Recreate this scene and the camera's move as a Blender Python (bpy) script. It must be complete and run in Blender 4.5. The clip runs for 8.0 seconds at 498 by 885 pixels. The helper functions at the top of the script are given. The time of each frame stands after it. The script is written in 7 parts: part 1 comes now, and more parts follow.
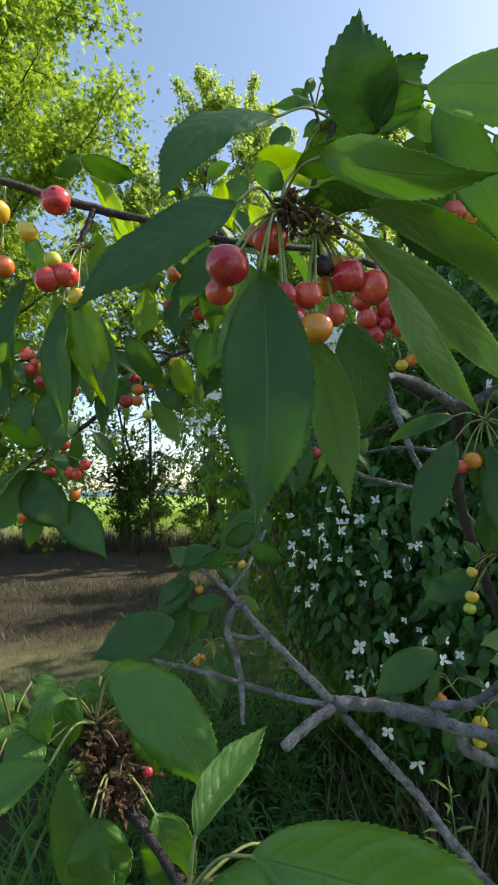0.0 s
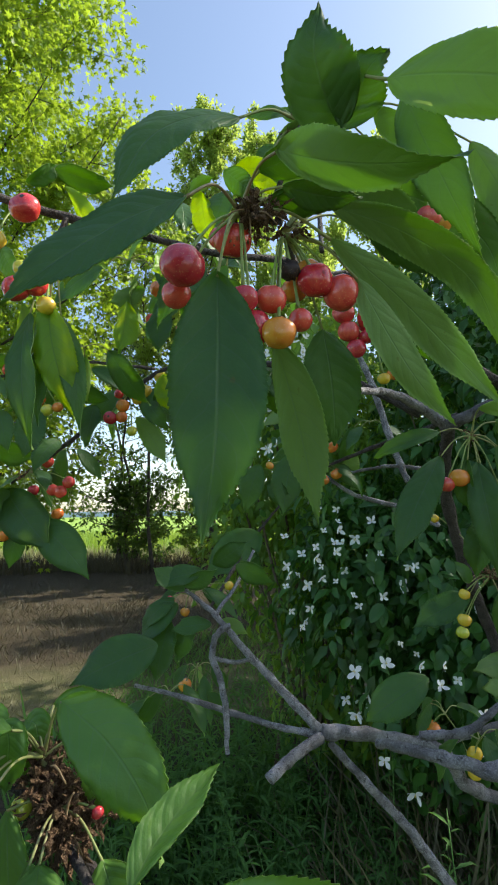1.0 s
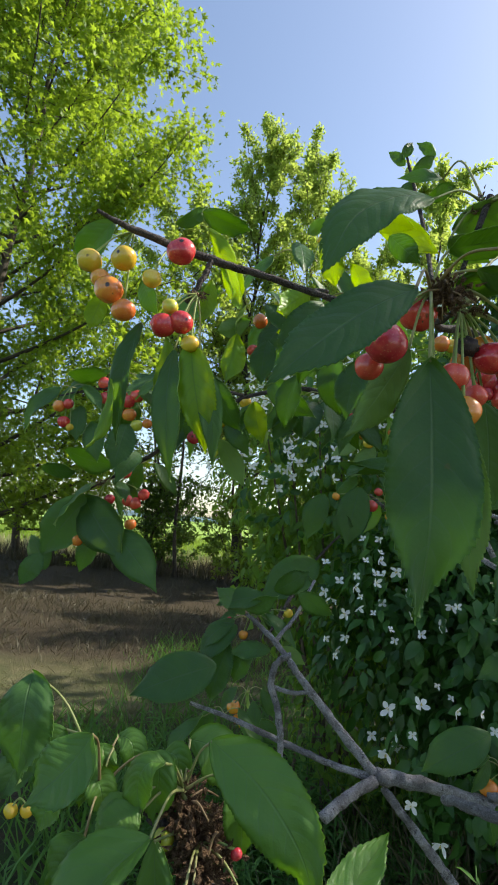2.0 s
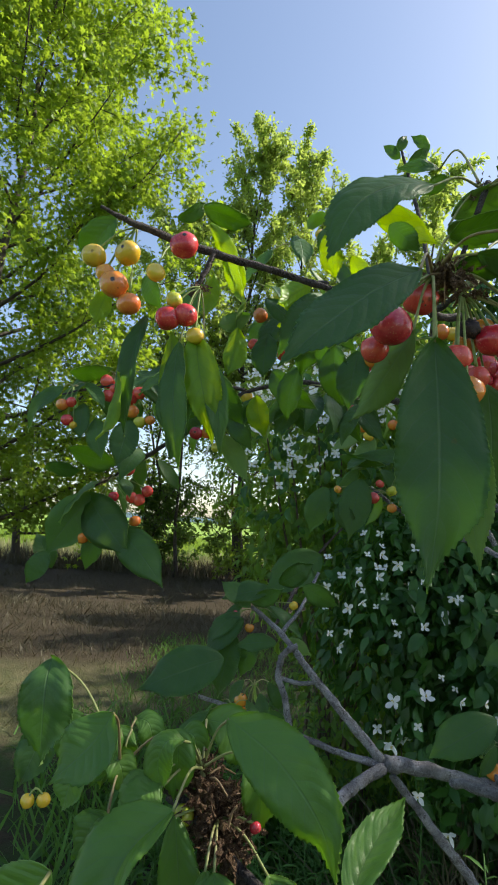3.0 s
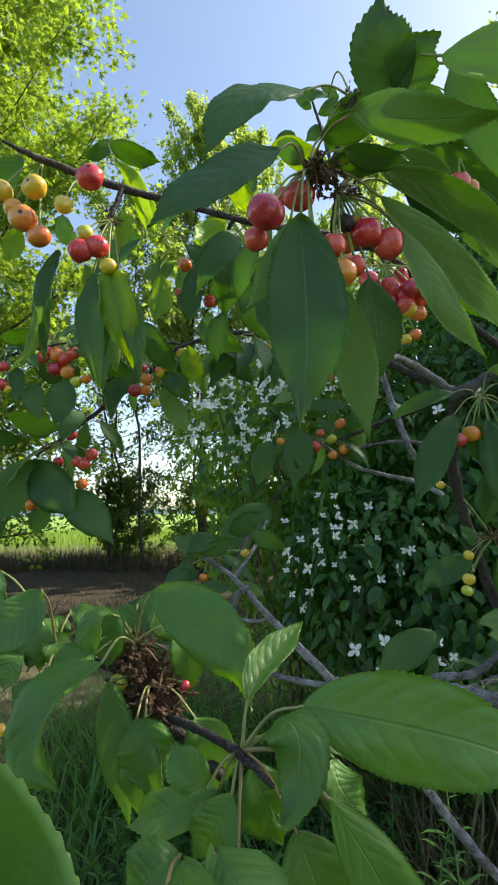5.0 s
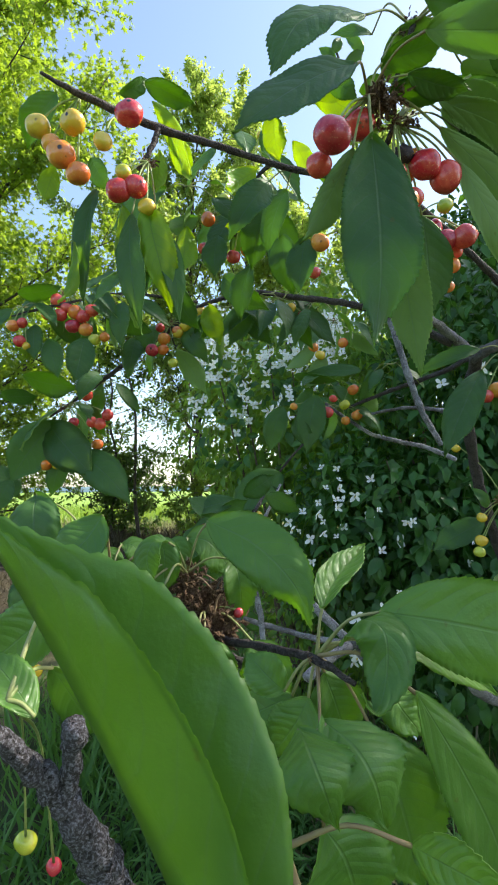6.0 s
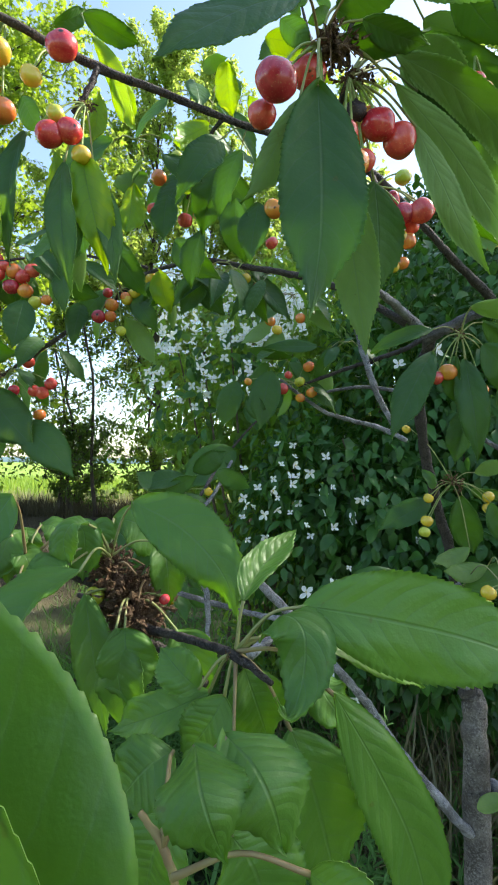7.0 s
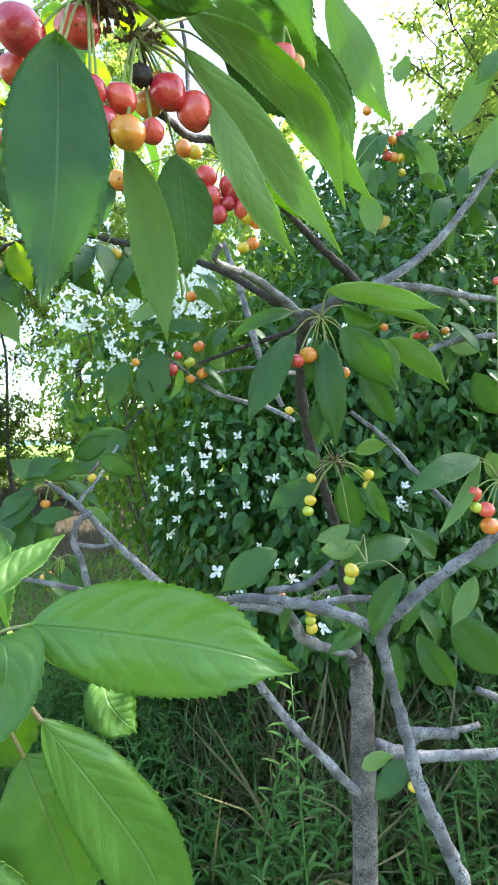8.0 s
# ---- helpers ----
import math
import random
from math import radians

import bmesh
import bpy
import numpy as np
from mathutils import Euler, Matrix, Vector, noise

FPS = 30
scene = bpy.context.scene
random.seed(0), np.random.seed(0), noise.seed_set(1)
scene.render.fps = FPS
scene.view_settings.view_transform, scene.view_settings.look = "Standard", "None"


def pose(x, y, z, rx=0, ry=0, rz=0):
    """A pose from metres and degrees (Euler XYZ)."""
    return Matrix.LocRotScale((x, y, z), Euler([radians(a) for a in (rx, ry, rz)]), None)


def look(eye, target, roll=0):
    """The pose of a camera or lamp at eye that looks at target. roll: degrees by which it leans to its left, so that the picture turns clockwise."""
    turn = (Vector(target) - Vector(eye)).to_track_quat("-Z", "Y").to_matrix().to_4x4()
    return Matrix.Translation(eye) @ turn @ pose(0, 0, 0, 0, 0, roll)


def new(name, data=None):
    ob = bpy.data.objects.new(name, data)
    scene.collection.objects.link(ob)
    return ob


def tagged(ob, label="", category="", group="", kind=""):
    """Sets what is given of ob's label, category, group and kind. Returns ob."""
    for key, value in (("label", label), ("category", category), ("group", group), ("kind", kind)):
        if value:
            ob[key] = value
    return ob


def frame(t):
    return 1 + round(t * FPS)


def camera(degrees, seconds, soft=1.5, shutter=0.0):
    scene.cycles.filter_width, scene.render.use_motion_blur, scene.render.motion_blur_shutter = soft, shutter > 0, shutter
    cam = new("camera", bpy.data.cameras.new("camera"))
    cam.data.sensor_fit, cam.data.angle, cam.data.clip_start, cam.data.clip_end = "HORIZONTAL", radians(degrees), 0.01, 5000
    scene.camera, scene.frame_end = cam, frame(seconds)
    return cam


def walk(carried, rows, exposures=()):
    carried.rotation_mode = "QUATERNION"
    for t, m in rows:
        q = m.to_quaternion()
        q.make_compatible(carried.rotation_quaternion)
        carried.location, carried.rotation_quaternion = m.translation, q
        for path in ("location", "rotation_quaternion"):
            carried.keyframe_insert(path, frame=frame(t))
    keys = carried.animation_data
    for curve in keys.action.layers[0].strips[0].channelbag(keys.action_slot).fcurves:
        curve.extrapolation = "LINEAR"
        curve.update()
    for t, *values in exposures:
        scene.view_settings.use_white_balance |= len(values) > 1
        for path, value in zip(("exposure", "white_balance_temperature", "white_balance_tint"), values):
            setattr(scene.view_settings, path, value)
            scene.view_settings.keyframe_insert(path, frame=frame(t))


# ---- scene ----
cam = camera(51.9, 8.0, 1.9)
PATH = [
    (0, (0.001, 0.025, 1.506), (-0.002, 2.016, 1.703), -1.1),
    (0.5, (0.017, 0.027, 1.505), (0.028, 2.013, 1.743), -1.6),
    (1, (0.018, 0.039, 1.503), (0.019, 2.02, 1.779), -0.9),
    (1.5, (-0.019, 0.03, 1.514), (-0.082, 2.006, 1.818), 2.3),
    (2, (-0.046, 0.025, 1.521), (-0.171, 1.996, 1.841), 5.2),
    (2.2, (-0.053, 0.015, 1.517), (-0.202, 1.983, 1.843), 5.9),
    (3.3, (-0.047, 0.021, 1.509), (-0.147, 1.993, 1.826), 3.0),
    (3.5, (-0.027, 0.015, 1.498), (-0.116, 1.987, 1.819), 2.5),
    (4, (-0.015, 0.013, 1.493), (-0.057, 1.987, 1.813), 0.2),
    (4.2, (-0.014, 0.016, 1.492), (-0.031, 1.991, 1.809), -0.2),
    (5.3, (-0.03, 0.004, 1.446), (0.018, 1.989, 1.686), -1.2),
    (5.5, (-0.038, 0.004, 1.439), (0.011, 1.991, 1.661), -1.0),
    (6, (-0.053, 0.008, 1.438), (0.007, 1.999, 1.622), -0.6),
    (6.5, (-0.045, 0.011, 1.441), (0.029, 2.005, 1.569), -0.2),
    (7, (-0.038, 0.025, 1.441), (0.176, 2.012, 1.526), 0.7),
    (7.5, (-0.014, 0.013, 1.452), (0.431, 1.962, 1.493), 0.3),
    (8, (0.027, 0.027, 1.449), (0.514, 1.967, 1.447), -0.6),
]
walk(cam, [(t, look(eye, target, roll)) for t, eye, target, roll in PATH],
     [(0, 0.86, 6850, 8), (1, 0.97, 6850, 8), (2, 0.80, 6850, 10), (4, 0.74, 6850, 10), (5.3, 1.12, 6850, 9), (6, 1.30, 6700, 9), (6.5, 1.34, 6700, 9), (7, 1.46, 6750, 8), (7.5, 1.62, 6650, 7), (8, 2.46, 6600, 7)])

# ---- world, sun, exposure ----
SUN_AZ, SUN_EL = radians(74), radians(45)
world = bpy.data.worlds.new("sky")
scene.world = world
world.use_nodes = True
wn = world.node_tree
sky = wn.nodes.new("ShaderNodeTexSky")
sky.sky_type, sky.sun_disc = "NISHITA", False
sky.sun_elevation, sky.sun_rotation = SUN_EL, SUN_AZ
sky.air_density, sky.dust_density, sky.ozone_density = 1.0, 1.2, 1.0
wn.nodes["Background"].inputs["Strength"].default_value = 0.15
wn.links.new(sky.outputs[0], wn.nodes["Background"].inputs["Color"])
sun = new("sun", bpy.data.lights.new("sun", "SUN"))
sun.data.energy, sun.data.angle, sun.data.color = 5.0, radians(0.5), (1.0, 0.95, 0.85)
TO_SUN = Vector((math.sin(SUN_AZ) * math.cos(SUN_EL), math.cos(SUN_AZ) * math.cos(SUN_EL), math.sin(SUN_EL)))
sun.matrix_world = look(TO_SUN * 60, (0, 0, 0))


# ---- materials ----
class Nodes:
    """A short hand for building one node material."""

    def __init__(self, name):
        self.mat = bpy.data.materials.new(name)
        self.mat.use_nodes = True
        self.tree = self.mat.node_tree
        self.bsdf = self.tree.nodes["Principled BSDF"]
        self.out = self.tree.nodes["Material Output"]

    def add(self, kind, **values):
        node = self.tree.nodes.new(kind)
        for key, value in values.items():
            node.inputs[key.replace("_", " ")].default_value = value
        return node

    def link(self, a, b):
        self.tree.links.new(a, b)

    def math(self, op, a, b=0.0, clamp=False):
        node = self.tree.nodes.new("ShaderNodeMath")
        node.operation, node.use_clamp = op, clamp
        for i, v in enumerate((a, b)):
            if isinstance(v, (int, float)):
                node.inputs[i].default_value = v
            else:
                self.link(v, node.inputs[i])
        return node.outputs[0]

    def mix(self, fac, a, b, blend="MIX"):
        node = self.tree.nodes.new("ShaderNodeMix")
        node.data_type, node.blend_type = "RGBA", blend
        for sock, v in ((node.inputs[0], fac), (node.inputs[6], a), (node.inputs[7], b)):
            if isinstance(v, (int, float)):
                sock.default_value = v
            elif isinstance(v, tuple):
                sock.default_value = (*v, 1.0)
            else:
                self.link(v, sock)
        return node.outputs[2]

    def noise(self, scale, detail=3.0, rough=0.55, coord="Object"):
        tc = self.tree.nodes.new("ShaderNodeTexCoord")
        n = self.add("ShaderNodeTexNoise", Scale=scale, Detail=detail, Roughness=rough)
        self.link(tc.outputs[coord], n.inputs["Vector"])
        return n.outputs[0]

    def ramp(self, fac, low, high):
        node = self.tree.nodes.new("ShaderNodeMapRange")
        node.inputs[1].default_value, node.inputs[2].default_value = low, high
        self.link(fac, node.inputs[0])
        return node.outputs[0]

    def bump(self, height, strength, distance=0.002):
        node = self.add("ShaderNodeBump", Strength=strength, Distance=distance)
        self.link(height, node.inputs["Height"])
        self.link(node.outputs[0], self.bsdf.inputs["Normal"])
        return node.outputs[0]

    def translucent(self, colour, share, normal=None):
        t = self.tree.nodes.new("ShaderNodeBsdfTranslucent")
        if isinstance(colour, tuple):
            t.inputs[0].default_value = (*colour, 1)
        else:
            self.link(colour, t.inputs[0])
        m = self.tree.nodes.new("ShaderNodeMixShader")
        m.inputs[0].default_value = share
        self.link(self.bsdf.outputs[0], m.inputs[1])
        self.link(t.outputs[0], m.inputs[2])
        self.link(m.outputs[0], self.out.inputs[0])

    def colour(self, sock, rough=0.5, spec=0.5):
        if isinstance(sock, tuple):
            self.bsdf.inputs["Base Color"].default_value = (*sock, 1)
        else:
            self.link(sock, self.bsdf.inputs["Base Color"])
        self.bsdf.inputs["Roughness"].default_value = rough
        self.bsdf.inputs["Specular IOR Level"].default_value = spec

    def object_random(self):
        return self.tree.nodes.new("ShaderNodeObjectInfo").outputs["Random"]

    def island_random(self):
        return self.tree.nodes.new("ShaderNodeNewGeometry").outputs["Random Per Island"]


def leaf_material(name, dark, light, vein, glow, share, rough, spec):
    """A cherry leaf: side veins run from the midrib to the edge along the leaf's own u, v, sunk between swollen fields."""
    n = Nodes(name)
    uv = n.tree.nodes.new("ShaderNodeTexCoord")
    sep = n.tree.nodes.new("ShaderNodeSeparateXYZ")
    n.link(uv.outputs["UV"], sep.inputs[0])
    across = n.math("ABSOLUTE", sep.outputs[1])
    lean = n.math("ADD", n.math("MULTIPLY", across, 0.10), n.math("MULTIPLY", n.math("MULTIPLY", across, across), 0.12))
    wander = n.math("MULTIPLY", n.math("SUBTRACT", n.noise(90.0, 2.0), 0.5), 0.05)
    run = n.math("ADD", n.math("SUBTRACT", sep.outputs[0], lean), wander)
    saw = n.math("ABSOLUTE", n.math("SUBTRACT", n.math("FRACT", n.math("MULTIPLY", run, 9.0)), 0.5))
    side = n.ramp(saw, 0.07, 0.01)
    rib = n.ramp(across, 0.05, 0.012)
    veins = n.math("MAXIMUM", n.math("MULTIPLY", side, 0.6), n.math("MULTIPLY", rib, 0.9), clamp=True)
    patch = n.noise(46.0, 5.0, 0.65)
    fine = n.noise(420.0, 4.0, 0.7)
    tone = n.math("ADD", n.math("MULTIPLY", patch, 0.85), n.math("MULTIPLY", n.object_random(), 0.5))
    base = n.mix(n.ramp(tone, 0.35, 0.95), dark, light)
    base = n.mix(n.math("MULTIPLY", n.ramp(fine, 0.5, 0.75), 0.3), base, light)
    base = n.mix(n.math("MULTIPLY", veins, 0.55), base, vein)
    spots = n.ramp(n.noise(210.0, 2.0), 0.72, 0.76)
    base = n.mix(n.math("MULTIPLY", spots, 0.65), base, (0.11, 0.065, 0.02))
    n.colour(base, rough, spec)
    sheen = n.tree.nodes.new("ShaderNodeMapRange")
    sheen.inputs[3].default_value, sheen.inputs[4].default_value = rough - 0.10, rough + 0.16
    n.link(n.noise(55.0, 3.0), sheen.inputs[0])
    n.link(sheen.outputs[0], n.bsdf.inputs["Roughness"])
    quilt = n.math("SUBTRACT", n.math("MULTIPLY", n.math("MULTIPLY", n.ramp(saw, 0.0, 0.34), n.ramp(patch, 0.25, 0.75)), n.ramp(across, 1.0, 0.7)), n.math("MULTIPLY", rib, 0.8))
    quilt = n.math("ADD", quilt, n.math("MULTIPLY", fine, 0.35))
    quilt = n.math("ADD", quilt, n.math("MULTIPLY", n.noise(170.0, 3.0), 0.8))
    n.bump(quilt, 0.48, 0.0010)
    n.translucent(n.mix(n.math("MULTIPLY", veins, 0.35), glow, n.mix(0.5, dark, vein)), share)
    return n.mat


LEAF_TOP = leaf_material("leaf_top", (0.024, 0.072, 0.024), (0.062, 0.140, 0.036), (0.13, 0.22, 0.08), (0.29, 0.56, 0.035), 0.34, 0.46, 0.42)
LEAF_FRESH = leaf_material("fresh_leaf", (0.066, 0.162, 0.028), (0.128, 0.265, 0.046), (0.20, 0.33, 0.10), (0.37, 0.62, 0.05), 0.42, 0.37, 0.55)
LEAF_UNDER = leaf_material("leaf_underside", (0.185, 0.295, 0.095), (0.255, 0.390, 0.130), (0.29, 0.42, 0.18), (0.46, 0.67, 0.12), 0.52, 0.55, 0.3)
# Sun shining through a leaf is put into this bright yellow-green.
LEAF_BACKLIT = leaf_material("backlit_tint_leaf", (0.11, 0.23, 0.022), (0.17, 0.32, 0.03), (0.23, 0.36, 0.07), (0.70, 0.86, 0.03), 0.55, 0.4, 0.5)
LEAF_YELLOW = leaf_material("yellowed_leaf", (0.50, 0.34, 0.05), (0.62, 0.46, 0.09), (0.55, 0.45, 0.16), (0.70, 0.52, 0.08), 0.4, 0.55, 0.3)


def foliage_material(name, dark, light, glow, share, rough=0.5):
    n = Nodes(name)
    r = n.island_random()
    patch = n.noise(1.3, 3.0)
    tone = n.math("ADD", n.math("MULTIPLY", r, 0.6), n.math("MULTIPLY", patch, 0.5))
    n.colour(n.mix(n.ramp(tone, 0.15, 0.9), dark, light), rough, 0.35)
    n.translucent(n.mix(r, glow, tuple(c * 0.6 for c in glow)), share)
    return n.mat


MAPLE = foliage_material("maple_leaf", (0.036, 0.098, 0.014), (0.140, 0.228, 0.026), (0.48, 0.67, 0.045), 0.49)
POPLAR = foliage_material("far_tree_leaf", (0.10, 0.18, 0.035), (0.22, 0.32, 0.06), (0.60, 0.75, 0.14), 0.52)
DARKTREE = foliage_material("edge_tree_leaf", (0.028, 0.066, 0.014), (0.07, 0.135, 0.026), (0.24, 0.40, 0.045), 0.36)
# Two tones of one shrub leaf: shade and sunlight are put into the colour.
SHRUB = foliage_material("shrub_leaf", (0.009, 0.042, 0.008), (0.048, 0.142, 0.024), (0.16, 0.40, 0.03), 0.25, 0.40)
SHRUB_SUN_TINT = foliage_material("sun_tinted_shrub_leaf", (0.050, 0.13, 0.024), (0.14, 0.27, 0.05), (0.42, 0.66, 0.06), 0.48, 0.42)
BUSH = foliage_material("young_bush_leaf", (0.08, 0.16, 0.03), (0.16, 0.26, 0.04), (0.40, 0.55, 0.05), 0.45)
WEED = foliage_material("weed_leaf", (0.036, 0.105, 0.022), (0.095, 0.215, 0.048), (0.20, 0.42, 0.05), 0.38, 0.6)
CROP = foliage_material("crop_blade", (0.10, 0.20, 0.03), (0.20, 0.30, 0.05), (0.45, 0.60, 0.07), 0.45)
STRAW = foliage_material("pale_tall_grass", (0.18, 0.20, 0.08), (0.44, 0.42, 0.24), (0.50, 0.50, 0.22), 0.45)
# dead grass blades: brown lowered to carry the shade of the trees
DEAD_SHADE_TINT = foliage_material("shade_tinted_dead_grass", (0.046, 0.044, 0.024), (0.086, 0.079, 0.045), (0.12, 0.09, 0.04), 0.2)
MOWN = foliage_material("mown_grass_blade", (0.06, 0.075, 0.026), (0.15, 0.125, 0.07), (0.25, 0.24, 0.08), 0.3)


def object_foliage(name, dark, light, glow, share):
    n = Nodes(name)
    r = n.object_random()
    fine = n.noise(160.0)
    tone = n.math("ADD", n.math("MULTIPLY", r, 0.7), n.math("MULTIPLY", fine, 0.4))
    n.colour(n.mix(n.ramp(tone, 0.15, 0.95), dark, light), 0.42, 0.4)
    n.bump(fine, 0.3, 0.002)
    n.translucent(glow, share)
    return n.mat


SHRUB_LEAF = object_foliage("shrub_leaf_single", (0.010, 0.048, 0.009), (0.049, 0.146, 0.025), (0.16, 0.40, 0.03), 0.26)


def bark_material(name, dark, light, scale, patch_colour, ring=0.0):
    """Mottled bark: broad tone, fine scaly patches, dark pores; ring darkens worn stretches of older wood."""
    n = Nodes(name)
    big, fine = n.noise(scale, 4.0), n.noise(scale * 9, 4.0, 0.7)
    base = n.mix(n.ramp(big, 0.34, 0.66), dark, light)
    base = n.mix(n.math("MULTIPLY", n.ramp(fine, 0.46, 0.66), 0.75), base, patch_colour)
    pores = n.ramp(n.noise(scale * 4, 2.0), 0.36, 0.30)
    base = n.mix(n.math("MULTIPLY", pores, 0.8), base, tuple(c * 0.45 for c in dark))
    if ring:
        wear = n.ramp(n.noise(scale * 0.35, 3.0), 0.40, 0.62)
        base = n.mix(n.math("MULTIPLY", wear, 0.7), base, tuple(c * ring for c in dark))
    height = n.math("SUBTRACT", n.math("ADD", big, n.math("MULTIPLY", fine, 0.6)), n.math("MULTIPLY", pores, 0.5))
    n.colour(base, 0.82, 0.25)
    n.bump(height, 1.0, 0.006)
    return n.mat


BARK = bark_material("cherry_bark", (0.12, 0.110, 0.112), (0.37, 0.36, 0.375), 75, (0.55, 0.55, 0.58), 0.7)
BARK_DARK = bark_material("young_cherry_bark", (0.035, 0.028, 0.026), (0.09, 0.075, 0.07), 90, (0.17, 0.15, 0.14))
BARK_TRUNK = bark_material("cherry_trunk_bark", (0.070, 0.058, 0.050), (0.20, 0.172, 0.150), 34, (0.34, 0.315, 0.285), 0.6)
BARK_FAR = bark_material("far_tree_bark", (0.035, 0.03, 0.025), (0.08, 0.065, 0.05), 6, (0.12, 0.10, 0.08))
STEM = bark_material("shrub_stem_bark", (0.08, 0.06, 0.04), (0.16, 0.12, 0.08), 40, (0.2, 0.17, 0.12))
SCALE = bark_material("bud_scale", (0.06, 0.032, 0.020), (0.22, 0.125, 0.07), 160, (0.42, 0.27, 0.15))
BARK_LICHEN = bark_material("lichened_twig_bark", (0.040, 0.034, 0.032), (0.12, 0.105, 0.11), 110, (0.46, 0.45, 0.52))


def stalk_material(name, low, high):
    n = Nodes(name)
    n.colour(n.mix(n.ramp(n.noise(120.0), 0.35, 0.65), low, high), 0.5, 0.4)
    n.translucent(high, 0.2)
    return n.mat


STALK = stalk_material("leaf_stalk_green", (0.24, 0.30, 0.09), (0.38, 0.36, 0.16))
STALK_RED = stalk_material("leaf_stalk_reddish", (0.28, 0.19, 0.10), (0.34, 0.29, 0.13))
STALK_FRUIT = stalk_material("fruit_stalk_green", (0.22, 0.32, 0.08), (0.38, 0.44, 0.16))


DRY_STALK = stalk_material("dry_stalk", (0.22, 0.13, 0.07), (0.40, 0.28, 0.16))


def cherry_material(name, low, high, blush, rough, spotted):
    """Thin glossy skin, streaked from the stalk down, with pale flecks; spotted skins carry brown pits."""
    n = Nodes(name)
    patch = n.noise(95.0, 4.0)
    fleck = n.noise(1100.0, 2.0)
    tc = n.tree.nodes.new("ShaderNodeTexCoord")
    stretch = n.tree.nodes.new("ShaderNodeMapping")
    stretch.inputs["Scale"].default_value = (420, 420, 60)
    n.link(tc.outputs["Object"], stretch.inputs[0])
    streak = n.add("ShaderNodeTexNoise", Scale=1.0, Detail=4.0, Roughness=0.6)
    n.link(stretch.outputs[0], streak.inputs["Vector"])
    tone = n.math("ADD", n.math("MULTIPLY", patch, 0.6), n.math("MULTIPLY", streak.outputs[0], 0.4))
    tone = n.math("ADD", tone, n.math("MULTIPLY", n.math("SUBTRACT", n.object_random(), 0.5), 0.30))
    base = n.mix(n.ramp(tone, 0.34, 0.64), low, high)
    sep = n.tree.nodes.new("ShaderNodeSeparateXYZ")
    n.link(tc.outputs["Object"], sep.inputs[0])
    base = n.mix(n.math("MULTIPLY", n.ramp(n.math("ADD", sep.outputs[0], n.math("MULTIPLY", patch, 0.008)), 0.0, 0.012), 0.6), base, blush)
    base = n.mix(n.math("MULTIPLY", n.ramp(fleck, 0.60, 0.74), 0.25), base, (0.80, 0.48, 0.28))
    if spotted:
        for place, size in (((0.001, -0.009, -0.0005), 0.0021), ((0.0055, -0.006, -0.005), 0.0008), ((-0.005, -0.0068, 0.003), 0.0006)):
            d = n.tree.nodes.new("ShaderNodeVectorMath")
            d.operation = "DISTANCE"
            n.link(tc.outputs["Object"], d.inputs[0])
            d.inputs[1].default_value = place
            wob = n.math("ADD", d.outputs["Value"], n.math("MULTIPLY", n.noise(600.0), 0.0012))
            base = n.mix(n.ramp(wob, size + 0.0006, size), base, (0.035, 0.02, 0.012))
    n.colour(base, rough, 0.5)
    n.bump(n.noise(260.0), 0.10, 0.001)
    n.bsdf.inputs["Coat Weight"].default_value = 0.05 if rough > 0.5 else 0.45
    n.bsdf.inputs["Coat Roughness"].default_value = 0.12
    n.bsdf.inputs["Subsurface Weight"].default_value = 0.12
    n.bsdf.inputs["Subsurface Radius"].default_value = (0.004, 0.0015, 0.0008)
    return n.mat


CHERRY = {}
for kind, low, high, blush in (
    ("red", (0.49, 0.020, 0.034), (0.74, 0.110, 0.068), (0.58, 0.036, 0.044)),
    ("deep", (0.36, 0.010, 0.030), (0.62, 0.050, 0.065), (0.44, 0.014, 0.036)),
    ("orange", (0.66, 0.17, 0.03), (0.72, 0.34, 0.035), (0.64, 0.09, 0.03)),
    ("yellow", (0.58, 0.43, 0.025), (0.66, 0.50, 0.05), (0.64, 0.34, 0.03)),
    ("green", (0.36, 0.44, 0.03), (0.48, 0.52, 0.06), (0.52, 0.46, 0.05)),
    ("black", (0.016, 0.009, 0.011), (0.06, 0.03, 0.035), (0.025, 0.012, 0.014)),
):
    for spotted in (False, True):
        CHERRY[kind, spotted] = cherry_material(kind + "_cherry_skin", low, high, blush, 0.7 if kind == "black" else 0.24, spotted)
LABELS = {
    "red": "glossy ripening red cherry hanging from its stalk",
    "deep": "dark red ripe cherry hanging in a cluster",
    "orange": "half-ripe orange cherry with a red blush",
    "yellow": "unripe yellow cherry on a green stalk",
    "green": "small unripe yellow-green cherry on a stalk",
    "black": "shrivelled black rotten cherry on its stalk",
}

n = Nodes("white_petal")
n.colour(n.mix(n.ramp(n.noise(120.0), 0.3, 0.7), (0.80, 0.82, 0.79), (0.90, 0.90, 0.88)), 0.6, 0.3)
n.translucent((0.9, 0.93, 0.88), 0.45)
PETAL = n.mat
n = Nodes("yellow_stamen")
n.colour(n.mix(n.object_random(), (0.62, 0.5, 0.12), (0.7, 0.62, 0.25)), 0.7, 0.2)
STAMEN = n.mat

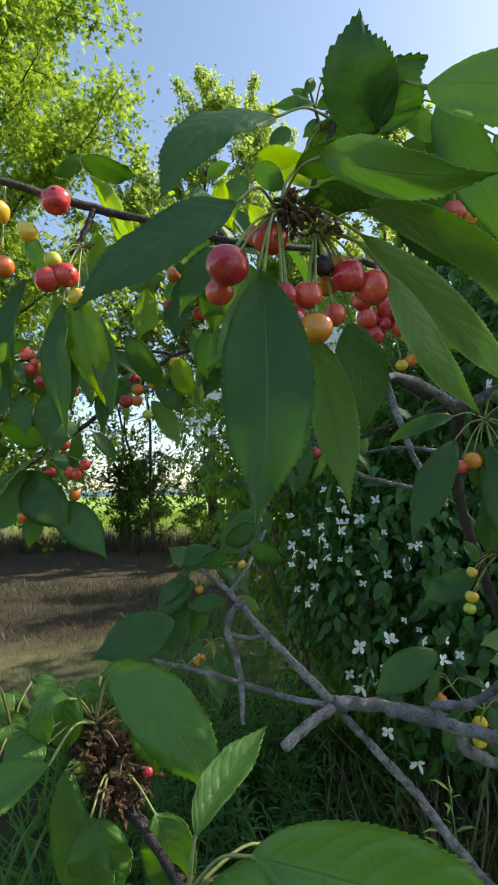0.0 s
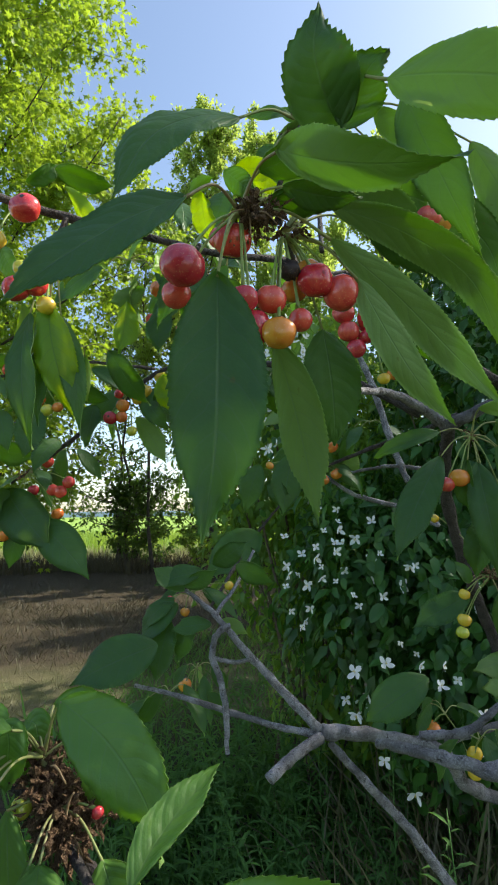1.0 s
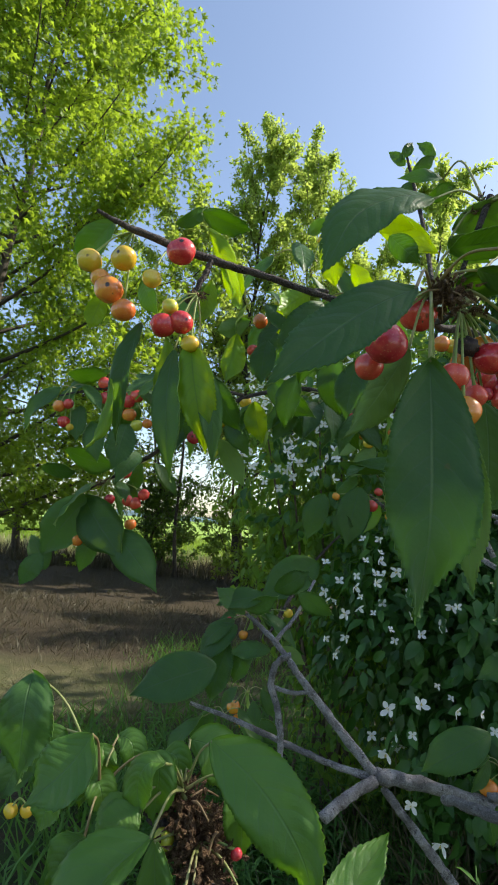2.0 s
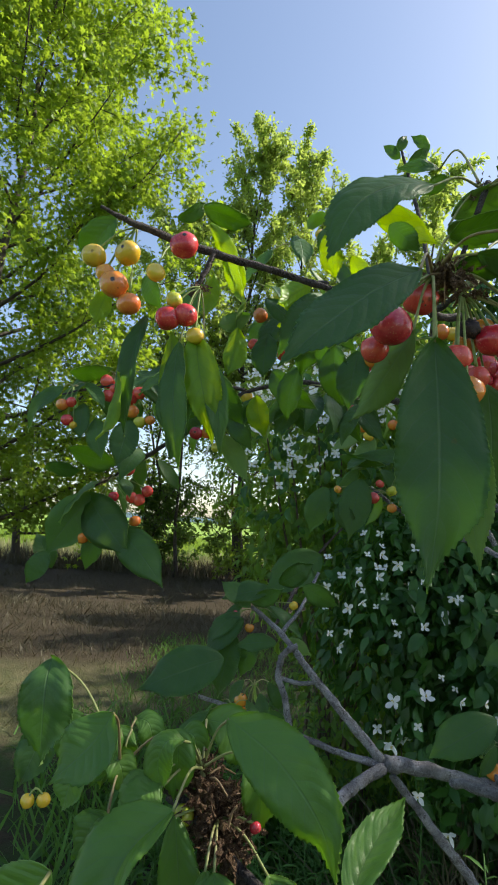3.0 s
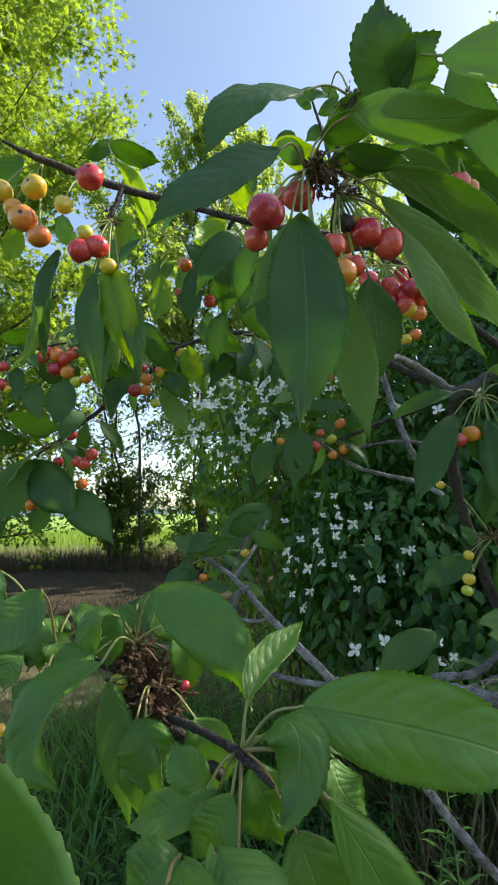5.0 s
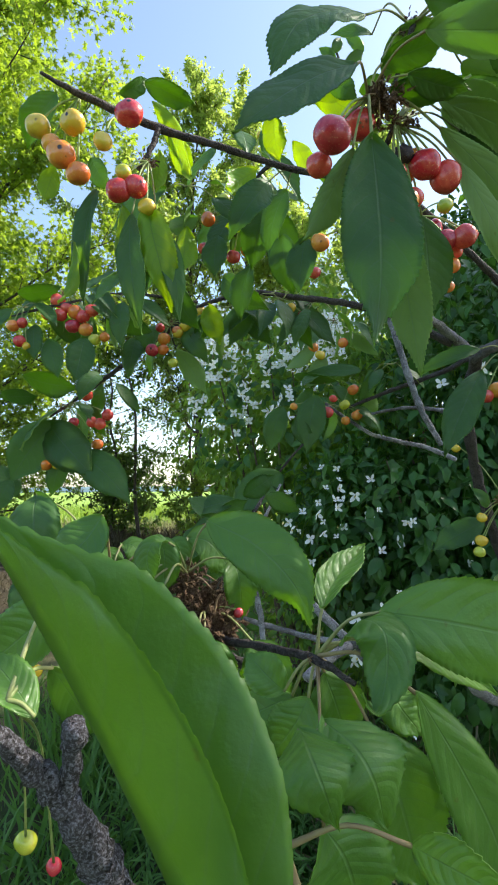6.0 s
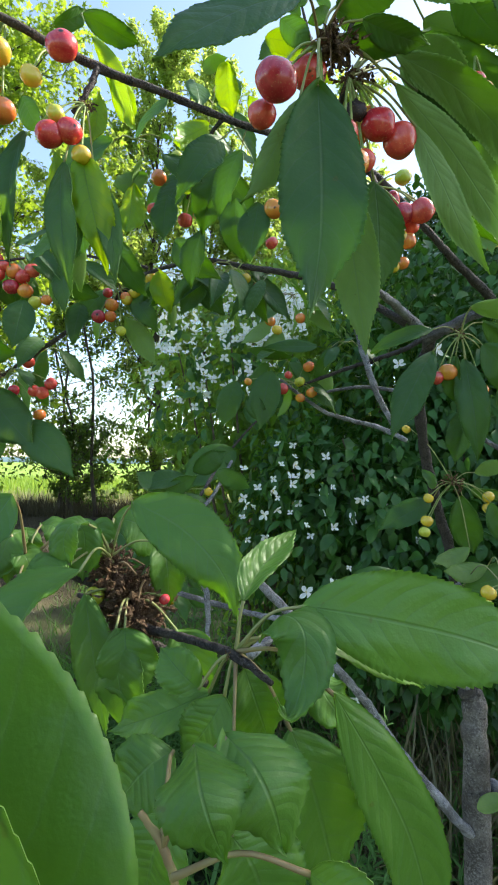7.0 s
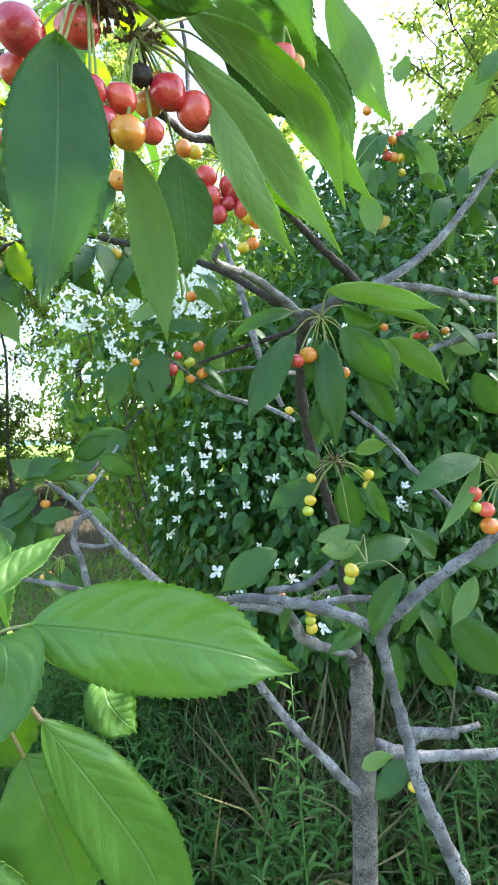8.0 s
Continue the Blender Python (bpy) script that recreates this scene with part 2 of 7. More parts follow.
# the ground: field, dead grass with shade in its colour, mown strip, weedy earth by the trees
n = Nodes("ground_cover")
tc = n.tree.nodes.new("ShaderNodeTexCoord")
sep = n.tree.nodes.new("ShaderNodeSeparateXYZ")
n.link(tc.outputs["Object"], sep.inputs[0])
wob = n.math("ADD", sep.outputs[1], n.math("MULTIPLY", n.math("SUBTRACT", n.noise(0.55, 4.0), 0.5), 1.6))
fine, mid = n.noise(34.0, 5.0, 0.7), n.noise(5.0, 4.0)
earth = n.mix(n.ramp(fine, 0.3, 0.7), (0.032, 0.026, 0.016), (0.075, 0.058, 0.036))
earth = n.mix(n.ramp(mid, 0.38, 0.58), earth, (0.035, 0.058, 0.018))
strip = n.mix(n.ramp(mid, 0.35, 0.65), (0.065, 0.072, 0.03), (0.135, 0.12, 0.068))
strip = n.mix(n.math("MULTIPLY", n.ramp(fine, 0.45, 0.7), 0.6), strip, (0.10, 0.11, 0.04))
# dead grass band: its brown is darkened in place of the tree row's shade
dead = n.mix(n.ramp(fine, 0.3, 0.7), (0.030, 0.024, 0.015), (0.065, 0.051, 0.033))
field = n.mix(n.ramp(n.noise(0.16, 4.0), 0.3, 0.7), (0.15, 0.25, 0.045), (0.22, 0.33, 0.06))
# unseen ground behind the camera, its grass colour chosen for the light it bounces
bounce_lawn = n.mix(n.ramp(mid, 0.35, 0.65), (0.06, 0.10, 0.03), (0.12, 0.145, 0.055))
ground_colour = n.mix(n.ramp(wob, 0.2, -0.8), earth, bounce_lawn)
ground_colour = n.mix(n.ramp(wob, 3.7, 4.4), ground_colour, strip)
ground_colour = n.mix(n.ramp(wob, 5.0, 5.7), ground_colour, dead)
ground_colour = n.mix(n.ramp(wob, 16.4, 17.4), ground_colour, field)
n.colour(ground_colour, 0.9, 0.15)
n.bump(fine, 0.8, 0.03)
GROUND = n.mat
# Distance haze is mixed straight into the hills' blue-green base colour.
n = Nodes("haze_tinted_hill")
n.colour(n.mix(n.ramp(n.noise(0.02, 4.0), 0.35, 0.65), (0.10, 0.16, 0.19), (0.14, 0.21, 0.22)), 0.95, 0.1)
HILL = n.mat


# ---- builders ----
def mesh_object(name, verts, faces, materials, parent=None, label="", smooth=True, slots=None, kind="", uv=None):
    data = bpy.data.meshes.new(name)
    data.from_pydata(verts, [], faces)
    for m in materials:
        data.materials.append(m)
    if slots is not None:
        data.polygons.foreach_set("material_index", slots)
    if smooth:
        data.polygons.foreach_set("use_smooth", [True] * len(data.polygons))
    if uv is not None:
        layer = data.uv_layers.new(name="UVMap")
        loops = np.empty(len(data.loops), dtype=np.int32)
        data.loops.foreach_get("vertex_index", loops)
        layer.data.foreach_set("uv", np.asarray(uv, dtype=np.float32)[loops].ravel())
    data.update()
    ob = new(name, data)
    if parent is not None:
        ob.parent = parent
    return tagged(ob, label, kind=kind)


def empty(name, place, label, category, group="", kind=""):
    ob = new(name)
    ob.empty_display_size = 0.1
    ob.location = place
    return tagged(ob, label, category, group, kind)


def spline(points, steps):
    """A smooth line through the points, whose fourth number is the radius."""
    p = [Vector(q) for q in points]
    p = [p[0] * 2 - p[1]] + p + [p[-1] * 2 - p[-2]]
    line = []
    for i in range(1, len(p) - 2):
        a, b, c, d = p[i - 1], p[i], p[i + 1], p[i + 2]
        for k in range(steps):
            t = k / steps
            line.append(0.5 * (2 * b + (c - a) * t + (2 * a - 5 * b + 4 * c - d) * t * t + (3 * b - a - 3 * c + d) * t ** 3))
    line.append(p[-2])
    return line


def tube(line, sides, rough=0.0, seed=0, freq=60.0):
    """Vertices and faces of a closed tube along lines of x, y, z, radius."""
    verts, faces = [], []
    side = Vector((0.31, 0.52, 0.79))
    for i, q in enumerate(line):
        a, b = line[max(i - 1, 0)].xyz, line[min(i + 1, len(line) - 1)].xyz
        d = (b - a).normalized()
        side = side - d * side.dot(d)
        if side.length < 1e-4:
            side = d.orthogonal()
        side.normalize()
        up = d.cross(side)
        for k in range(sides):
            w = side * math.cos(math.tau * k / sides) + up * math.sin(math.tau * k / sides)
            r = q[3]
            if rough:
                r *= 1 + rough * noise.noise((q.xyz + w * q[3]) * freq + Vector((seed, 0, 0)))
            verts.append(q.xyz + w * r)
    for i in range(len(line) - 1):
        for k in range(sides):
            a, b = i * sides + k, i * sides + (k + 1) % sides
            faces.append((a, b, b + sides, a + sides))
    faces.append(tuple(range(sides))[::-1])
    faces.append(tuple(range(len(verts) - sides, len(verts))))
    return verts, faces


def join(pieces):
    verts, faces = [], []
    for v, f in pieces:
        base = len(verts)
        verts.extend(v)
        faces.extend(tuple(i + base for i in face) for face in f)
    return verts, faces


LEAF_COUNT = [0]


def leaf(tree, base, tip, up, width, bend=0.08, fold=14, at=None, fine=True, reddish=False, curl=0.0, young=False, yellowed=False, fresh=False, via=()):
    """One cherry leaf with a saw-toothed edge. up: the way its upper face looks; bend: how far it arches; fold: degrees each half is raised, or a pair for its two halves; curl: degrees through which it rolls under from base to end; via: places that a bent midrib passes on its way."""
    LEAF_COUNT[0] += 1
    seed = LEAF_COUNT[0] * 7.31
    rng = random.Random(LEAF_COUNT[0])
    base, tip, up = Vector(base), Vector(tip), Vector(up)
    size = (tip - base).length
    if width > 0.56 * size and not via:
        tip = base + (tip - base) * 1.16
        size *= 1.16
        width = min(width, 0.56 * size)
    x = (tip - base) / size
    if via:
        dense = [q.xyz for q in spline([(*q, 0.0) for q in (base, *[Vector(v) for v in via], tip)], 16)]
        run = [0.0]
        for p, q in zip(dense, dense[1:]):
            run.append(run[-1] + (q - p).length)
        size = run[-1]
    z = (up - x * up.dot(x)).normalized()
    y = z.cross(x)
    teeth = max(14, min(44, int(size / (0.0036 if width > 0.05 else 0.0028 if fine else 0.0036))))
    rows, half = (teeth * 3, 5) if fine and width > 0.034 else (teeth * 3, 4 if fine and width > 0.022 else 3 if fine else 2)
    span = 2 * half + 1
    verts, norms, uv = [], [], []
    pair = fold if isinstance(fold, tuple) else (fold, fold)
    px = pz = 0.0
    full, slim = rng.uniform(0.66, 0.80), rng.uniform(0.84, 1.02)
    peak = (full / (full + slim)) ** full * (slim / (full + slim)) ** slim
    roll = 0.0 if via else radians(rng.uniform(-22, 22))
    pull = rng.uniform(0.08, 0.22)
    ripple = rng.uniform(0.7, 1.25) * (0.45 if width > 0.05 else 1.5 if young else 0.8)
    for i in range(rows + 1):
        u = i / rows
        s = u ** full * (1 - u) ** slim / peak
        s *= 1 - 0.62 * max(0.0, (u - 0.72) / 0.28) ** 0.9 * (1 - max(0.0, u - 0.97) / 0.03 * 0.5)
        w = width / 2 * s + size * 0.0012
        bite = (0.0, 0.55, 1.0)[i % 3] * (0.7 + 0.6 * noise.noise(Vector((i // 3 * 1.7, seed, 2)))) if 3 < i < rows - 3 else 0.0
        tooth = min(0.0007 if width > 0.05 else 0.0010, 0.034 * width) * bite
        if via:
            k = max(j for j in range(len(run)) if run[j] <= u * size + 1e-9)
            k = min(k, len(dense) - 2)
            rib = dense[k].lerp(dense[k + 1], (u * size - run[k]) / max(1e-9, run[k + 1] - run[k]))
            ahead = (dense[min(k + 2, len(dense) - 1)] - dense[max(k - 1, 0)]).normalized()
            rise = (up - ahead * up.dot(ahead))
            rise = rise.normalized() if rise.length > 0.05 else z
            if norms and rise.dot(norms[-1]) < 0.9:
                rise = (norms[-1] - ahead * norms[-1].dot(ahead)).normalized()
            side = rise.cross(ahead)
        else:
            slope = -radians(curl) * u
            turn = roll * (u - 0.25)
            rib = base + x * px + z * pz
            px, pz = px + math.cos(slope) * size / rows, pz + math.sin(slope) * size / rows
            ahead = x * math.cos(slope) + z * math.sin(slope)
            rise = z * math.cos(slope) - x * math.sin(slope)
            side = y * math.cos(turn) + rise * math.sin(turn)
            rise = rise * math.cos(turn) - y * math.sin(turn)
            rib = rib + rise * (4 * u * (1 - u) * bend * size) + y * (size * 0.06 * u * (1 - u) * 4 * noise.noise(Vector((seed, 3.3, 1.7))))
        wave = 0.04 * size * noise.noise(Vector((u * 2.4, seed, 0)))
        for k in range(span):
            v = (k - half) / half
            a = 1 - (1 - abs(v)) ** 1.6
            v = math.copysign(a, v)
            ang = radians(pair[0] if v < 0 else pair[1])
            h = w * a * math.sin(ang) * (1.25 - 0.25 * a) + wave * v - pull * w * a * a
            if fine:
                h += (abs(math.sin((u - 0.10 * a) * 9 * math.pi)) - 0.6) * 0.006 * width * a * (1.15 - a) * 2
            h += ripple * width * (0.20 * noise.noise(Vector((u * 3.1, v * 1.5, seed))) * a + 0.08 * noise.noise(Vector((u * 9, v * 3.0, seed))) * a * a)
            edge = a == 1
            verts.append(rib + ahead * (tooth * 1.2 if edge else 0.0) + side * ((w * v + (tooth * v if edge else 0)) * math.cos(ang)) + rise * h)
            norms.append(rise)
            uv.append((u, v))
    count = len(verts)
    thick = 0.0004 if fine else 0.0005
    verts += [q - r * thick for q, r in zip(verts, norms)]
    uv += uv
    faces, slots = [], []
    for i in range(rows):
        for k in range(span - 1):
            a = i * span + k
            faces.append((a, a + span, a + span + 1, a + 1))
            slots.append(0)
            faces.append((count + a, count + a + 1, count + a + span + 1, count + a + span))
            slots.append(1)
        for k in (0, span - 1):
            a = i * span + k
            faces.append((a, a + count, a + span + count, a + span))
            slots.append(1)
    # young picks the leaf colour that carries painted backlight
    pair_mats = [LEAF_YELLOW, LEAF_YELLOW] if yellowed else [LEAF_BACKLIT, LEAF_BACKLIT] if young else [LEAF_FRESH, LEAF_UNDER] if fresh else [LEAF_TOP, LEAF_UNDER]
    ob = mesh_object("leaf", [q - base for q in verts], faces, pair_mats, tree, "withered yellow leaf" if yellowed else "leaf coloured bright yellow-green as if backlit" if young else "fresh light green leaf of a new shoot" if fresh else "", True, slots, uv=uv)
    ob.location = base - tree.location
    if at is not None:
        a, b = Vector(at) - base, x * size * 0.01
        r = max(0.0006, size * 0.0062)
        m = (a + b) / 2 + Vector((0, 0, 0.16 * (b - a).length))
        v, f = tube(spline([(*a, r * 1.5), (*m, r), (*b, r * 1.1)], 6), 6)
        mesh_object("leaf_stalk", v, f, [STALK_RED if reddish else STALK], ob)
    return ob


def rosette(tree, at, count, size, seed, back=0.012):
    """A spur's own leaves, hanging round it on thin stalks."""
    rng = random.Random(seed)
    for k in range(count):
        a = math.tau * (k + rng.uniform(-0.3, 0.3)) / count
        out = Vector((math.cos(a), 0.55 * math.sin(a) + 0.25, rng.uniform(-0.25, 0.35))).normalized()
        base = Vector(at) + out * size * rng.uniform(0.25, 0.45) + Vector((0, back, 0))
        down = (out * rng.uniform(0.35, 0.8) + Vector((rng.uniform(-0.2, 0.2), rng.uniform(-0.25, 0.15), -rng.uniform(0.5, 1.0)))).normalized()
        long = size * rng.uniform(0.75, 1.15)
        up = Vector((rng.uniform(-0.5, 0.5), -rng.uniform(0.1, 1.0), rng.uniform(0.3, 1.0)))
        leaf(tree, base, base + down * long, up, long * rng.uniform(0.34, 0.46), rng.uniform(0.03, 0.16), rng.choice((10, 16, 24, 32)), at=at, fine=False)


def cherry_shape(r, wrinkle, seed):
    verts, faces = [], []
    rings, around = (20, 30) if r > 0.006 else (14, 20)
    tall = 0.98 + 0.10 * noise.noise(Vector((seed, 2.2, 0.4)))
    for i in range(rings + 1):
        p = math.pi * i / rings
        for k in range(around):
            a = math.tau * k / around
            s = math.sin(p)
            cleft = math.exp(-((a - math.pi * 1.4) / 0.5) ** 2)
            rr = r * (1 + 0.05 * s * math.cos(2 * a) - 0.09 * cleft)
            zz = r * math.cos(p) * tall
            if p < 0.7:
                zz -= r * 0.20 * (1 - p / 0.7) ** 1.4
            if p > 2.7:
                zz += r * 0.06 * (p - 2.7) / 0.44
            q = Vector((rr * s * math.cos(a), rr * s * math.sin(a), zz))
            q *= 1 + (0.075 + wrinkle) * noise.noise(q / r * (1.15 + 10 * wrinkle) + Vector((seed, seed, 0)))
            verts.append(q)
    for i in range(rings):
        for k in range(around):
            a, b = i * around + k, i * around + (k + 1) % around
            faces.append((a, a + around, b + around, b))
    return verts, faces


CHERRY_SEED = [0]


def cherry(tree, place, r, kind, at, spotted=False, face=(0, -1)):
    """One fruit with its stalk to the spur at."""
    CHERRY_SEED[0] += 1
    k = CHERRY_SEED[0]
    v, f = cherry_shape(r, 0.22 if kind == "black" else 0.0, k * 3.7)
    ob = mesh_object("cherry", v, f, [CHERRY[kind, spotted]], tree, LABELS[kind])
    ob.location = Vector(place) - tree.location
    way = Vector(at) - Vector(place)
    flat = Vector((way.x, way.y, max(way.z, 0.3 * way.length))).normalized()
    turn = Vector((0, 0, 1)).rotation_difference(flat.lerp(Vector((0, 0, 1)), 0.5))
    spin = Euler((0, 0, radians(((k * 47) % 70) - 35))).to_quaternion()
    ob.rotation_mode = "QUATERNION"
    ob.rotation_quaternion = turn @ spin
    top = Vector((0, 0, r * 0.74))
    end = (turn @ spin).inverted() @ way
    rise = (turn @ spin).inverted() @ Vector((0, 0, 1))
    m = (top + end) / 2 + rise * 0.10 * way.length
    line = spline([(*end, 0.0009), (*m, 0.0006), (*top, 0.0009)], 5)
    v, f = tube(line, 5)
    mesh_object("stalk", v, f, [STALK_FRUIT], ob)
    return ob


BRANCHES = [0]


def branch(tree, points, material=None, name="branch", sides=10, rough=0.22, label=""):
    """A knotty limb through points of x, y, z, radius."""
    BRANCHES[0] += 1
    line = spline(points, 12)
    for i, q in enumerate(line):
        q[3] *= 1 + 0.14 * max(0.0, math.sin(i * 1.05 + BRANCHES[0])) ** 6
        jog = q[3] * 0.35
        q[0] += jog * noise.noise(Vector((i * 0.31, BRANCHES[0], 0)))
        q[2] += jog * noise.noise(Vector((i * 0.31, BRANCHES[0], 9)))
    v, f = tube(line, sides, rough, BRANCHES[0], 0.55 / max(0.002, points[0][3]))
    c = Vector(points[0][:3])
    ob = mesh_object(name, [q - c for q in v], f, [material or BARK], tree, label)
    ob.location = c - tree.location
    return ob


def spur_knot(tree, place, size, count, seed, label="knot of dry brown bud scales on a spur"):
    """Crumpled dry scales, stubs and a few dry stalks heaped round a spur."""
    rng = random.Random(seed)
    pieces = []
    core = [Vector((rng.gauss(0, 0.45), rng.gauss(0, 0.35), rng.gauss(0, 0.35))) * size for _ in range(5)]
    for _ in range(count):
        d = Vector((rng.gauss(0, 1), rng.gauss(0, 1), rng.gauss(0, 1))).normalized()
        o = rng.choice(core) + d * size * rng.uniform(0.05, 0.62)
        side = d.orthogonal().normalized()
        side.rotate(Euler((rng.random() * 6, rng.random() * 6, 0)))
        n2 = d.cross(side).normalized()
        a, b = min(size, 0.016) * rng.uniform(0.10, 0.34), min(size, 0.016) * rng.uniform(0.07, 0.19)
        lift = rng.uniform(-0.6, 0.6) * a
        verts = [o - side * b, o + d * a * 0.5 - n2 * b * 0.6, o + side * b * 0.8, o + d * a + n2 * lift, o - d * a * 0.2 + n2 * b * 0.6]
        pieces.append((verts, [(0, 1, 4), (1, 2, 4), (2, 3, 4), (3, 0, 4), (0, 3, 1), (1, 3, 2)]))
    v, f = join(pieces)
    ob = mesh_object("spur_knot", v, f, [SCALE], tree, label, smooth=False)
    ob.location = Vector(place) - tree.location
    for _ in range(max(2, min(14, count // 30))):
        d = Vector((rng.gauss(0, 1), rng.gauss(0, 1), rng.gauss(-0.5, 0.8))).normalized()
        o = rng.choice(core)
        e = o + d * size * rng.uniform(0.5, 1.1)
        m = (o + e) / 2 + Vector((0, 0, size * 0.2))
        v, f = tube(spline([(*o, size * 0.035), (*m, size * 0.026), (*e, size * 0.018)], 3), 5)
        mesh_object("dry_stalk", v, f, [DRY_STALK], ob)
    return ob


def scatter(name, template, places, forward, up, sizes, material, parent=None, label="", kind="stuff", origin=None):
    """Many copies of one small shape as one mesh. template: vertices (along, across, up) and faces of one vertex count."""
    tv, tf = template
    tv = np.asarray(tv, float)
    f = forward / np.maximum(np.linalg.norm(forward, axis=1, keepdims=True), 1e-9)
    u = up - f * np.sum(up * f, axis=1, keepdims=True)
    u /= np.maximum(np.linalg.norm(u, axis=1, keepdims=True), 1e-9)
    s = np.cross(u, f)
    p = places if origin is None else places - np.asarray(origin)
    v = (p[:, None, :] + sizes[:, None, None] * (tv[None, :, 0:1] * f[:, None, :] + tv[None, :, 1:2] * s[:, None, :] + tv[None, :, 2:3] * u[:, None, :])).reshape(-1, 3)
    n, k = len(places), len(tv)
    face = np.asarray(tf)
    faces = (face[None, :, :] + (np.arange(n) * k)[:, None, None]).reshape(-1, face.shape[1])
    data = bpy.data.meshes.new(name)
    data.vertices.add(len(v))
    data.vertices.foreach_set("co", v.astype(np.float32).ravel())
    w = faces.shape[1]
    data.loops.add(faces.size)
    data.loops.foreach_set("vertex_index", faces.astype(np.int32).ravel())
    data.polygons.add(len(faces))
    data.polygons.foreach_set("loop_start", (np.arange(len(faces)) * w).astype(np.int32))
    data.materials.append(material)
    data.update(calc_edges=True)
    data.validate()
    ob = new(name, data)
    if parent is not None:
        ob.parent = parent
    return tagged(ob, label, kind=kind)


# small leaf shapes: along, across, up
def star_leaf():
    """Five pointed lobes round a centre, drooping at their tips."""
    tips = [(0.10, -0.40), (0.70, -0.46), (1.05, 0.0), (0.70, 0.46), (0.10, 0.40)]
    sinus = [(0.06, -0.05), (0.34, -0.17), (0.60, -0.13), (0.60, 0.13), (0.34, 0.17), (0.06, 0.05)]
    verts = [(0.30, 0.0, 0.05)] + [(x, y, 0.0) for x, y in sinus] + [(x, y, -0.15) for x, y in tips]
    faces = []
    for k in range(5):
        faces += [(0, 1 + k, 7 + k), (0, 7 + k, 2 + k)]
    return verts, faces


LOBED = star_leaf()
OVATE = ([(0, 0, 0), (0.35, 0.26, 0.06), (0.42, 0, -0.01), (0.35, -0.26, 0.06), (0.75, 0.17, 0.02), (0.78, 0, -0.05), (0.75, -0.17, 0.02), (1.05, 0, -0.18)],
         [(0, 2, 1), (0, 3, 2), (1, 2, 4), (2, 5, 4), (2, 3, 5), (3, 6, 5), (4, 5, 7), (5, 6, 7)])
BLADE = ([(0, -0.025, 0), (0, 0.025, 0), (0.4, -0.022, 0.05), (0.4, 0.022, 0.05), (0.75, -0.014, 0.0), (0.75, 0.014, 0.0), (1.0, 0.0, -0.12)],
         [(0, 1, 3), (0, 3, 2), (2, 3, 5), (2, 5, 4), (4, 5, 6)])

# ---- the ground and the distance ----
def ground_sheet():
    near = list(np.linspace(-30, 40, 71))
    xs = [-900, -300, -100, -50] + near + [60, 120, 300, 900]
    ys = [-300, -60, -20, -10] + list(np.linspace(-5, 30, 71)) + [40, 60, 100, 200, 500, 1500]
    verts = []
    for y in ys:
        for x in xs:
            h = 0.10 * (noise.noise(Vector((x * 0.35, y * 0.35, 3))) + 0.4 * noise.noise(Vector((x * 1.1, y * 1.1, 7)))) if -8 < y < 30 else 0.0
            verts.append((x, y, h))
    w = len(xs)
    faces = [(j * w + i, j * w + i + 1, (j + 1) * w + i + 1, (j + 1) * w + i) for j in range(len(ys) - 1) for i in range(w - 1)]
    ob = mesh_object("ground", verts, faces, [GROUND])
    return tagged(ob, "weedy ground with a mown strip, dead grass darkened as shaded and a green field beyond", "ground", kind="structure")


ground_sheet()


def hills():
    verts, faces = [], []
    n = 90
    for i in range(n + 1):
        x = -900 + 1800 * i / n
        h = 9 + 3.0 * noise.noise(Vector((x * 0.006, 0, 2))) + 1.6 * noise.noise(Vector((x * 0.05, 4, 2)))
        verts += [(x, 880, -1), (x, 890, h * 0.8), (x, 930, h), (x, 1200, -1)]
    for i in range(n):
        for k in range(3):
            a = i * 4 + k
            faces.append((a, a + 4, a + 5, a + 1))
    return tagged(mesh_object("backdrop", verts, faces, [HILL]), "wooded hills along the horizon with blue-green haze in their colour", "hills", kind="structure")


hills()


def blades(name, label, n, x0, x1, y0, y1, height, spread, material, seed, lean=0.35, clump=0.0, category="grass", thin=1.0):
    """Standing grass as one object."""
    rng = np.random.default_rng(seed)
    x, y = rng.uniform(x0, x1, n), rng.uniform(y0, y1, n)
    if clump:
        cx, cy = rng.uniform(x0, x1, n // 22 + 1), rng.uniform(y0, y1, n // 22 + 1)
        pick = rng.integers(0, len(cx), n)
        x, y = cx[pick] + rng.normal(0, clump, n), cy[pick] + rng.normal(0, clump, n)
    p = np.stack([x, y, np.full(n, -0.03)], 1)
    f = np.stack([rng.normal(0, lean, n), rng.normal(0, lean, n), np.ones(n)], 1)
    u = rng.normal(0, 1, (n, 3))
    s = height * (1 + spread * rng.normal(0, 1, n)).clip(0.3, 2)
    ob = scatter(name, ([(i, j * thin, k) for i, j, k in BLADE[0]], BLADE[1]), p, f, u, s, material, None, label)
    return tagged(ob, category=category)


blades("crop", "rows of bright green young crop in the sunlit field", 17000, -16, 9, 17.4, 35, 0.62, 0.2, CROP, 1, 0.3, category="crop")
blades("tall_grass", "pale seeding tall grass along the field's edge", 9000, -14, 6, 16.0, 18.2, 0.46, 0.25, STRAW, 2, 0.22)
blades("dead_grass", "matted brown dead grass with deep shade put into its colour", 12000, -12, 3.5, 5.3, 16.3, 0.13, 0.35, DEAD_SHADE_TINT, 3, 0.8, 0.2)
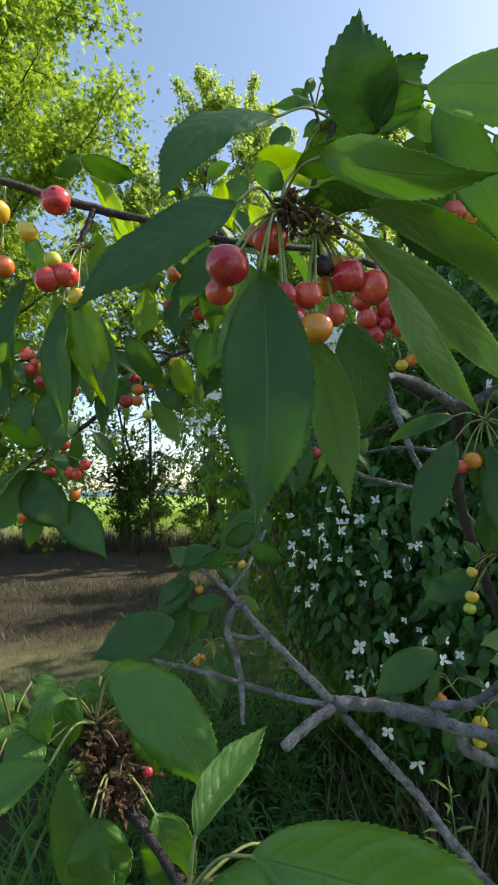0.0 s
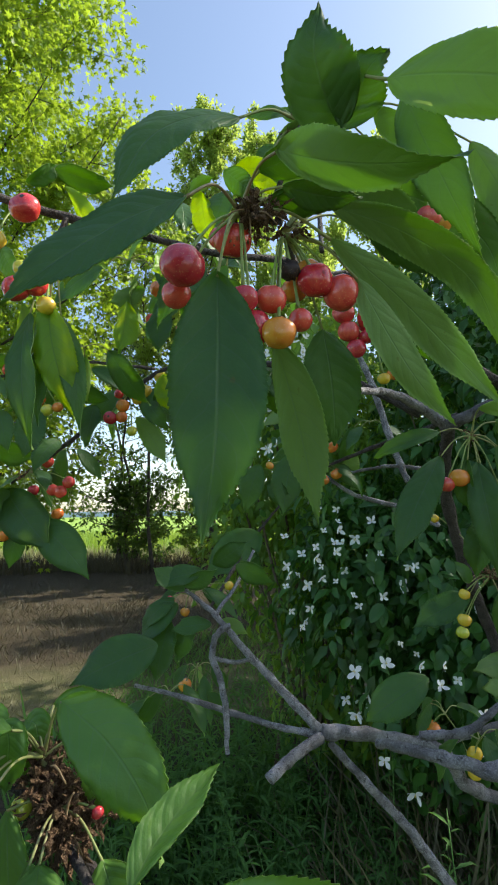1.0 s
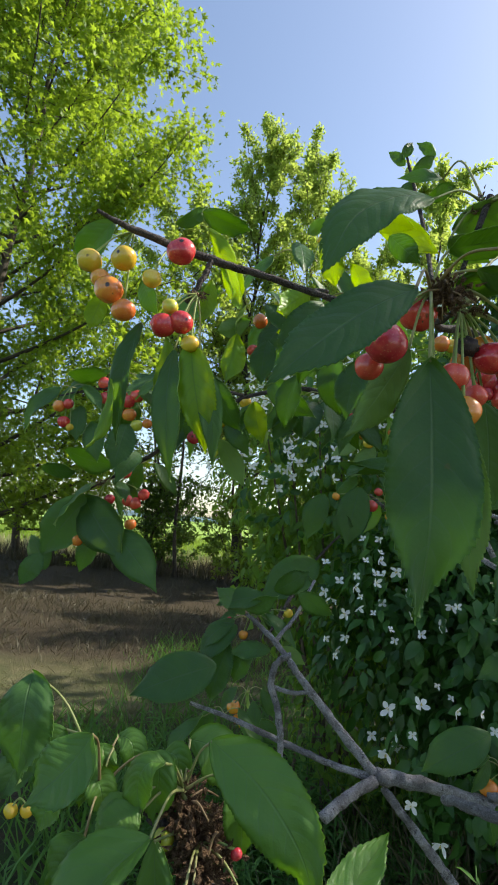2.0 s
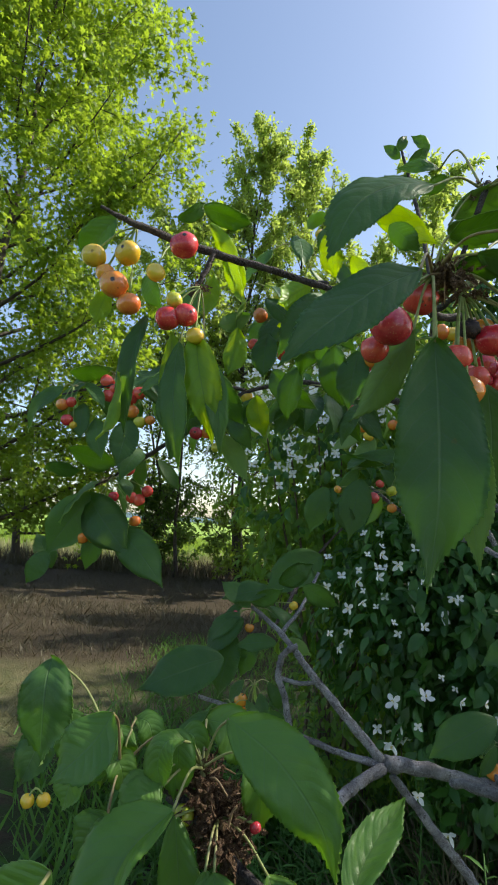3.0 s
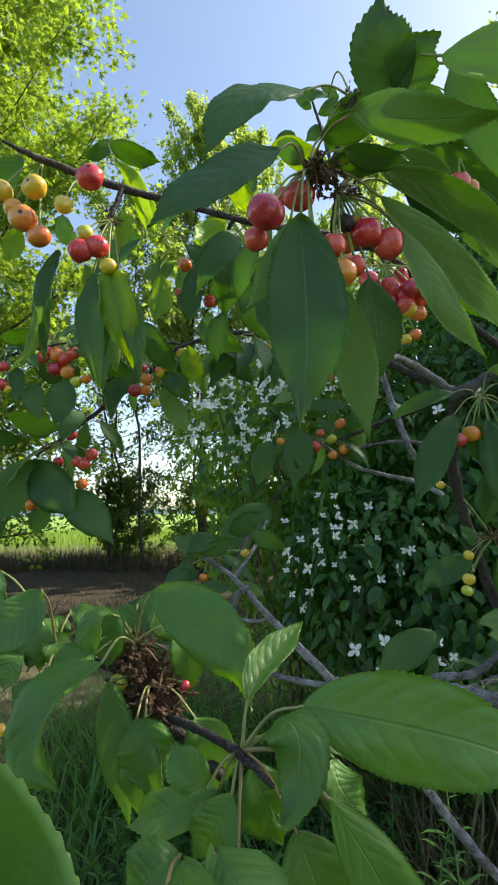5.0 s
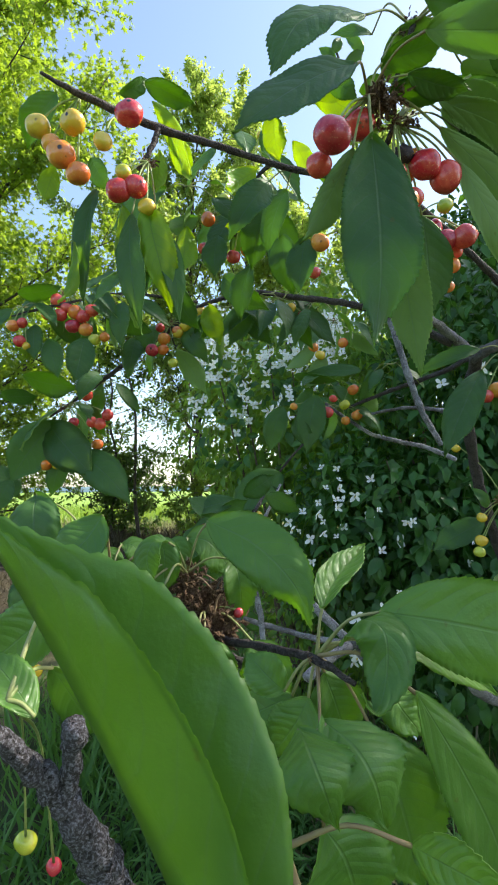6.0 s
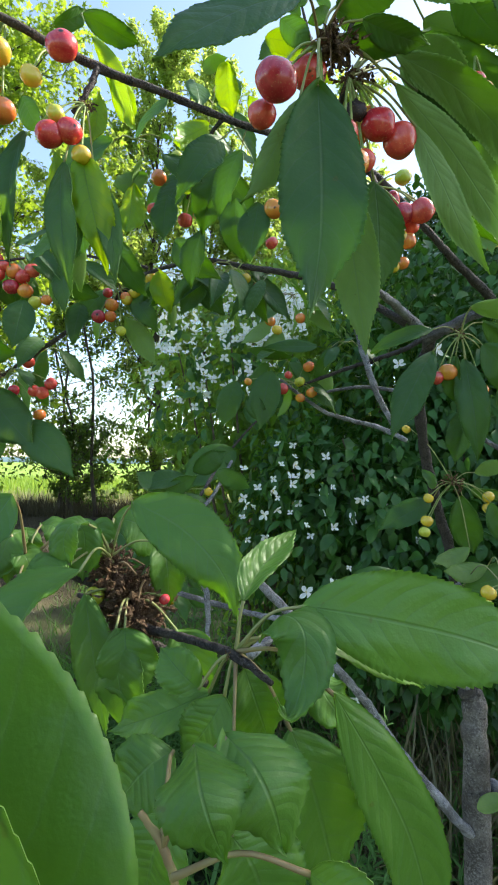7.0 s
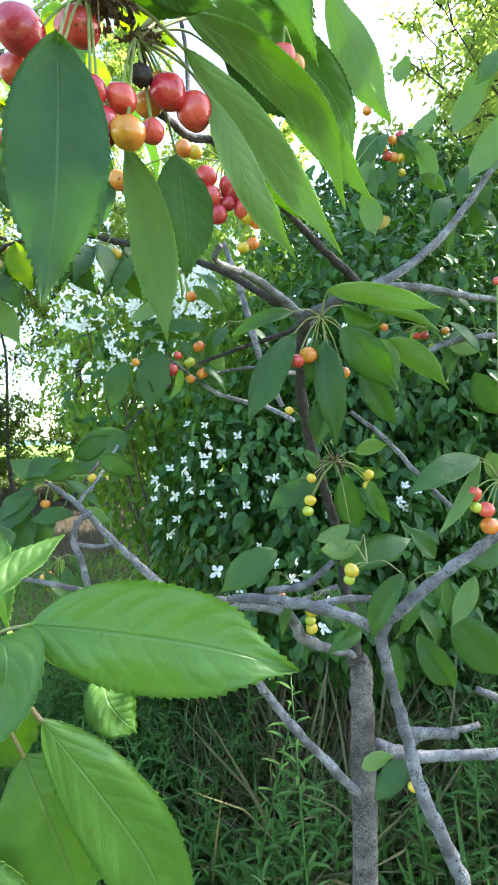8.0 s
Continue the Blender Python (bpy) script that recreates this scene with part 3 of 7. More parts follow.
blades("dead_grass", "matted brown dead grass beyond the mown strip", 16000, -5.8, 2.2, 5.6, 9.2, 0.12, 0.4, DEAD_SHADE_TINT, 8, 0.85, 0.2)
blades("dead_grass", "tall brown dead grass fringing the field's edge", 9000, -13, 5, 13.8, 16.4, 0.34, 0.35, DEAD_SHADE_TINT, 9, 0.28, 0.15)
blades("mown_grass", "short dry mown grass of the strip", 12000, -6, 2.5, 3.9, 5.5, 0.06, 0.4, MOWN, 4, 0.9, 0.08)
blades("weed_grass", "green grass blades under the shrubs", 8000, -1.2, 3.6, 1.3, 3.7, 0.22, 0.5, WEED, 5, 0.7, 0.16)
blades("weed_grass", "rough green grass between the shrubs and the mown strip", 9000, -1.3, 1.8, 3.6, 6.9, 0.12, 0.5, WEED, 7, 0.7, 0.16)
blades("dry_tangle", "tangle of dry grass stems at the shrub's foot", 1500, 0.45, 1.3, 1.5, 2.3, 0.45, 0.4, MOWN, 6, 0.8, 0.10, thin=0.3)


def weeds():
    """Upright leafy weeds, leaves in whorls up each stem."""
    rng = np.random.default_rng(11)
    places, ways, ups, sizes, stems = [], [], [], [], []
    for _ in range(950):
        x, y = rng.uniform(-0.5, 3.0), rng.uniform(1.15, 3.1)
        if x < 0.1 and y < 1.6:
            continue
        h = rng.uniform(0.12, 0.46) * (1.8 if rng.random() < 0.15 else 1.0)
        lean = rng.normal(0, 0.22, 2)
        stems.append(tube([Vector((x, y, -0.03, 0.004)), Vector((x + lean[0] * h, y + lean[1] * h, h, 0.0015))], 4))
        for k in range(int(h * 62)):
            q = 0.15 + 0.85 * k / (h * 62)
            a = k * 2.4 + rng.uniform(0, 0.6)
            places.append((x + lean[0] * h * q, y + lean[1] * h * q, h * q))
            ways.append((math.cos(a), math.sin(a), rng.uniform(-0.1, 0.75)))
            ups.append((0, 0, 1))
            sizes.append(rng.uniform(0.045, 0.10) * (1.15 - 0.55 * q))
    narrow = ([(a, b * 0.40, c) for a, b, c in OVATE[0]], OVATE[1])
    thing = empty("weeds", (0, 0, 0), "waist-high leafy green weeds growing under the shrubs", "weeds")
    v, f = join(stems)
    mesh_object("stem", v, f, [WEED], thing, kind="stuff")
    scatter("foliage", narrow, np.array(places), np.array(ways), np.array(ups, float), np.array(sizes), WEED, thing)


weeds()


# ---- trees ----
def tree(name, label, base, height, reach, seed, leaf_size, per_twig, material, trunk_r, crown_from=0.15, limbs=26, shape=1.0, droop=0.0, twigs=9, template=LOBED, stems=1, jitter=0.28, rise=0.7):
    """A tapered trunk with limbs and twigs; leaves gather round the twigs and leave gaps."""
    rng = np.random.default_rng(seed)
    thing = empty(name, base, label, "tree" if "tree" in name else "bush", name.replace("_", " ") + "s" if "tree" in name else "")
    woods, lp, lf, lu, ls = [], [], [], [], []
    for s in range(stems):
        off = np.array([rng.normal(0, 0.4), rng.normal(0, 0.3), 0]) * (stems > 1)
        tilt = np.array([rng.normal(0, 0.012), rng.normal(0, 0.012)]) + off[:2] * 0.13
        tops = height * (1 - 0.25 * rng.random() * (s > 0))
        trunk = []
        for i in range(9):
            q = i / 8
            trunk.append((off[0] + tilt[0] * tops * q + 0.26 * math.sin(q * 6 + seed + s) * q + 0.09 * math.sin(i * 2.4 + seed + 2 * s), off[1] + tilt[1] * tops * q + 0.2 * math.cos(q * 5 + seed + s) * q, tops * q - 0.1, trunk_r * (1 - 0.93 * q) * (1.25 if i == 0 else 1)))
        woods.append(tube(spline(trunk, 3), 8, 0.12, seed, 3.0))
        for k in range(limbs):
            q = crown_from + (0.97 - crown_from) * (k + rng.random()) / limbs
            i = min(int(q * 8), 7)
            a0, a1 = np.array(trunk[i]), np.array(trunk[i + 1])
            start = (a0 + (a1 - a0) * (q * 8 - i))
            ang = k * 2.4 + rng.uniform(-0.5, 0.5)
            g = (q - crown_from) / (1 - crown_from)
            span = reach * (math.sin(math.pi * min(1, (g * 0.80 + 0.2) ** shape)) ** 0.7 * 0.9 + 0.12) * rng.uniform(0.72, 1.12)
            up = rise * (0.35 + 0.9 * g) * rng.uniform(0.7, 1.3) - droop
            way = np.array([math.cos(ang), math.sin(ang), up])
            pts = []
            for j in range(5):
                w = j / 4
                bend = np.array([0, 0, 0.22 * span * w * w * (1 - 2 * droop)])
                pts.append((*(start[:3] + way * span * w + bend + rng.normal(0, 0.04 * span, 3) * w), max(0.006, start[3] * 0.45 * (1 - 0.9 * w))))
            woods.append(tube(spline(pts, 2), 5))
            for m in range(twigs):
                w = 0.22 + 0.78 * (m + rng.random()) / twigs
                j = min(int(w * 4), 3)
                b0, b1 = np.array(pts[j]), np.array(pts[j + 1])
                t0 = (b0 + (b1 - b0) * (w * 4 - j))[:3]
                out = rng.normal(0, 1, 3) + np.array([math.cos(ang), math.sin(ang), 0.5 if rise < 1.05 else 2.6]) * 0.7
                out /= np.linalg.norm(out)
                t1 = t0 + out * reach * rng.uniform(0.10, 0.26)
                woods.append(tube([Vector((*t0, 0.012)), Vector((*t1, 0.004))], 3))
                nl = int(per_twig * rng.uniform(0.5, 1.4))
                w2 = rng.uniform(0.1, 1.1, nl)[:, None]
                c = t0 + (t1 - t0) * w2 + rng.normal(0, reach * 0.045 * (jitter / 0.28), (nl, 3))
                lp.append(c)
                d = rng.normal(0, 1, (nl, 3)) + out * 0.6
                d[:, 2] -= 0.35
                lf.append(d)
                uu = rng.normal(0, 0.6, (nl, 3))
                uu[:, 2] += 1.0
                lu.append(uu)
                ls.append(leaf_size * rng.uniform(0.6, 1.25, nl))
    v, f = join(woods)
    mesh_object("trunk", v, f, [BARK_FAR], thing, "dark trunk with spreading limbs and twigs")
    scatter("crown", template, np.concatenate(lp), np.concatenate(lf), np.concatenate(lu), np.concatenate(ls), material, thing)
    return thing


tree("maple_tree", "tall maple with sunlit yellow-green leaves at the field's edge", (-6.7, 10.8, 0), 16.5, 4.9, 3, 0.145, 112, MAPLE, 0.16, 0.06, 56, 0.80, 0.0, 14, rise=0.75)
tree("poplar_tree", "slender tree with a tall leafy spire in the sun", (-1.0, 14.4, 0), 13.6, 1.55, 8, 0.12, 60, POPLAR, 0.11, 0.2, 44, 0.75, 0.0, 9, OVATE, rise=2.1)
tree("poplar_tree", "slender tree with a pointed leafy crown in the sun", (0.45, 14.8, 0), 13.4, 1.55, 9, 0.12, 60, POPLAR, 0.10, 0.15, 44, 0.75, 0.0, 9, OVATE, rise=2.1)
tree("young_tree", "small leafy tree behind the hedge row", (-2.7, 14.2, 0), 10.4, 2.1, 14, 0.13, 60, POPLAR, 0.05, 0.45, 30, 0.9, 0.0, 9, OVATE, rise=1.0)
tree("poplar_tree", "slender tree with a pointed sunlit crown", (3.9, 12.8, 0), 11.4, 1.6, 21, 0.15, 44, POPLAR, 0.12, 0.18, 30, 0.8, 0.0, 9, OVATE, rise=1.3)
tree("field_edge_tree", "dark several-stemmed tree with open crown beside the field", (-3.75, 15.3, 0), 7.6, 2.3, 31, 0.13, 19, DARKTREE, 0.06, 0.10, 24, 0.9, 0.1, 8, OVATE, stems=2, rise=0.5)
tree("field_edge_tree", "dark leafy tree with low drooping limbs beside the field", (-7.6, 15.0, 0), 8.5, 2.9, 33, 0.14, 34, DARKTREE, 0.12, 0.10, 34, 0.9, 0.15, 9, OVATE, rise=0.5)
tree("field_edge_tree", "thin dark tree with airy crown beside the field", (-0.8, 16.2, 0), 8.0, 2.4, 36, 0.13, 18, DARKTREE, 0.06, 0.18, 26, 0.9, 0.1, 8, OVATE, stems=2, rise=0.5)
tree("field_edge_bush", "dark low bush round the tree trunks beside the field", (-3.5, 15.0, 0), 2.4, 1.1, 43, 0.13, 20, DARKTREE, 0.03, 0.06, 20, 0.8, 0.0, 6, OVATE, stems=2)
tree("young_bush", "low bright green bush at the field's edge", (-0.55, 12.6, 0), 2.1, 0.95, 41, 0.12, 22, BUSH, 0.03, 0.08, 18, 0.8, 0.0, 6, OVATE, stems=2)
tree("hedge_tree", "leafy tree rising over the flowering hedge", (4.4, 4.2, 0), 6.8, 1.35, 52, 0.085, 24, POPLAR, 0.07, 0.22, 38, 0.8, 0.0, 9, OVATE, stems=2, rise=0.9)
# three trees added at the view's edge and beyond, to block sun from ground and cherry
tree("hedge_tree", "tall leafy tree added mostly out of view to shade the ground", (7.6, 6.6, 0), 10.5, 2.4, 55, 0.15, 26, POPLAR, 0.15, 0.12, 38, 0.8, 0.0, 10, OVATE, stems=2, rise=0.8)
tree("hedge_tree", "tall leafy tree added mostly out of view to shade the grass", (8.6, 9.6, 0), 12.0, 2.4, 57, 0.15, 26, POPLAR, 0.15, 0.12, 38, 0.8, 0.0, 10, OVATE, stems=2, rise=0.8)
tree("hedge_tree", "broad leafy tree added out of view to shade the cherry", (6.4, 2.4, 0), 9.0, 2.4, 59, 0.11, 18, POPLAR, 0.13, 0.2, 34, 0.8, 0.0, 9, OVATE, stems=2, rise=0.8)
tree("young_tree", "leafy young tree filling the row behind the hedge", (1.5, 13.8, 0), 8.2, 1.9, 62, 0.13, 56, POPLAR, 0.08, 0.12, 34, 0.85, 0.0, 9, OVATE, rise=0.9)
tree("poplar_tree", "slender tree with an airy sunlit crown", (2.4, 14.6, 0), 9.8, 1.8, 64, 0.13, 52, POPLAR, 0.09, 0.15, 36, 0.8, 0.0, 9, OVATE, rise=1.1)



# ---- the shrubs ----
def petal_flower(seed):
    rng = random.Random(seed)
    verts, faces = [], []
    for k in range(4):
        a = math.tau * k / 4 + rng.uniform(-0.15, 0.15)
        d, s = Vector((math.cos(a), math.sin(a), 0)), Vector((-math.sin(a), math.cos(a), 0))
        base = len(verts)
        cup = rng.uniform(-0.2, 1.0)
        for q, w in ((0.05, 0.10), (0.30, 0.24), (0.60, 0.34), (0.86, 0.24), (1.0, 0.05)):
            for v in (-1, 0, 1):
                verts.append(d * q * rng.uniform(0.46, 0.52) + s * v * w * 0.5 + Vector((0, 0, cup * q * q * 0.4 + 0.04 * abs(v) * q + 0.012 * k)))
        for i in range(4):
            for v in range(2):
                p = base + i * 3 + v
                faces.append((p, p + 1, p + 4, p + 3))
    return verts, faces


def stamens(seed):
    rng = random.Random(seed)
    pieces = []
    for _ in range(12):
        a, r = rng.uniform(0, math.tau), rng.uniform(0.02, 0.10)
        tip = Vector((math.cos(a) * r, math.sin(a) * r, rng.uniform(0.14, 0.22)))
        pieces.append(tube([Vector((0, 0, 0.02, 0.008)), Vector((*(tip * 0.85), 0.008)), Vector((*tip, 0.022))], 3))
    return join(pieces)


FLOWERS, STAMENS, SHRUB_LEAVES = [], [], []
for k in range(5):
    for store, name, build, mat in ((FLOWERS, "flower", petal_flower, PETAL), (STAMENS, "stamen_tuft", stamens, STAMEN)):
        v, f = build(k)
        data = bpy.data.meshes.new(name)
        data.from_pydata([q * 1.0 for q in v], [], f)
        data.materials.append(mat)
        store.append(data)
for k in range(5):
    rng = random.Random(40 + k)
    verts, faces = [], []
    rows = 7
    for i in range(rows + 1):
        u = i / rows
        w = 0.27 * (u ** 0.6) * ((1 - u) ** 0.7) / 0.42 + 0.004
        for v in (-1, -0.5, 0, 0.5, 1):
            verts.append((u, w * v * (1.04 if i % 2 else 0.97), 0.10 * math.sin(u * 3) + abs(v) * w * rng.uniform(0.2, 0.45) - 0.22 * u * u * (k % 3) / 2))
    for i in range(rows):
        for v in range(4):
            a = i * 5 + v
            faces.append((a, a + 5, a + 6, a + 1))
    data = bpy.data.meshes.new("leaf")
    data.from_pydata(verts, [], faces)
    data.materials.append(SHRUB_LEAF)
    data.polygons.foreach_set("use_smooth", [True] * len(faces))
    SHRUB_LEAVES.append(data)


def piece(name, data, parent, place, forward, up, size):
    """A single leaf or flower on shared mesh data: its own x looks forward, its z up."""
    f = Vector(forward).normalized()
    u = Vector(up)
    u = (u - f * u.dot(f)).normalized()
    s = u.cross(f)
    ob = new(name, data)
    ob.parent = parent
    m = Matrix((f, s, u)).transposed().to_4x4()
    ob.matrix_basis = Matrix.Translation(Vector(place) - parent.location) @ m @ Matrix.Scale(size, 4)
    return ob


def flower(shrub, place, face, size, k):
    f = Vector(face).normalized()
    ob = piece("flower", FLOWERS[k % 5], shrub, place, f.orthogonal(), f, size)
    st = new("stamen_tuft", STAMENS[k % 5])
    st.parent = ob
    return ob


def shrub(name, label, base, lobes, seed, n_leaves, leaf_size, singles, material, n_flowers=0, low=0.25, holes=0.0, flower_low=0.0, flower_size=0.042, fill=0.12):
    """Arching stems from one foot, leaves thickest near the outside, flowers on the side that gets the light."""
    rng = np.random.default_rng(seed)
    thing = empty(name, base, label, "shrub")
    lobes = [(np.array(m, float), np.array(r, float)) for m, r in lobes]
    share = np.cumsum([r[0] * r[2] + r[1] * r[2] for m, r in lobes])
    share = share / share[-1]
    foot = np.array(base, float)
    stems = []
    ends = []
    for _ in range(14):
        d = rng.normal(0, 1, 3)
        d[2] = abs(d[2]) * 0.8 - 0.15
        d /= np.linalg.norm(d)
        mid, rad = lobes[int(np.searchsorted(share, rng.random()))]
        end = mid + rad * d * rng.uniform(0.6, 0.98)
        ends.append(end)
        half = (foot + end) / 2 + np.array([0, 0, 0.25 * rad[2]]) * rng.uniform(0.4, 1)
        f0 = foot + rng.normal(0, 0.12, 3) * [1, 1, 0]
        stems.append(tube(spline([(*(f0 - foot), 0.012), (*(half - foot), 0.008), (*(end - foot), 0.003)], 6), 5))
    v, f = join(stems)
    mesh_object("stem", v, f, [STEM], thing, "brown arching stems", kind="stuff")
    # leaf places: shell of a lumpy ellipsoid
    p, way = [], []
    while len(p) < n_leaves:
        d = rng.normal(0, 1, 3)
        d /= np.linalg.norm(d)
        mid, rad = lobes[int(np.searchsorted(share, rng.random()))]
        lump = 1 + 0.22 * noise.noise(Vector(d * 2.3) + Vector((seed, 0, 0))) + 0.14 * noise.noise(Vector(d * 6.0) + Vector((seed, 5, 0)))
        r = lump * (1 - abs(rng.normal(0, 0.17)) if rng.random() > fill else rng.uniform(0.2, 0.9))
        q = mid + rad * d * r
        if q[2] < low or noise.noise(Vector(q * 4.2) + Vector((seed, 1, 2))) < -0.42 + holes:
            continue
        p.append(q)
        way.append(d)
    p, way = np.array(p), np.array(way)
    fwd = way * 0.5 + rng.normal(0, 0.65, p.shape)
    fwd[:, 2] -= 0.95
    up = way * 1.1 + rng.normal(0, 0.4, p.shape)
    up[:, 2] += 0.7
    size = leaf_size * rng.uniform(0.55, 1.25, len(p))
    near = np.argsort(p[:, 0] * 0.2 + p[:, 1] + 2.0 * np.maximum(0, -way[:, 1] * -1))[:singles]
    mask = np.ones(len(p), bool)
    mask[near] = False
    for k in near:
        piece("leaf", SHRUB_LEAVES[int(k) % 5], thing, p[k], fwd[k], up[k], size[k])
    scatter("foliage", OVATE, p[mask], fwd[mask], up[mask], size[mask], material, thing, origin=base)
    done = 0
    while done < n_flowers:
        d = rng.normal(0, 1, 3)
        d /= np.linalg.norm(d)
        mid, rad = lobes[int(np.searchsorted(share, rng.random()))]
        q = mid + rad * d * (1.06 + 0.2 * noise.noise(Vector(d * 2.3) + Vector((seed, 0, 0))))
        if d[1] > 0.25 or q[2] < flower_low or noise.noise(Vector(q * 1.8) + Vector((seed, 8, 1))) < -0.12:
            continue
        for _ in range(int(rng.integers(3, 8))):
            face = d + rng.normal(0, 0.5, 3) + np.array([0, -0.4, 0.1])
            flower(thing, q + rng.normal(0, 0.038, 3) + d * rng.uniform(-0.02, 0.05), face, flower_size * rng.uniform(0.65, 1.1), done)
            done += 1
    return thing


def blossom(shrub, place, count, seed):
    """A cluster of flowers at a twig's end."""
    rng = np.random.default_rng(seed)
    for k in range(count):
        face = rng.normal(0, 0.8, 3) + np.array([-0.1, -0.8, 0.3])
        flower(shrub, np.array(place) + rng.normal(0, 0.03, 3), face, 0.046 * rng.uniform(0.6, 1.1), seed + k)


blossoming = shrub("mock_orange_shrub", "large mock orange shrub covered with white blossom, its leaf colour lightened as sunlit", (0.35, 2.9, 0), [((0.25, 2.8, 1.85), (0.62, 0.5, 0.62)), ((0.75, 3.2, 2.1), (0.7, 0.5, 0.8)), ((0.2, 3.0, 1.3), (0.42, 0.4, 0.5)), ((0.5, 2.9, 0.7), (0.42, 0.4, 0.5))], 5, 11000, 0.062, 200, SHRUB_SUN_TINT, 110, 0.2, 0.0, 1.45, 0.045)
hedge = shrub("mock_orange_shrub", "mock orange shrub with leaf colour darkened as shaded and scattered white flowers", (1.2, 2.6, 0), [((1.45, 2.5, 1.6), (0.95, 0.75, 1.1)), ((0.62, 2.2, 1.22), (0.5, 0.38, 0.46)), ((1.0, 2.0, 0.95), (0.6, 0.35, 0.5)), ((1.3, 2.4, 0.55), (0.6, 0.4, 0.5))], 9, 20000, 0.068, 300, SHRUB, 12, 0.3, -0.08, 0.8, 0.040, 0.2)
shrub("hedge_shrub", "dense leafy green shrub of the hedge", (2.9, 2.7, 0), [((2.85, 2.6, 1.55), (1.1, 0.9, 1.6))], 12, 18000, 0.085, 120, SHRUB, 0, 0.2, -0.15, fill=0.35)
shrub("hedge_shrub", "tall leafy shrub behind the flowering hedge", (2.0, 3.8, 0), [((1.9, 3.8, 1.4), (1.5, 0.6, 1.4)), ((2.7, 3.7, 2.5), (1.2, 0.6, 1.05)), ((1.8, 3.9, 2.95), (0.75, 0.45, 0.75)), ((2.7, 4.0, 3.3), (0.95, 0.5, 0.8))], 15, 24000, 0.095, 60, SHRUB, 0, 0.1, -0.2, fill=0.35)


# ---- the cherry tree ----
cherry_tree = empty("cherry_tree", (0.42, 0.82, 0.0), "young cherry tree with ripening red, orange and yellow fruit", "tree")

# trunk and limbs
branch(cherry_tree, [(0.430, 0.830, -0.050, 0.0320), (0.425, 0.825, 0.300, 0.0235), (0.420, 0.820, 0.900, 0.0205), (0.421, 0.827, 1.050, 0.0187), (0.411, 0.830, 1.079, 0.0164)], BARK_TRUNK, name="trunk", sides=16, rough=0.12, label="grey-brown cherry trunk ending in a cut stub")
branch(cherry_tree, [(0.423, 0.830, 1.015, 0.0115), (0.370, 0.800, 1.285, 0.0085), (0.319, 0.760, 1.407, 0.0077), (0.272, 0.700, 1.513, 0.0074), (0.247, 0.620, 1.603, 0.0072)], BARK_DARK, name="branch", sides=12)
branch(cherry_tree, [(0.247, 0.620, 1.599, 0.0069), (0.213, 0.600, 1.616, 0.0057), (0.166, 0.550, 1.622, 0.0043), (0.111, 0.470, 1.608, 0.0029), (0.110, 0.450, 1.615, 0.0023)])
branch(cherry_tree, [(0.241, 0.620, 1.596, 0.0072), (0.276, 0.580, 1.614, 0.0058), (0.336, 0.570, 1.640, 0.0054), (0.404, 0.580, 1.690, 0.0049), (0.476, 0.600, 1.767, 0.0044), (0.537, 0.620, 1.841, 0.0039)])
branch(cherry_tree, [(0.319, 0.580, 1.632, 0.0049), (0.392, 0.600, 1.642, 0.0051), (0.473, 0.620, 1.642, 0.0046), (0.562, 0.640, 1.643, 0.0041)])
branch(cherry_tree, [(0.391, 0.600, 1.554, 0.0028), (0.441, 0.600, 1.575, 0.0038), (0.534, 0.620, 1.593, 0.0043)])
branch(cherry_tree, [(-0.182, 0.334, 1.721, 0.0011), (-0.159, 0.345, 1.715, 0.0024), (-0.110, 0.375, 1.713, 0.0031), (-0.068, 0.385, 1.707, 0.0027), (-0.004, 0.400, 1.697, 0.0026), (0.059, 0.430, 1.705, 0.0027), (0.083, 0.450, 1.703, 0.0033), (0.118, 0.460, 1.703, 0.0033), (0.178, 0.480, 1.665, 0.0032), (0.216, 0.500, 1.645, 0.0039), (0.270, 0.530, 1.623, 0.0047), (0.295, 0.560, 1.620, 0.0050)], BARK_DARK)
branch(cherry_tree, [(-0.108, 0.375, 1.711, 0.0023), (-0.114, 0.372, 1.692, 0.0020), (-0.122, 0.370, 1.676, 0.0016)], BARK_DARK)
branch(cherry_tree, [(-0.335, 0.800, 1.554, 0.0017), (-0.264, 0.760, 1.588, 0.0029), (-0.194, 0.740, 1.634, 0.0032), (-0.143, 0.720, 1.665, 0.0031), (-0.101, 0.700, 1.691, 0.0027), (-0.031, 0.680, 1.704, 0.0030), (0.028, 0.660, 1.690, 0.0036), (0.083, 0.640, 1.676, 0.0042), (0.149, 0.620, 1.650, 0.0044), (0.209, 0.600, 1.609, 0.0046)], BARK_DARK)
branch(cherry_tree, [(-0.221, 0.680, 1.703, 0.0011), (-0.165, 0.660, 1.693, 0.0018), (-0.099, 0.670, 1.687, 0.0022)], BARK_DARK)
branch(cherry_tree, [(-0.050, 0.575, 1.729, 0.0013), (-0.034, 0.560, 1.761, 0.0018), (-0.027, 0.500, 1.753, 0.0019), (-0.019, 0.420, 1.715, 0.0018)], BARK_DARK)
branch(cherry_tree, [(-0.343, 0.670, 1.668, 0.0011), (-0.297, 0.665, 1.678, 0.0018), (-0.245, 0.660, 1.687, 0.0014)], BARK_DARK)
branch(cherry_tree, [(0.193, 0.850, 1.776, 0.0041), (0.221, 0.850, 1.704, 0.0054), (0.253, 0.840, 1.582, 0.0054), (0.286, 0.830, 1.507, 0.0040)])
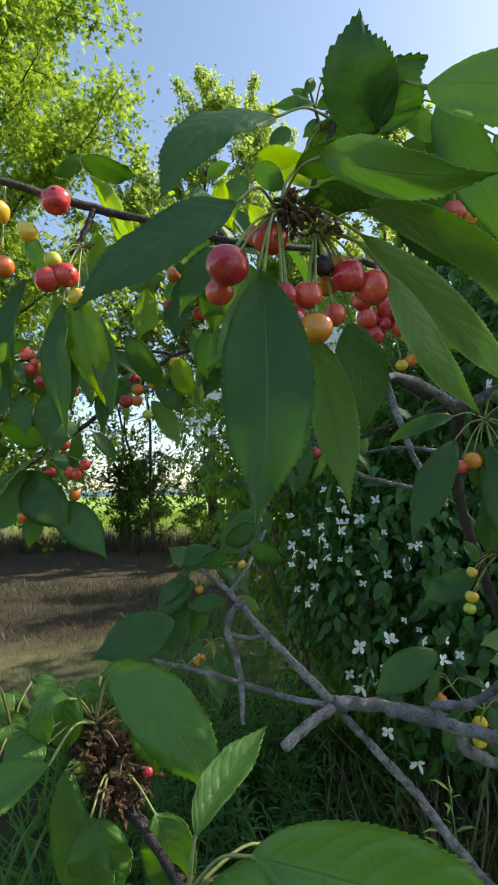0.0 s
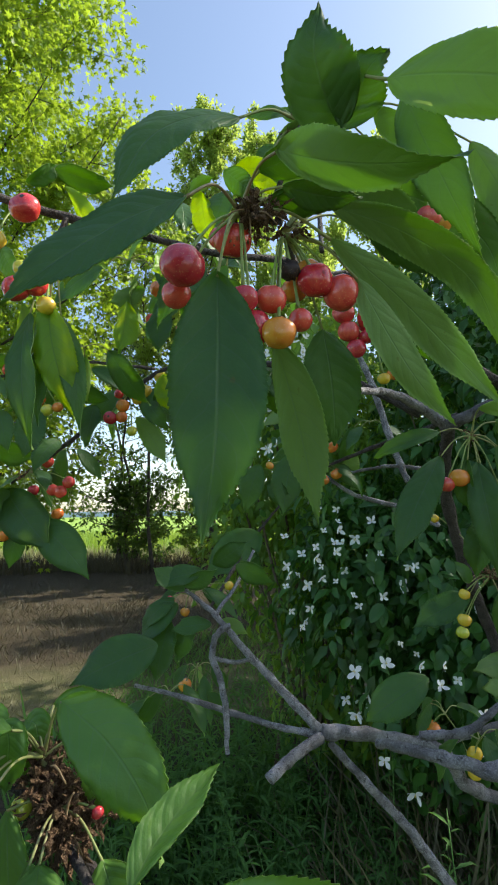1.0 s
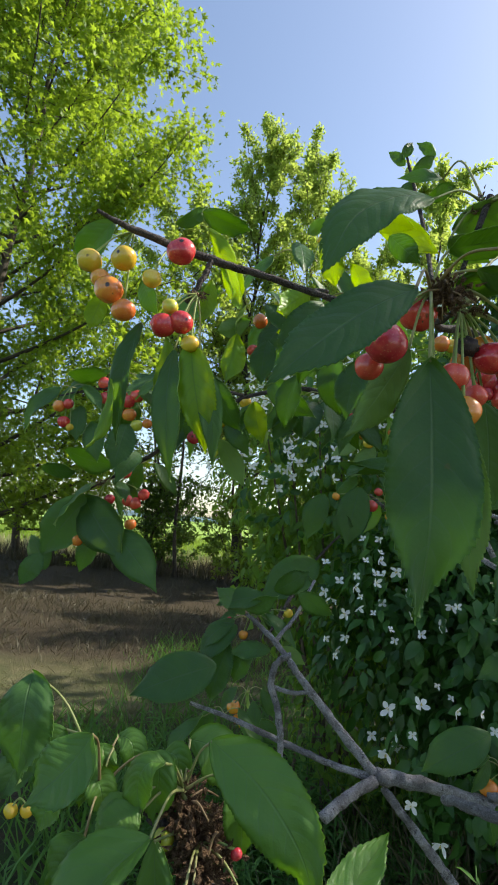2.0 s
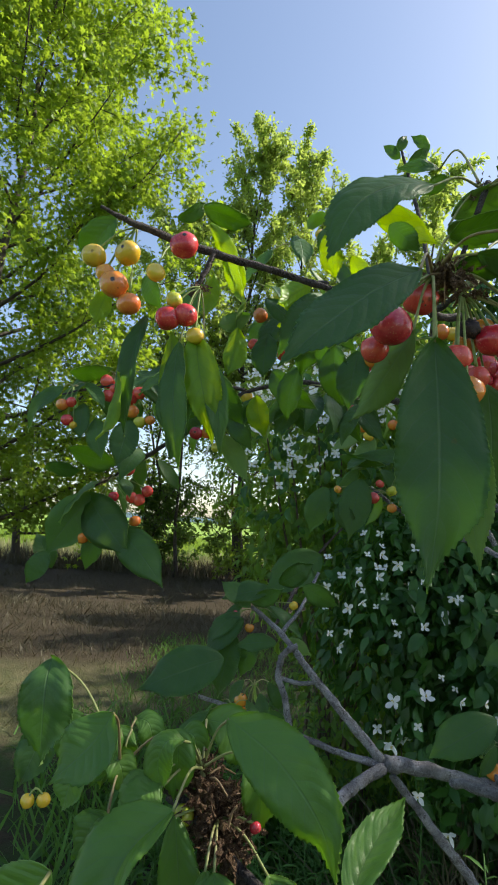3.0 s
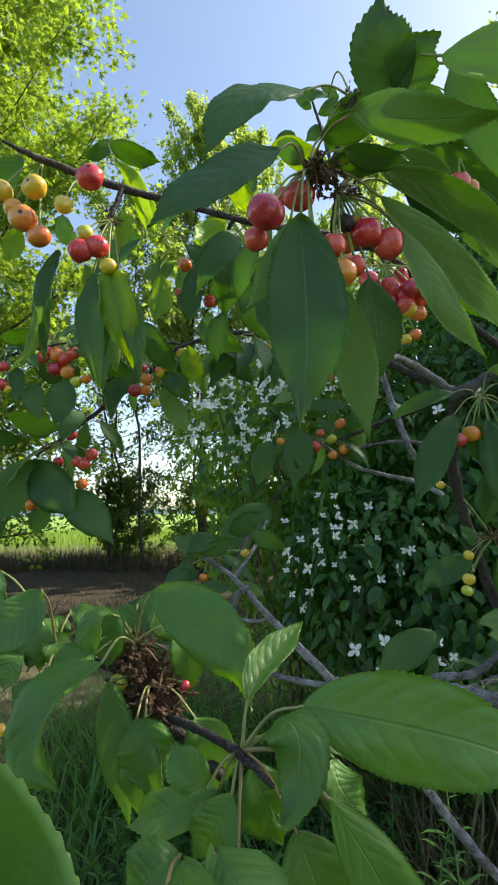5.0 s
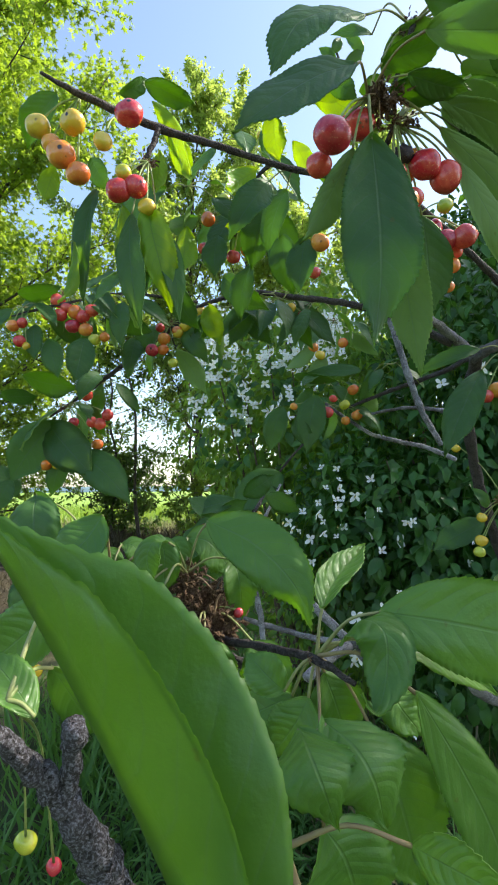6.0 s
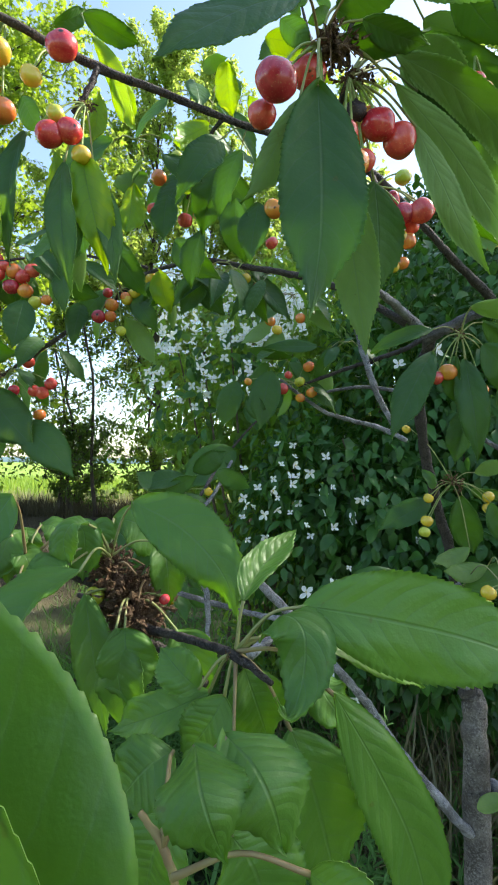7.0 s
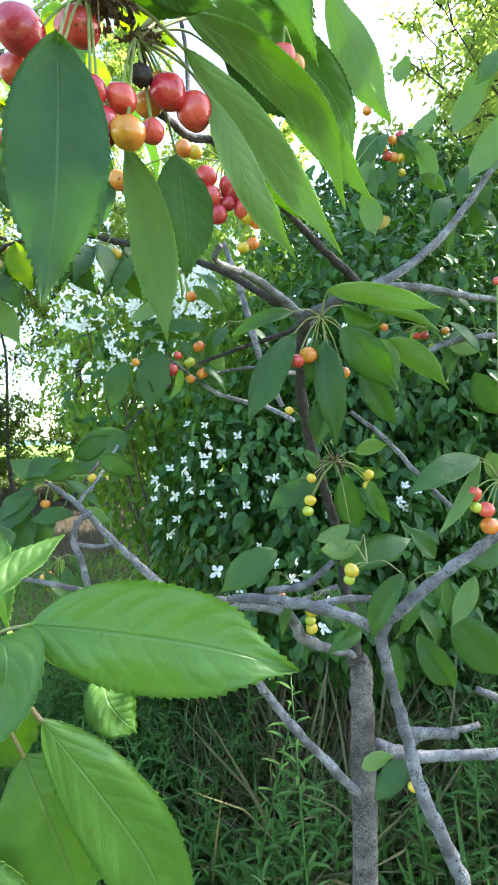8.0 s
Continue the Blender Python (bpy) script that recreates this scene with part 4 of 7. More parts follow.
branch(cherry_tree, [(0.142, 0.900, 1.578, 0.0025), (0.220, 0.880, 1.607, 0.0034), (0.294, 0.840, 1.630, 0.0041), (0.324, 0.780, 1.641, 0.0043), (0.255, 0.660, 1.583, 0.0042)], BARK_DARK)
branch(cherry_tree, [(0.174, 0.900, 1.566, 0.0020), (0.248, 0.880, 1.577, 0.0029), (0.314, 0.850, 1.566, 0.0033), (0.277, 0.800, 1.558, 0.0034)])
branch(cherry_tree, [(0.113, 0.920, 1.592, 0.0025), (0.183, 0.900, 1.538, 0.0034), (0.226, 0.880, 1.520, 0.0038), (0.272, 0.860, 1.506, 0.0038), (0.295, 0.800, 1.482, 0.0038)])
branch(cherry_tree, [(0.117, 0.980, 1.558, 0.0016), (0.061, 0.980, 1.504, 0.0021), (0.006, 0.970, 1.435, 0.0027), (-0.004, 0.900, 1.424, 0.0029), (-0.042, 0.800, 1.368, 0.0026)], BARK_DARK)
branch(cherry_tree, [(0.104, 0.729, 1.231, 0.0095), (0.188, 0.740, 1.217, 0.0079), (0.257, 0.745, 1.199, 0.0079), (0.304, 0.770, 1.141, 0.0086), (0.406, 0.820, 1.089, 0.0070)])
branch(cherry_tree, [(0.104, 0.729, 1.230, 0.0062), (0.047, 0.740, 1.285, 0.0055), (0.006, 0.745, 1.328, 0.0048), (-0.017, 0.750, 1.354, 0.0040), (-0.041, 0.770, 1.374, 0.0037), (-0.076, 0.800, 1.395, 0.0030)])
branch(cherry_tree, [(-0.011, 0.748, 1.356, 0.0036), (-0.027, 0.742, 1.347, 0.0043), (-0.034, 0.738, 1.320, 0.0043), (-0.023, 0.735, 1.291, 0.0043), (-0.016, 0.730, 1.249, 0.0039), (-0.015, 0.725, 1.207, 0.0027)])
branch(cherry_tree, [(-0.035, 0.738, 1.318, 0.0028), (-0.006, 0.742, 1.311, 0.0028), (0.022, 0.742, 1.315, 0.0024)])
branch(cherry_tree, [(0.104, 0.729, 1.226, 0.0054), (0.052, 0.730, 1.235, 0.0039), (-0.014, 0.740, 1.251, 0.0039), (-0.084, 0.750, 1.269, 0.0032), (-0.141, 0.770, 1.275, 0.0025)])
branch(cherry_tree, [(0.103, 0.725, 1.224, 0.0069), (0.067, 0.700, 1.214, 0.0067), (0.036, 0.670, 1.204, 0.0071)])
branch(cherry_tree, [(0.115, 0.730, 1.215, 0.0047), (0.170, 0.740, 1.153, 0.0055), (0.219, 0.760, 1.095, 0.0061), (0.268, 0.780, 1.025, 0.0067), (0.378, 0.800, 0.893, 0.0078), (0.420, 0.820, 0.855, 0.0089)])
branch(cherry_tree, [(-0.033, 0.775, 1.365, 0.0029), (-0.004, 0.800, 1.400, 0.0026), (0.023, 0.850, 1.446, 0.0023)])
branch(cherry_tree, [(0.265, 0.745, 1.208, 0.0036), (0.298, 0.750, 1.214, 0.0044), (0.349, 0.760, 1.224, 0.0049)])
branch(cherry_tree, [(0.411, 0.470, 1.358, 0.0051), (0.348, 0.475, 1.321, 0.0054), (0.300, 0.480, 1.287, 0.0057), (0.275, 0.485, 1.260, 0.0063), (0.281, 0.480, 1.217, 0.0052), (0.293, 0.475, 1.168, 0.0059), (0.301, 0.460, 1.116, 0.0062), (0.327, 0.450, 1.054, 0.0070), (0.343, 0.440, 1.011, 0.0073)], name="branch", sides=14)
branch(cherry_tree, [(0.275, 0.485, 1.259, 0.0061), (0.249, 0.500, 1.272, 0.0055), (0.208, 0.520, 1.282, 0.0060), (0.162, 0.550, 1.284, 0.0052), (0.145, 0.600, 1.269, 0.0044)])
branch(cherry_tree, [(0.220, 0.520, 1.281, 0.0038), (0.263, 0.530, 1.281, 0.0039), (0.315, 0.540, 1.272, 0.0034)])
branch(cherry_tree, [(0.189, 0.600, 1.275, 0.0044), (0.238, 0.600, 1.279, 0.0044), (0.274, 0.600, 1.304, 0.0032)])
branch(cherry_tree, [(0.294, 0.475, 1.163, 0.0054), (0.330, 0.480, 1.155, 0.0050), (0.357, 0.485, 1.147, 0.0056)])
branch(cherry_tree, [(0.440, 0.820, 0.930, 0.0130), (0.524, 0.820, 0.899, 0.0096), (0.599, 0.800, 0.901, 0.0085), (0.675, 0.780, 0.903, 0.0083)])
branch(cherry_tree, [(0.396, 0.500, 1.181, 0.0037), (0.435, 0.500, 1.161, 0.0047)])
branch(cherry_tree, [(0.327, 0.660, 1.488, 0.0028), (0.371, 0.650, 1.453, 0.0031), (0.415, 0.640, 1.403, 0.0034), (0.460, 0.630, 1.357, 0.0033)])
branch(cherry_tree, [(-0.098, 0.310, 1.370, 0.0013), (-0.076, 0.295, 1.367, 0.0019), (-0.061, 0.280, 1.362, 0.0021), (-0.039, 0.240, 1.369, 0.0018), (-0.023, 0.207, 1.374, 0.0016), (-0.012, 0.190, 1.371, 0.0009)], BARK_DARK)
branch(cherry_tree, [(-0.125, 0.160, 1.374, 0.0025), (-0.116, 0.170, 1.359, 0.0032), (-0.107, 0.180, 1.341, 0.0044), (-0.099, 0.190, 1.318, 0.0056), (-0.094, 0.200, 1.296, 0.0064)], BARK_LICHEN, rough=0.45)
branch(cherry_tree, [(-0.108, 0.180, 1.338, 0.0032), (-0.103, 0.175, 1.358, 0.0031), (-0.101, 0.170, 1.368, 0.0036)], BARK_LICHEN, rough=0.45)
branch(cherry_tree, [(-0.064, 0.300, 1.349, 0.0030), (-0.048, 0.280, 1.348, 0.0028), (-0.032, 0.260, 1.342, 0.0028)], BARK_DARK)

# the nearest fruit cluster
HUB_A = (0.0157, 0.2450, 1.6327)
HUB_B = (0.0356, 0.2650, 1.6342)
HUB_TOP = (0.0460, 0.2630, 1.6900)
branch(cherry_tree, [(0.048, 0.262, 1.693, 0.0017), (0.032, 0.255, 1.646, 0.0012), (0.034, 0.262, 1.638, 0.0013), (0.015, 0.245, 1.633, 0.0012)], BARK_DARK)
branch(cherry_tree, [(0.036, 0.265, 1.636, 0.0013), (0.046, 0.330, 1.656, 0.0020), (0.064, 0.420, 1.696, 0.0028)], BARK_DARK)
spur_knot(cherry_tree, HUB_A, 0.0140, 210, 3)
spur_knot(cherry_tree, HUB_B, 0.0100, 90, 4)
spur_knot(cherry_tree, HUB_TOP, 0.0065, 60, 5)
cherry(cherry_tree, (-0.0067, 0.2270, 1.5993), 0.0085, "deep", HUB_A)
cherry(cherry_tree, (-0.0110, 0.2400, 1.5934), 0.0059, "red", HUB_A)
cherry(cherry_tree, (0.0055, 0.2600, 1.6293), 0.0047, "red", HUB_A)
cherry(cherry_tree, (0.0123, 0.2520, 1.6239), 0.0083, "red", HUB_A, True)
cherry(cherry_tree, (0.0167, 0.2450, 1.5931), 0.0061, "deep", HUB_A)
cherry(cherry_tree, (0.0201, 0.2500, 1.5818), 0.0082, "deep", HUB_A)
cherry(cherry_tree, (0.0286, 0.2500, 1.5949), 0.0064, "red", HUB_B)
cherry(cherry_tree, (0.0313, 0.2450, 1.5779), 0.0070, "orange", HUB_B)
cherry(cherry_tree, (0.0424, 0.2620, 1.5899), 0.0055, "red", HUB_B)
cherry(cherry_tree, (0.0499, 0.2620, 1.6090), 0.0081, "red", HUB_B, True)
cherry(cherry_tree, (0.0623, 0.2660, 1.6046), 0.0082, "red", HUB_B)
cherry(cherry_tree, (0.0475, 0.2700, 1.6170), 0.0062, "orange", HUB_B)
cherry(cherry_tree, (0.0378, 0.2600, 1.6132), 0.0049, "black", HUB_B)
cherry(cherry_tree, (0.0414, 0.2750, 1.6104), 0.0064, "orange", HUB_B)

# fruit behind it
HUB_C = (0.1093, 0.4300, 1.6745)
branch(cherry_tree, [(0.116, 0.460, 1.703, 0.0024), (0.111, 0.430, 1.675, 0.0020)], BARK_DARK)
cherry(cherry_tree, (0.0954, 0.4300, 1.6607), 0.0085, "red", HUB_C)
cherry(cherry_tree, (0.0989, 0.4300, 1.6454), 0.0085, "red", HUB_C)
cherry(cherry_tree, (0.1043, 0.4300, 1.6310), 0.0076, "deep", HUB_C)
cherry(cherry_tree, (0.1127, 0.4300, 1.6409), 0.0062, "deep", HUB_C)
cherry(cherry_tree, (0.1137, 0.4300, 1.6556), 0.0076, "red", HUB_C)
cherry(cherry_tree, (0.1263, 0.4300, 1.6469), 0.0080, "deep", HUB_C)
cherry(cherry_tree, (0.1299, 0.4300, 1.6322), 0.0067, "yellow", HUB_C)
cherry(cherry_tree, (0.1375, 0.4300, 1.6297), 0.0067, "orange", HUB_C)
cherry(cherry_tree, (0.1249, 0.4300, 1.6065), 0.0049, "yellow", HUB_C)
cherry(cherry_tree, (0.1330, 0.4300, 1.6104), 0.0053, "orange", HUB_C)
cherry(cherry_tree, (0.1541, 0.4300, 1.6569), 0.0071, "red", HUB_C, True)
cherry(cherry_tree, (0.0777, 0.4300, 1.6808), 0.0067, "orange", HUB_C, True)
cherry(cherry_tree, (0.0866, 0.4300, 1.6793), 0.0058, "yellow", HUB_C)
cherry(cherry_tree, (0.1292, 0.4200, 1.6783), 0.0068, "green", HUB_C)
cherry(cherry_tree, (0.0281, 0.4600, 1.6650), 0.0084, "orange", HUB_C, True)
cherry(cherry_tree, (0.1165, 0.4320, 1.6521), 0.0086, "deep", HUB_C)
cherry(cherry_tree, (0.1309, 0.4240, 1.6500), 0.0090, "deep", HUB_C)
cherry(cherry_tree, (0.1265, 0.4300, 1.6373), 0.0086, "red", HUB_C)
cherry(cherry_tree, (0.1447, 0.4200, 1.6508), 0.0098, "red", HUB_C)
cherry(cherry_tree, (0.1250, 0.4360, 1.6664), 0.0080, "deep", HUB_C)
cherry(cherry_tree, (0.1430, 0.4360, 1.6450), 0.0070, "red", HUB_C)
HUB_D = (-0.0367, 0.5700, 1.7636)
cherry(cherry_tree, (-0.0805, 0.5750, 1.7505), 0.0084, "orange", HUB_D)
cherry(cherry_tree, (-0.0491, 0.5750, 1.7513), 0.0084, "orange", HUB_D, True)
cherry(cherry_tree, (-0.0282, 0.5750, 1.7535), 0.0069, "red", HUB_D)
cherry(cherry_tree, (-0.0858, 0.5750, 1.7151), 0.0069, "red", HUB_D)
cherry(cherry_tree, (-0.0515, 0.5750, 1.7051), 0.0078, "red", HUB_D)
cherry(cherry_tree, (-0.0358, 0.5750, 1.7132), 0.0075, "orange", HUB_D)
cherry(cherry_tree, (-0.0614, 0.5750, 1.7753), 0.0063, "green", HUB_D)
cherry(cherry_tree, (-0.0176, 0.5750, 1.8540), 0.0056, "yellow", HUB_D)
HUB_E = (0.0129, 0.6600, 1.6874)
cherry(cherry_tree, (0.0563, 0.6600, 1.7236), 0.0079, "red", HUB_E)
cherry(cherry_tree, (0.0238, 0.6600, 1.6759), 0.0065, "yellow", HUB_E)
cherry(cherry_tree, (0.0385, 0.6600, 1.6659), 0.0058, "red", HUB_E)

# fruit along the fruiting branch
HUB_F = (-0.1602, 0.3500, 1.7164)
HUB_G = (-0.1147, 0.3700, 1.6824)
HUB_H = (-0.1366, 0.3600, 1.7103)
spur_knot(cherry_tree, HUB_G, 0.0080, 60, 8)
spur_knot(cherry_tree, HUB_F, 0.0040, 20, 9)
cherry(cherry_tree, (-0.1869, 0.3450, 1.6905), 0.0082, "yellow", HUB_F, True)
cherry(cherry_tree, (-0.1633, 0.3450, 1.6933), 0.0086, "yellow", HUB_F, True)
cherry(cherry_tree, (-0.1773, 0.3450, 1.6778), 0.0063, "orange", HUB_F)
cherry(cherry_tree, (-0.1706, 0.3450, 1.6700), 0.0093, "orange", HUB_F, True)
cherry(cherry_tree, (-0.1587, 0.3450, 1.6561), 0.0082, "orange", HUB_F)
cherry(cherry_tree, (-0.1421, 0.3450, 1.6798), 0.0063, "yellow", HUB_H, True)
cherry(cherry_tree, (-0.1244, 0.3450, 1.7009), 0.0093, "red", HUB_H, True)
cherry(cherry_tree, (-0.1347, 0.3600, 1.6532), 0.0089, "red", HUB_G)
cherry(cherry_tree, (-0.1218, 0.3600, 1.6562), 0.0082, "red", HUB_G, True)
cherry(cherry_tree, (-0.1312, 0.3600, 1.6673), 0.0058, "green", HUB_G)
cherry(cherry_tree, (-0.1140, 0.3600, 1.6409), 0.0062, "yellow", HUB_G, True)

# clusters further along
HUB_I = (-0.2686, 0.6650, 1.6969)
HUB_J = (-0.1414, 0.7100, 1.6698)
HUB_K = (-0.2994, 0.7700, 1.5647)
HUB_L = (-0.3286, 0.6700, 1.6797)
spur_knot(cherry_tree, HUB_K, 0.0120, 60, 12)
spur_knot(cherry_tree, HUB_I, 0.0090, 50, 13)
spur_knot(cherry_tree, HUB_J, 0.0080, 40, 14)
cherry(cherry_tree, (-0.2822, 0.6670, 1.6877), 0.0095, "red", HUB_I)
cherry(cherry_tree, (-0.2789, 0.6670, 1.6687), 0.0087, "red", HUB_I)
cherry(cherry_tree, (-0.2957, 0.6670, 1.6695), 0.0080, "orange", HUB_I)
cherry(cherry_tree, (-0.2625, 0.6670, 1.6535), 0.0098, "deep", HUB_I)
cherry(cherry_tree, (-0.2592, 0.6670, 1.6725), 0.0095, "orange", HUB_I)
cherry(cherry_tree, (-0.2495, 0.6670, 1.6664), 0.0091, "red", HUB_I)
cherry(cherry_tree, (-0.2379, 0.6670, 1.6748), 0.0087, "red", HUB_I)
cherry(cherry_tree, (-0.2455, 0.6670, 1.6489), 0.0087, "orange", HUB_I)
cherry(cherry_tree, (-0.2343, 0.6670, 1.6353), 0.0080, "green", HUB_I)
cherry(cherry_tree, (-0.2205, 0.6670, 1.6390), 0.0065, "orange", HUB_I)
cherry(cherry_tree, (-0.2703, 0.6670, 1.6786), 0.0080, "red", HUB_I)
cherry(cherry_tree, (-0.3367, 0.6600, 1.6521), 0.0079, "orange", HUB_L)
cherry(cherry_tree, (-0.3253, 0.6600, 1.6558), 0.0072, "red", HUB_L)
cherry(cherry_tree, (-0.3275, 0.6600, 1.6319), 0.0076, "red", HUB_L)
cherry(cherry_tree, (-0.3187, 0.6600, 1.6252), 0.0050, "yellow", HUB_L)
cherry(cherry_tree, (-0.1540, 0.7050, 1.6641), 0.0069, "red", HUB_J)
cherry(cherry_tree, (-0.1485, 0.7050, 1.6480), 0.0085, "orange", HUB_J)
cherry(cherry_tree, (-0.1648, 0.7050, 1.6321), 0.0092, "deep", HUB_J, True)
cherry(cherry_tree, (-0.1500, 0.7050, 1.6328), 0.0077, "orange", HUB_J, True)
cherry(cherry_tree, (-0.1306, 0.7050, 1.6593), 0.0069, "orange", HUB_J)
cherry(cherry_tree, (-0.1180, 0.7050, 1.6665), 0.0085, "yellow", HUB_J)
cherry(cherry_tree, (-0.0992, 0.7050, 1.6867), 0.0081, "yellow", HUB_J)
cherry(cherry_tree, (-0.1359, 0.7050, 1.6137), 0.0065, "green", HUB_J)
cherry(cherry_tree, (-0.1290, 0.7050, 1.6560), 0.0069, "yellow", HUB_J)
cherry(cherry_tree, (-0.2736, 0.7750, 1.5825), 0.0093, "red", HUB_K)
cherry(cherry_tree, (-0.2420, 0.7750, 1.5523), 0.0085, "red", HUB_K)
cherry(cherry_tree, (-0.2535, 0.7750, 1.5387), 0.0089, "red", HUB_K)
cherry(cherry_tree, (-0.2645, 0.7750, 1.5413), 0.0085, "red", HUB_K)
cherry(cherry_tree, (-0.2921, 0.7750, 1.5415), 0.0076, "deep", HUB_K)
cherry(cherry_tree, (-0.2564, 0.7750, 1.5073), 0.0085, "orange", HUB_K)
cherry(cherry_tree, (-0.3323, 0.7750, 1.4785), 0.0093, "orange", HUB_K)
cherry(cherry_tree, (-0.3149, 0.7750, 1.4784), 0.0080, "yellow", HUB_K)
HUB_M = (0.1368, 0.8900, 1.5797)
HUB_N = (0.1341, 0.9200, 1.7463)
spur_knot(cherry_tree, HUB_N, 0.0100, 50, 15)
spur_knot(cherry_tree, HUB_M, 0.0080, 40, 16)
cherry(cherry_tree, (0.1576, 0.8900, 1.6116), 0.0097, "orange", HUB_M)
cherry(cherry_tree, (0.1419, 0.8900, 1.5846), 0.0092, "green", HUB_M)
cherry(cherry_tree, (0.1632, 0.8900, 1.5665), 0.0097, "orange", HUB_M)
cherry(cherry_tree, (0.1127, 0.8900, 1.5718), 0.0097, "red", HUB_M)
cherry(cherry_tree, (0.1431, 0.8900, 1.5567), 0.0078, "orange", HUB_M)
cherry(cherry_tree, (0.0525, 0.8900, 1.5822), 0.0068, "orange", HUB_M)
cherry(cherry_tree, (0.1223, 0.8900, 1.5958), 0.0068, "red", HUB_M)
cherry(cherry_tree, (0.0944, 0.9200, 1.6965), 0.0091, "orange", HUB_N)
cherry(cherry_tree, (0.1065, 0.9200, 1.6817), 0.0091, "yellow", HUB_N)
cherry(cherry_tree, (0.1486, 0.9200, 1.7048), 0.0091, "orange", HUB_N)
HUB_O = (0.2155, 0.4880, 1.5693)
spur_knot(cherry_tree, HUB_O, 0.0080, 40, 17)
cherry(cherry_tree, (0.2024, 0.4880, 1.5314), 0.0086, "orange", HUB_O)
cherry(cherry_tree, (0.1916, 0.4900, 1.5260), 0.0072, "red", HUB_O, True)
cherry(cherry_tree, (0.2439, 0.5000, 1.5172), 0.0063, "orange", HUB_O)
HUB_P = (0.3291, 0.7200, 1.4188)
HUB_Q = (0.2729, 0.5100, 1.3222)
HUB_R = (0.3921, 0.4600, 1.4087)
HUB_S = (0.5176, 0.8800, 2.0235)
spur_knot(cherry_tree, HUB_P, 0.0160, 90, 18)
spur_knot(cherry_tree, HUB_R, 0.0080, 40, 19)
cherry(cherry_tree, (0.2909, 0.7200, 1.3642), 0.0084, "yellow", HUB_P)
cherry(cherry_tree, (0.2873, 0.7200, 1.3490), 0.0080, "green", HUB_P)
cherry(cherry_tree, (0.2930, 0.7200, 1.3959), 0.0069, "yellow", HUB_P)
cherry(cherry_tree, (0.3829, 0.7200, 1.3985), 0.0080, "yellow", HUB_P)
cherry(cherry_tree, (0.3828, 0.7200, 1.3826), 0.0084, "yellow", HUB_P)
cherry(cherry_tree, (0.2607, 0.7200, 1.4933), 0.0061, "yellow", HUB_P)
cherry(cherry_tree, (0.2551, 0.5100, 1.3165), 0.0075, "yellow", HUB_Q)
cherry(cherry_tree, (0.2549, 0.5150, 1.3059), 0.0059, "green", HUB_Q)
HUB_T = (0.2911, 0.7000, 1.2287)
cherry(cherry_tree, (0.2919, 0.7200, 1.2041), 0.0092, "yellow", HUB_T)
cherry(cherry_tree, (0.2891, 0.7200, 1.1913), 0.0076, "green", HUB_T)
cherry(cherry_tree, (0.3620, 0.4600, 1.3968), 0.0081, "red", HUB_R)
cherry(cherry_tree, (0.3644, 0.4600, 1.3828), 0.0057, "green", HUB_R)
cherry(cherry_tree, (0.3760, 0.4600, 1.3801), 0.0081, "red", HUB_R)
cherry(cherry_tree, (0.3804, 0.4600, 1.3638), 0.0091, "orange", HUB_R)
cherry(cherry_tree, (0.3916, 0.4600, 1.6062), 0.0043, "red", HUB_R)
cherry(cherry_tree, (0.5035, 0.8800, 2.0039), 0.0085, "orange", HUB_S)
cherry(cherry_tree, (0.5208, 0.8800, 2.0052), 0.0085, "orange", HUB_S)
cherry(cherry_tree, (0.5010, 0.8800, 1.9880), 0.0080, "yellow", HUB_S)
cherry(cherry_tree, (0.5361, 0.8800, 2.0146), 0.0085, "red", HUB_S)
cherry(cherry_tree, (0.5101, 0.8800, 1.9746), 0.0089, "red", HUB_S)
cherry(cherry_tree, (0.5228, 0.8800, 1.9731), 0.0089, "orange", HUB_S)
cherry(cherry_tree, (0.5356, 0.8800, 1.9736), 0.0085, "yellow", HUB_S)
cherry(cherry_tree, (0.5388, 0.8800, 1.9468), 0.0075, "yellow", HUB_S)
cherry(cherry_tree, (0.4407, 0.8800, 1.9413), 0.0085, "yellow", HUB_S)
cherry(cherry_tree, (0.4699, 0.8800, 2.0520), 0.0085, "orange", HUB_S)
HUB_U = (0.4145, 0.6200, 1.5964)
cherry(cherry_tree, (0.4275, 0.6400, 1.5907), 0.0061, "red", HUB_U)
cherry(cherry_tree, (0.4589, 0.6400, 1.5982), 0.0058, "orange", HUB_U)
cherry(cherry_tree, (0.4154, 0.6400, 1.5894), 0.0054, "red", HUB_U)
cherry(cherry_tree, (0.4394, 0.6400, 1.5759), 0.0047, "green", HUB_U)
cherry(cherry_tree, (0.3669, 0.6400, 1.5987), 0.0054, "orange", HUB_U)
HUB_YA = (0.4028, 0.6600, 1.0127)
cherry(cherry_tree, (0.3919, 0.6200, 0.9991), 0.0074, "yellow", HUB_YA)
leaf(cherry_tree, (0.4028, 0.6600, 1.0080), (0.3550, 0.6600, 0.9591), (-0.57, -0.60, 0.56), 0.0334, 0.06, 14, at=HUB_YA, fine=False)
branch(cherry_tree, [(0.403, 0.660, 1.013, 0.0029), (0.430, 0.660, 1.034, 0.0036), (0.522, 0.660, 1.039, 0.0043)])
HUB_V = (-0.0675, 0.8600, 1.2710)
HUB_W = (-0.0715, 0.8000, 1.3894)
cherry(cherry_tree, (-0.0867, 0.8800, 1.2402), 0.0104, "orange", HUB_V)
cherry(cherry_tree, (-0.0796, 0.8800, 1.2235), 0.0071, "orange", HUB_V)
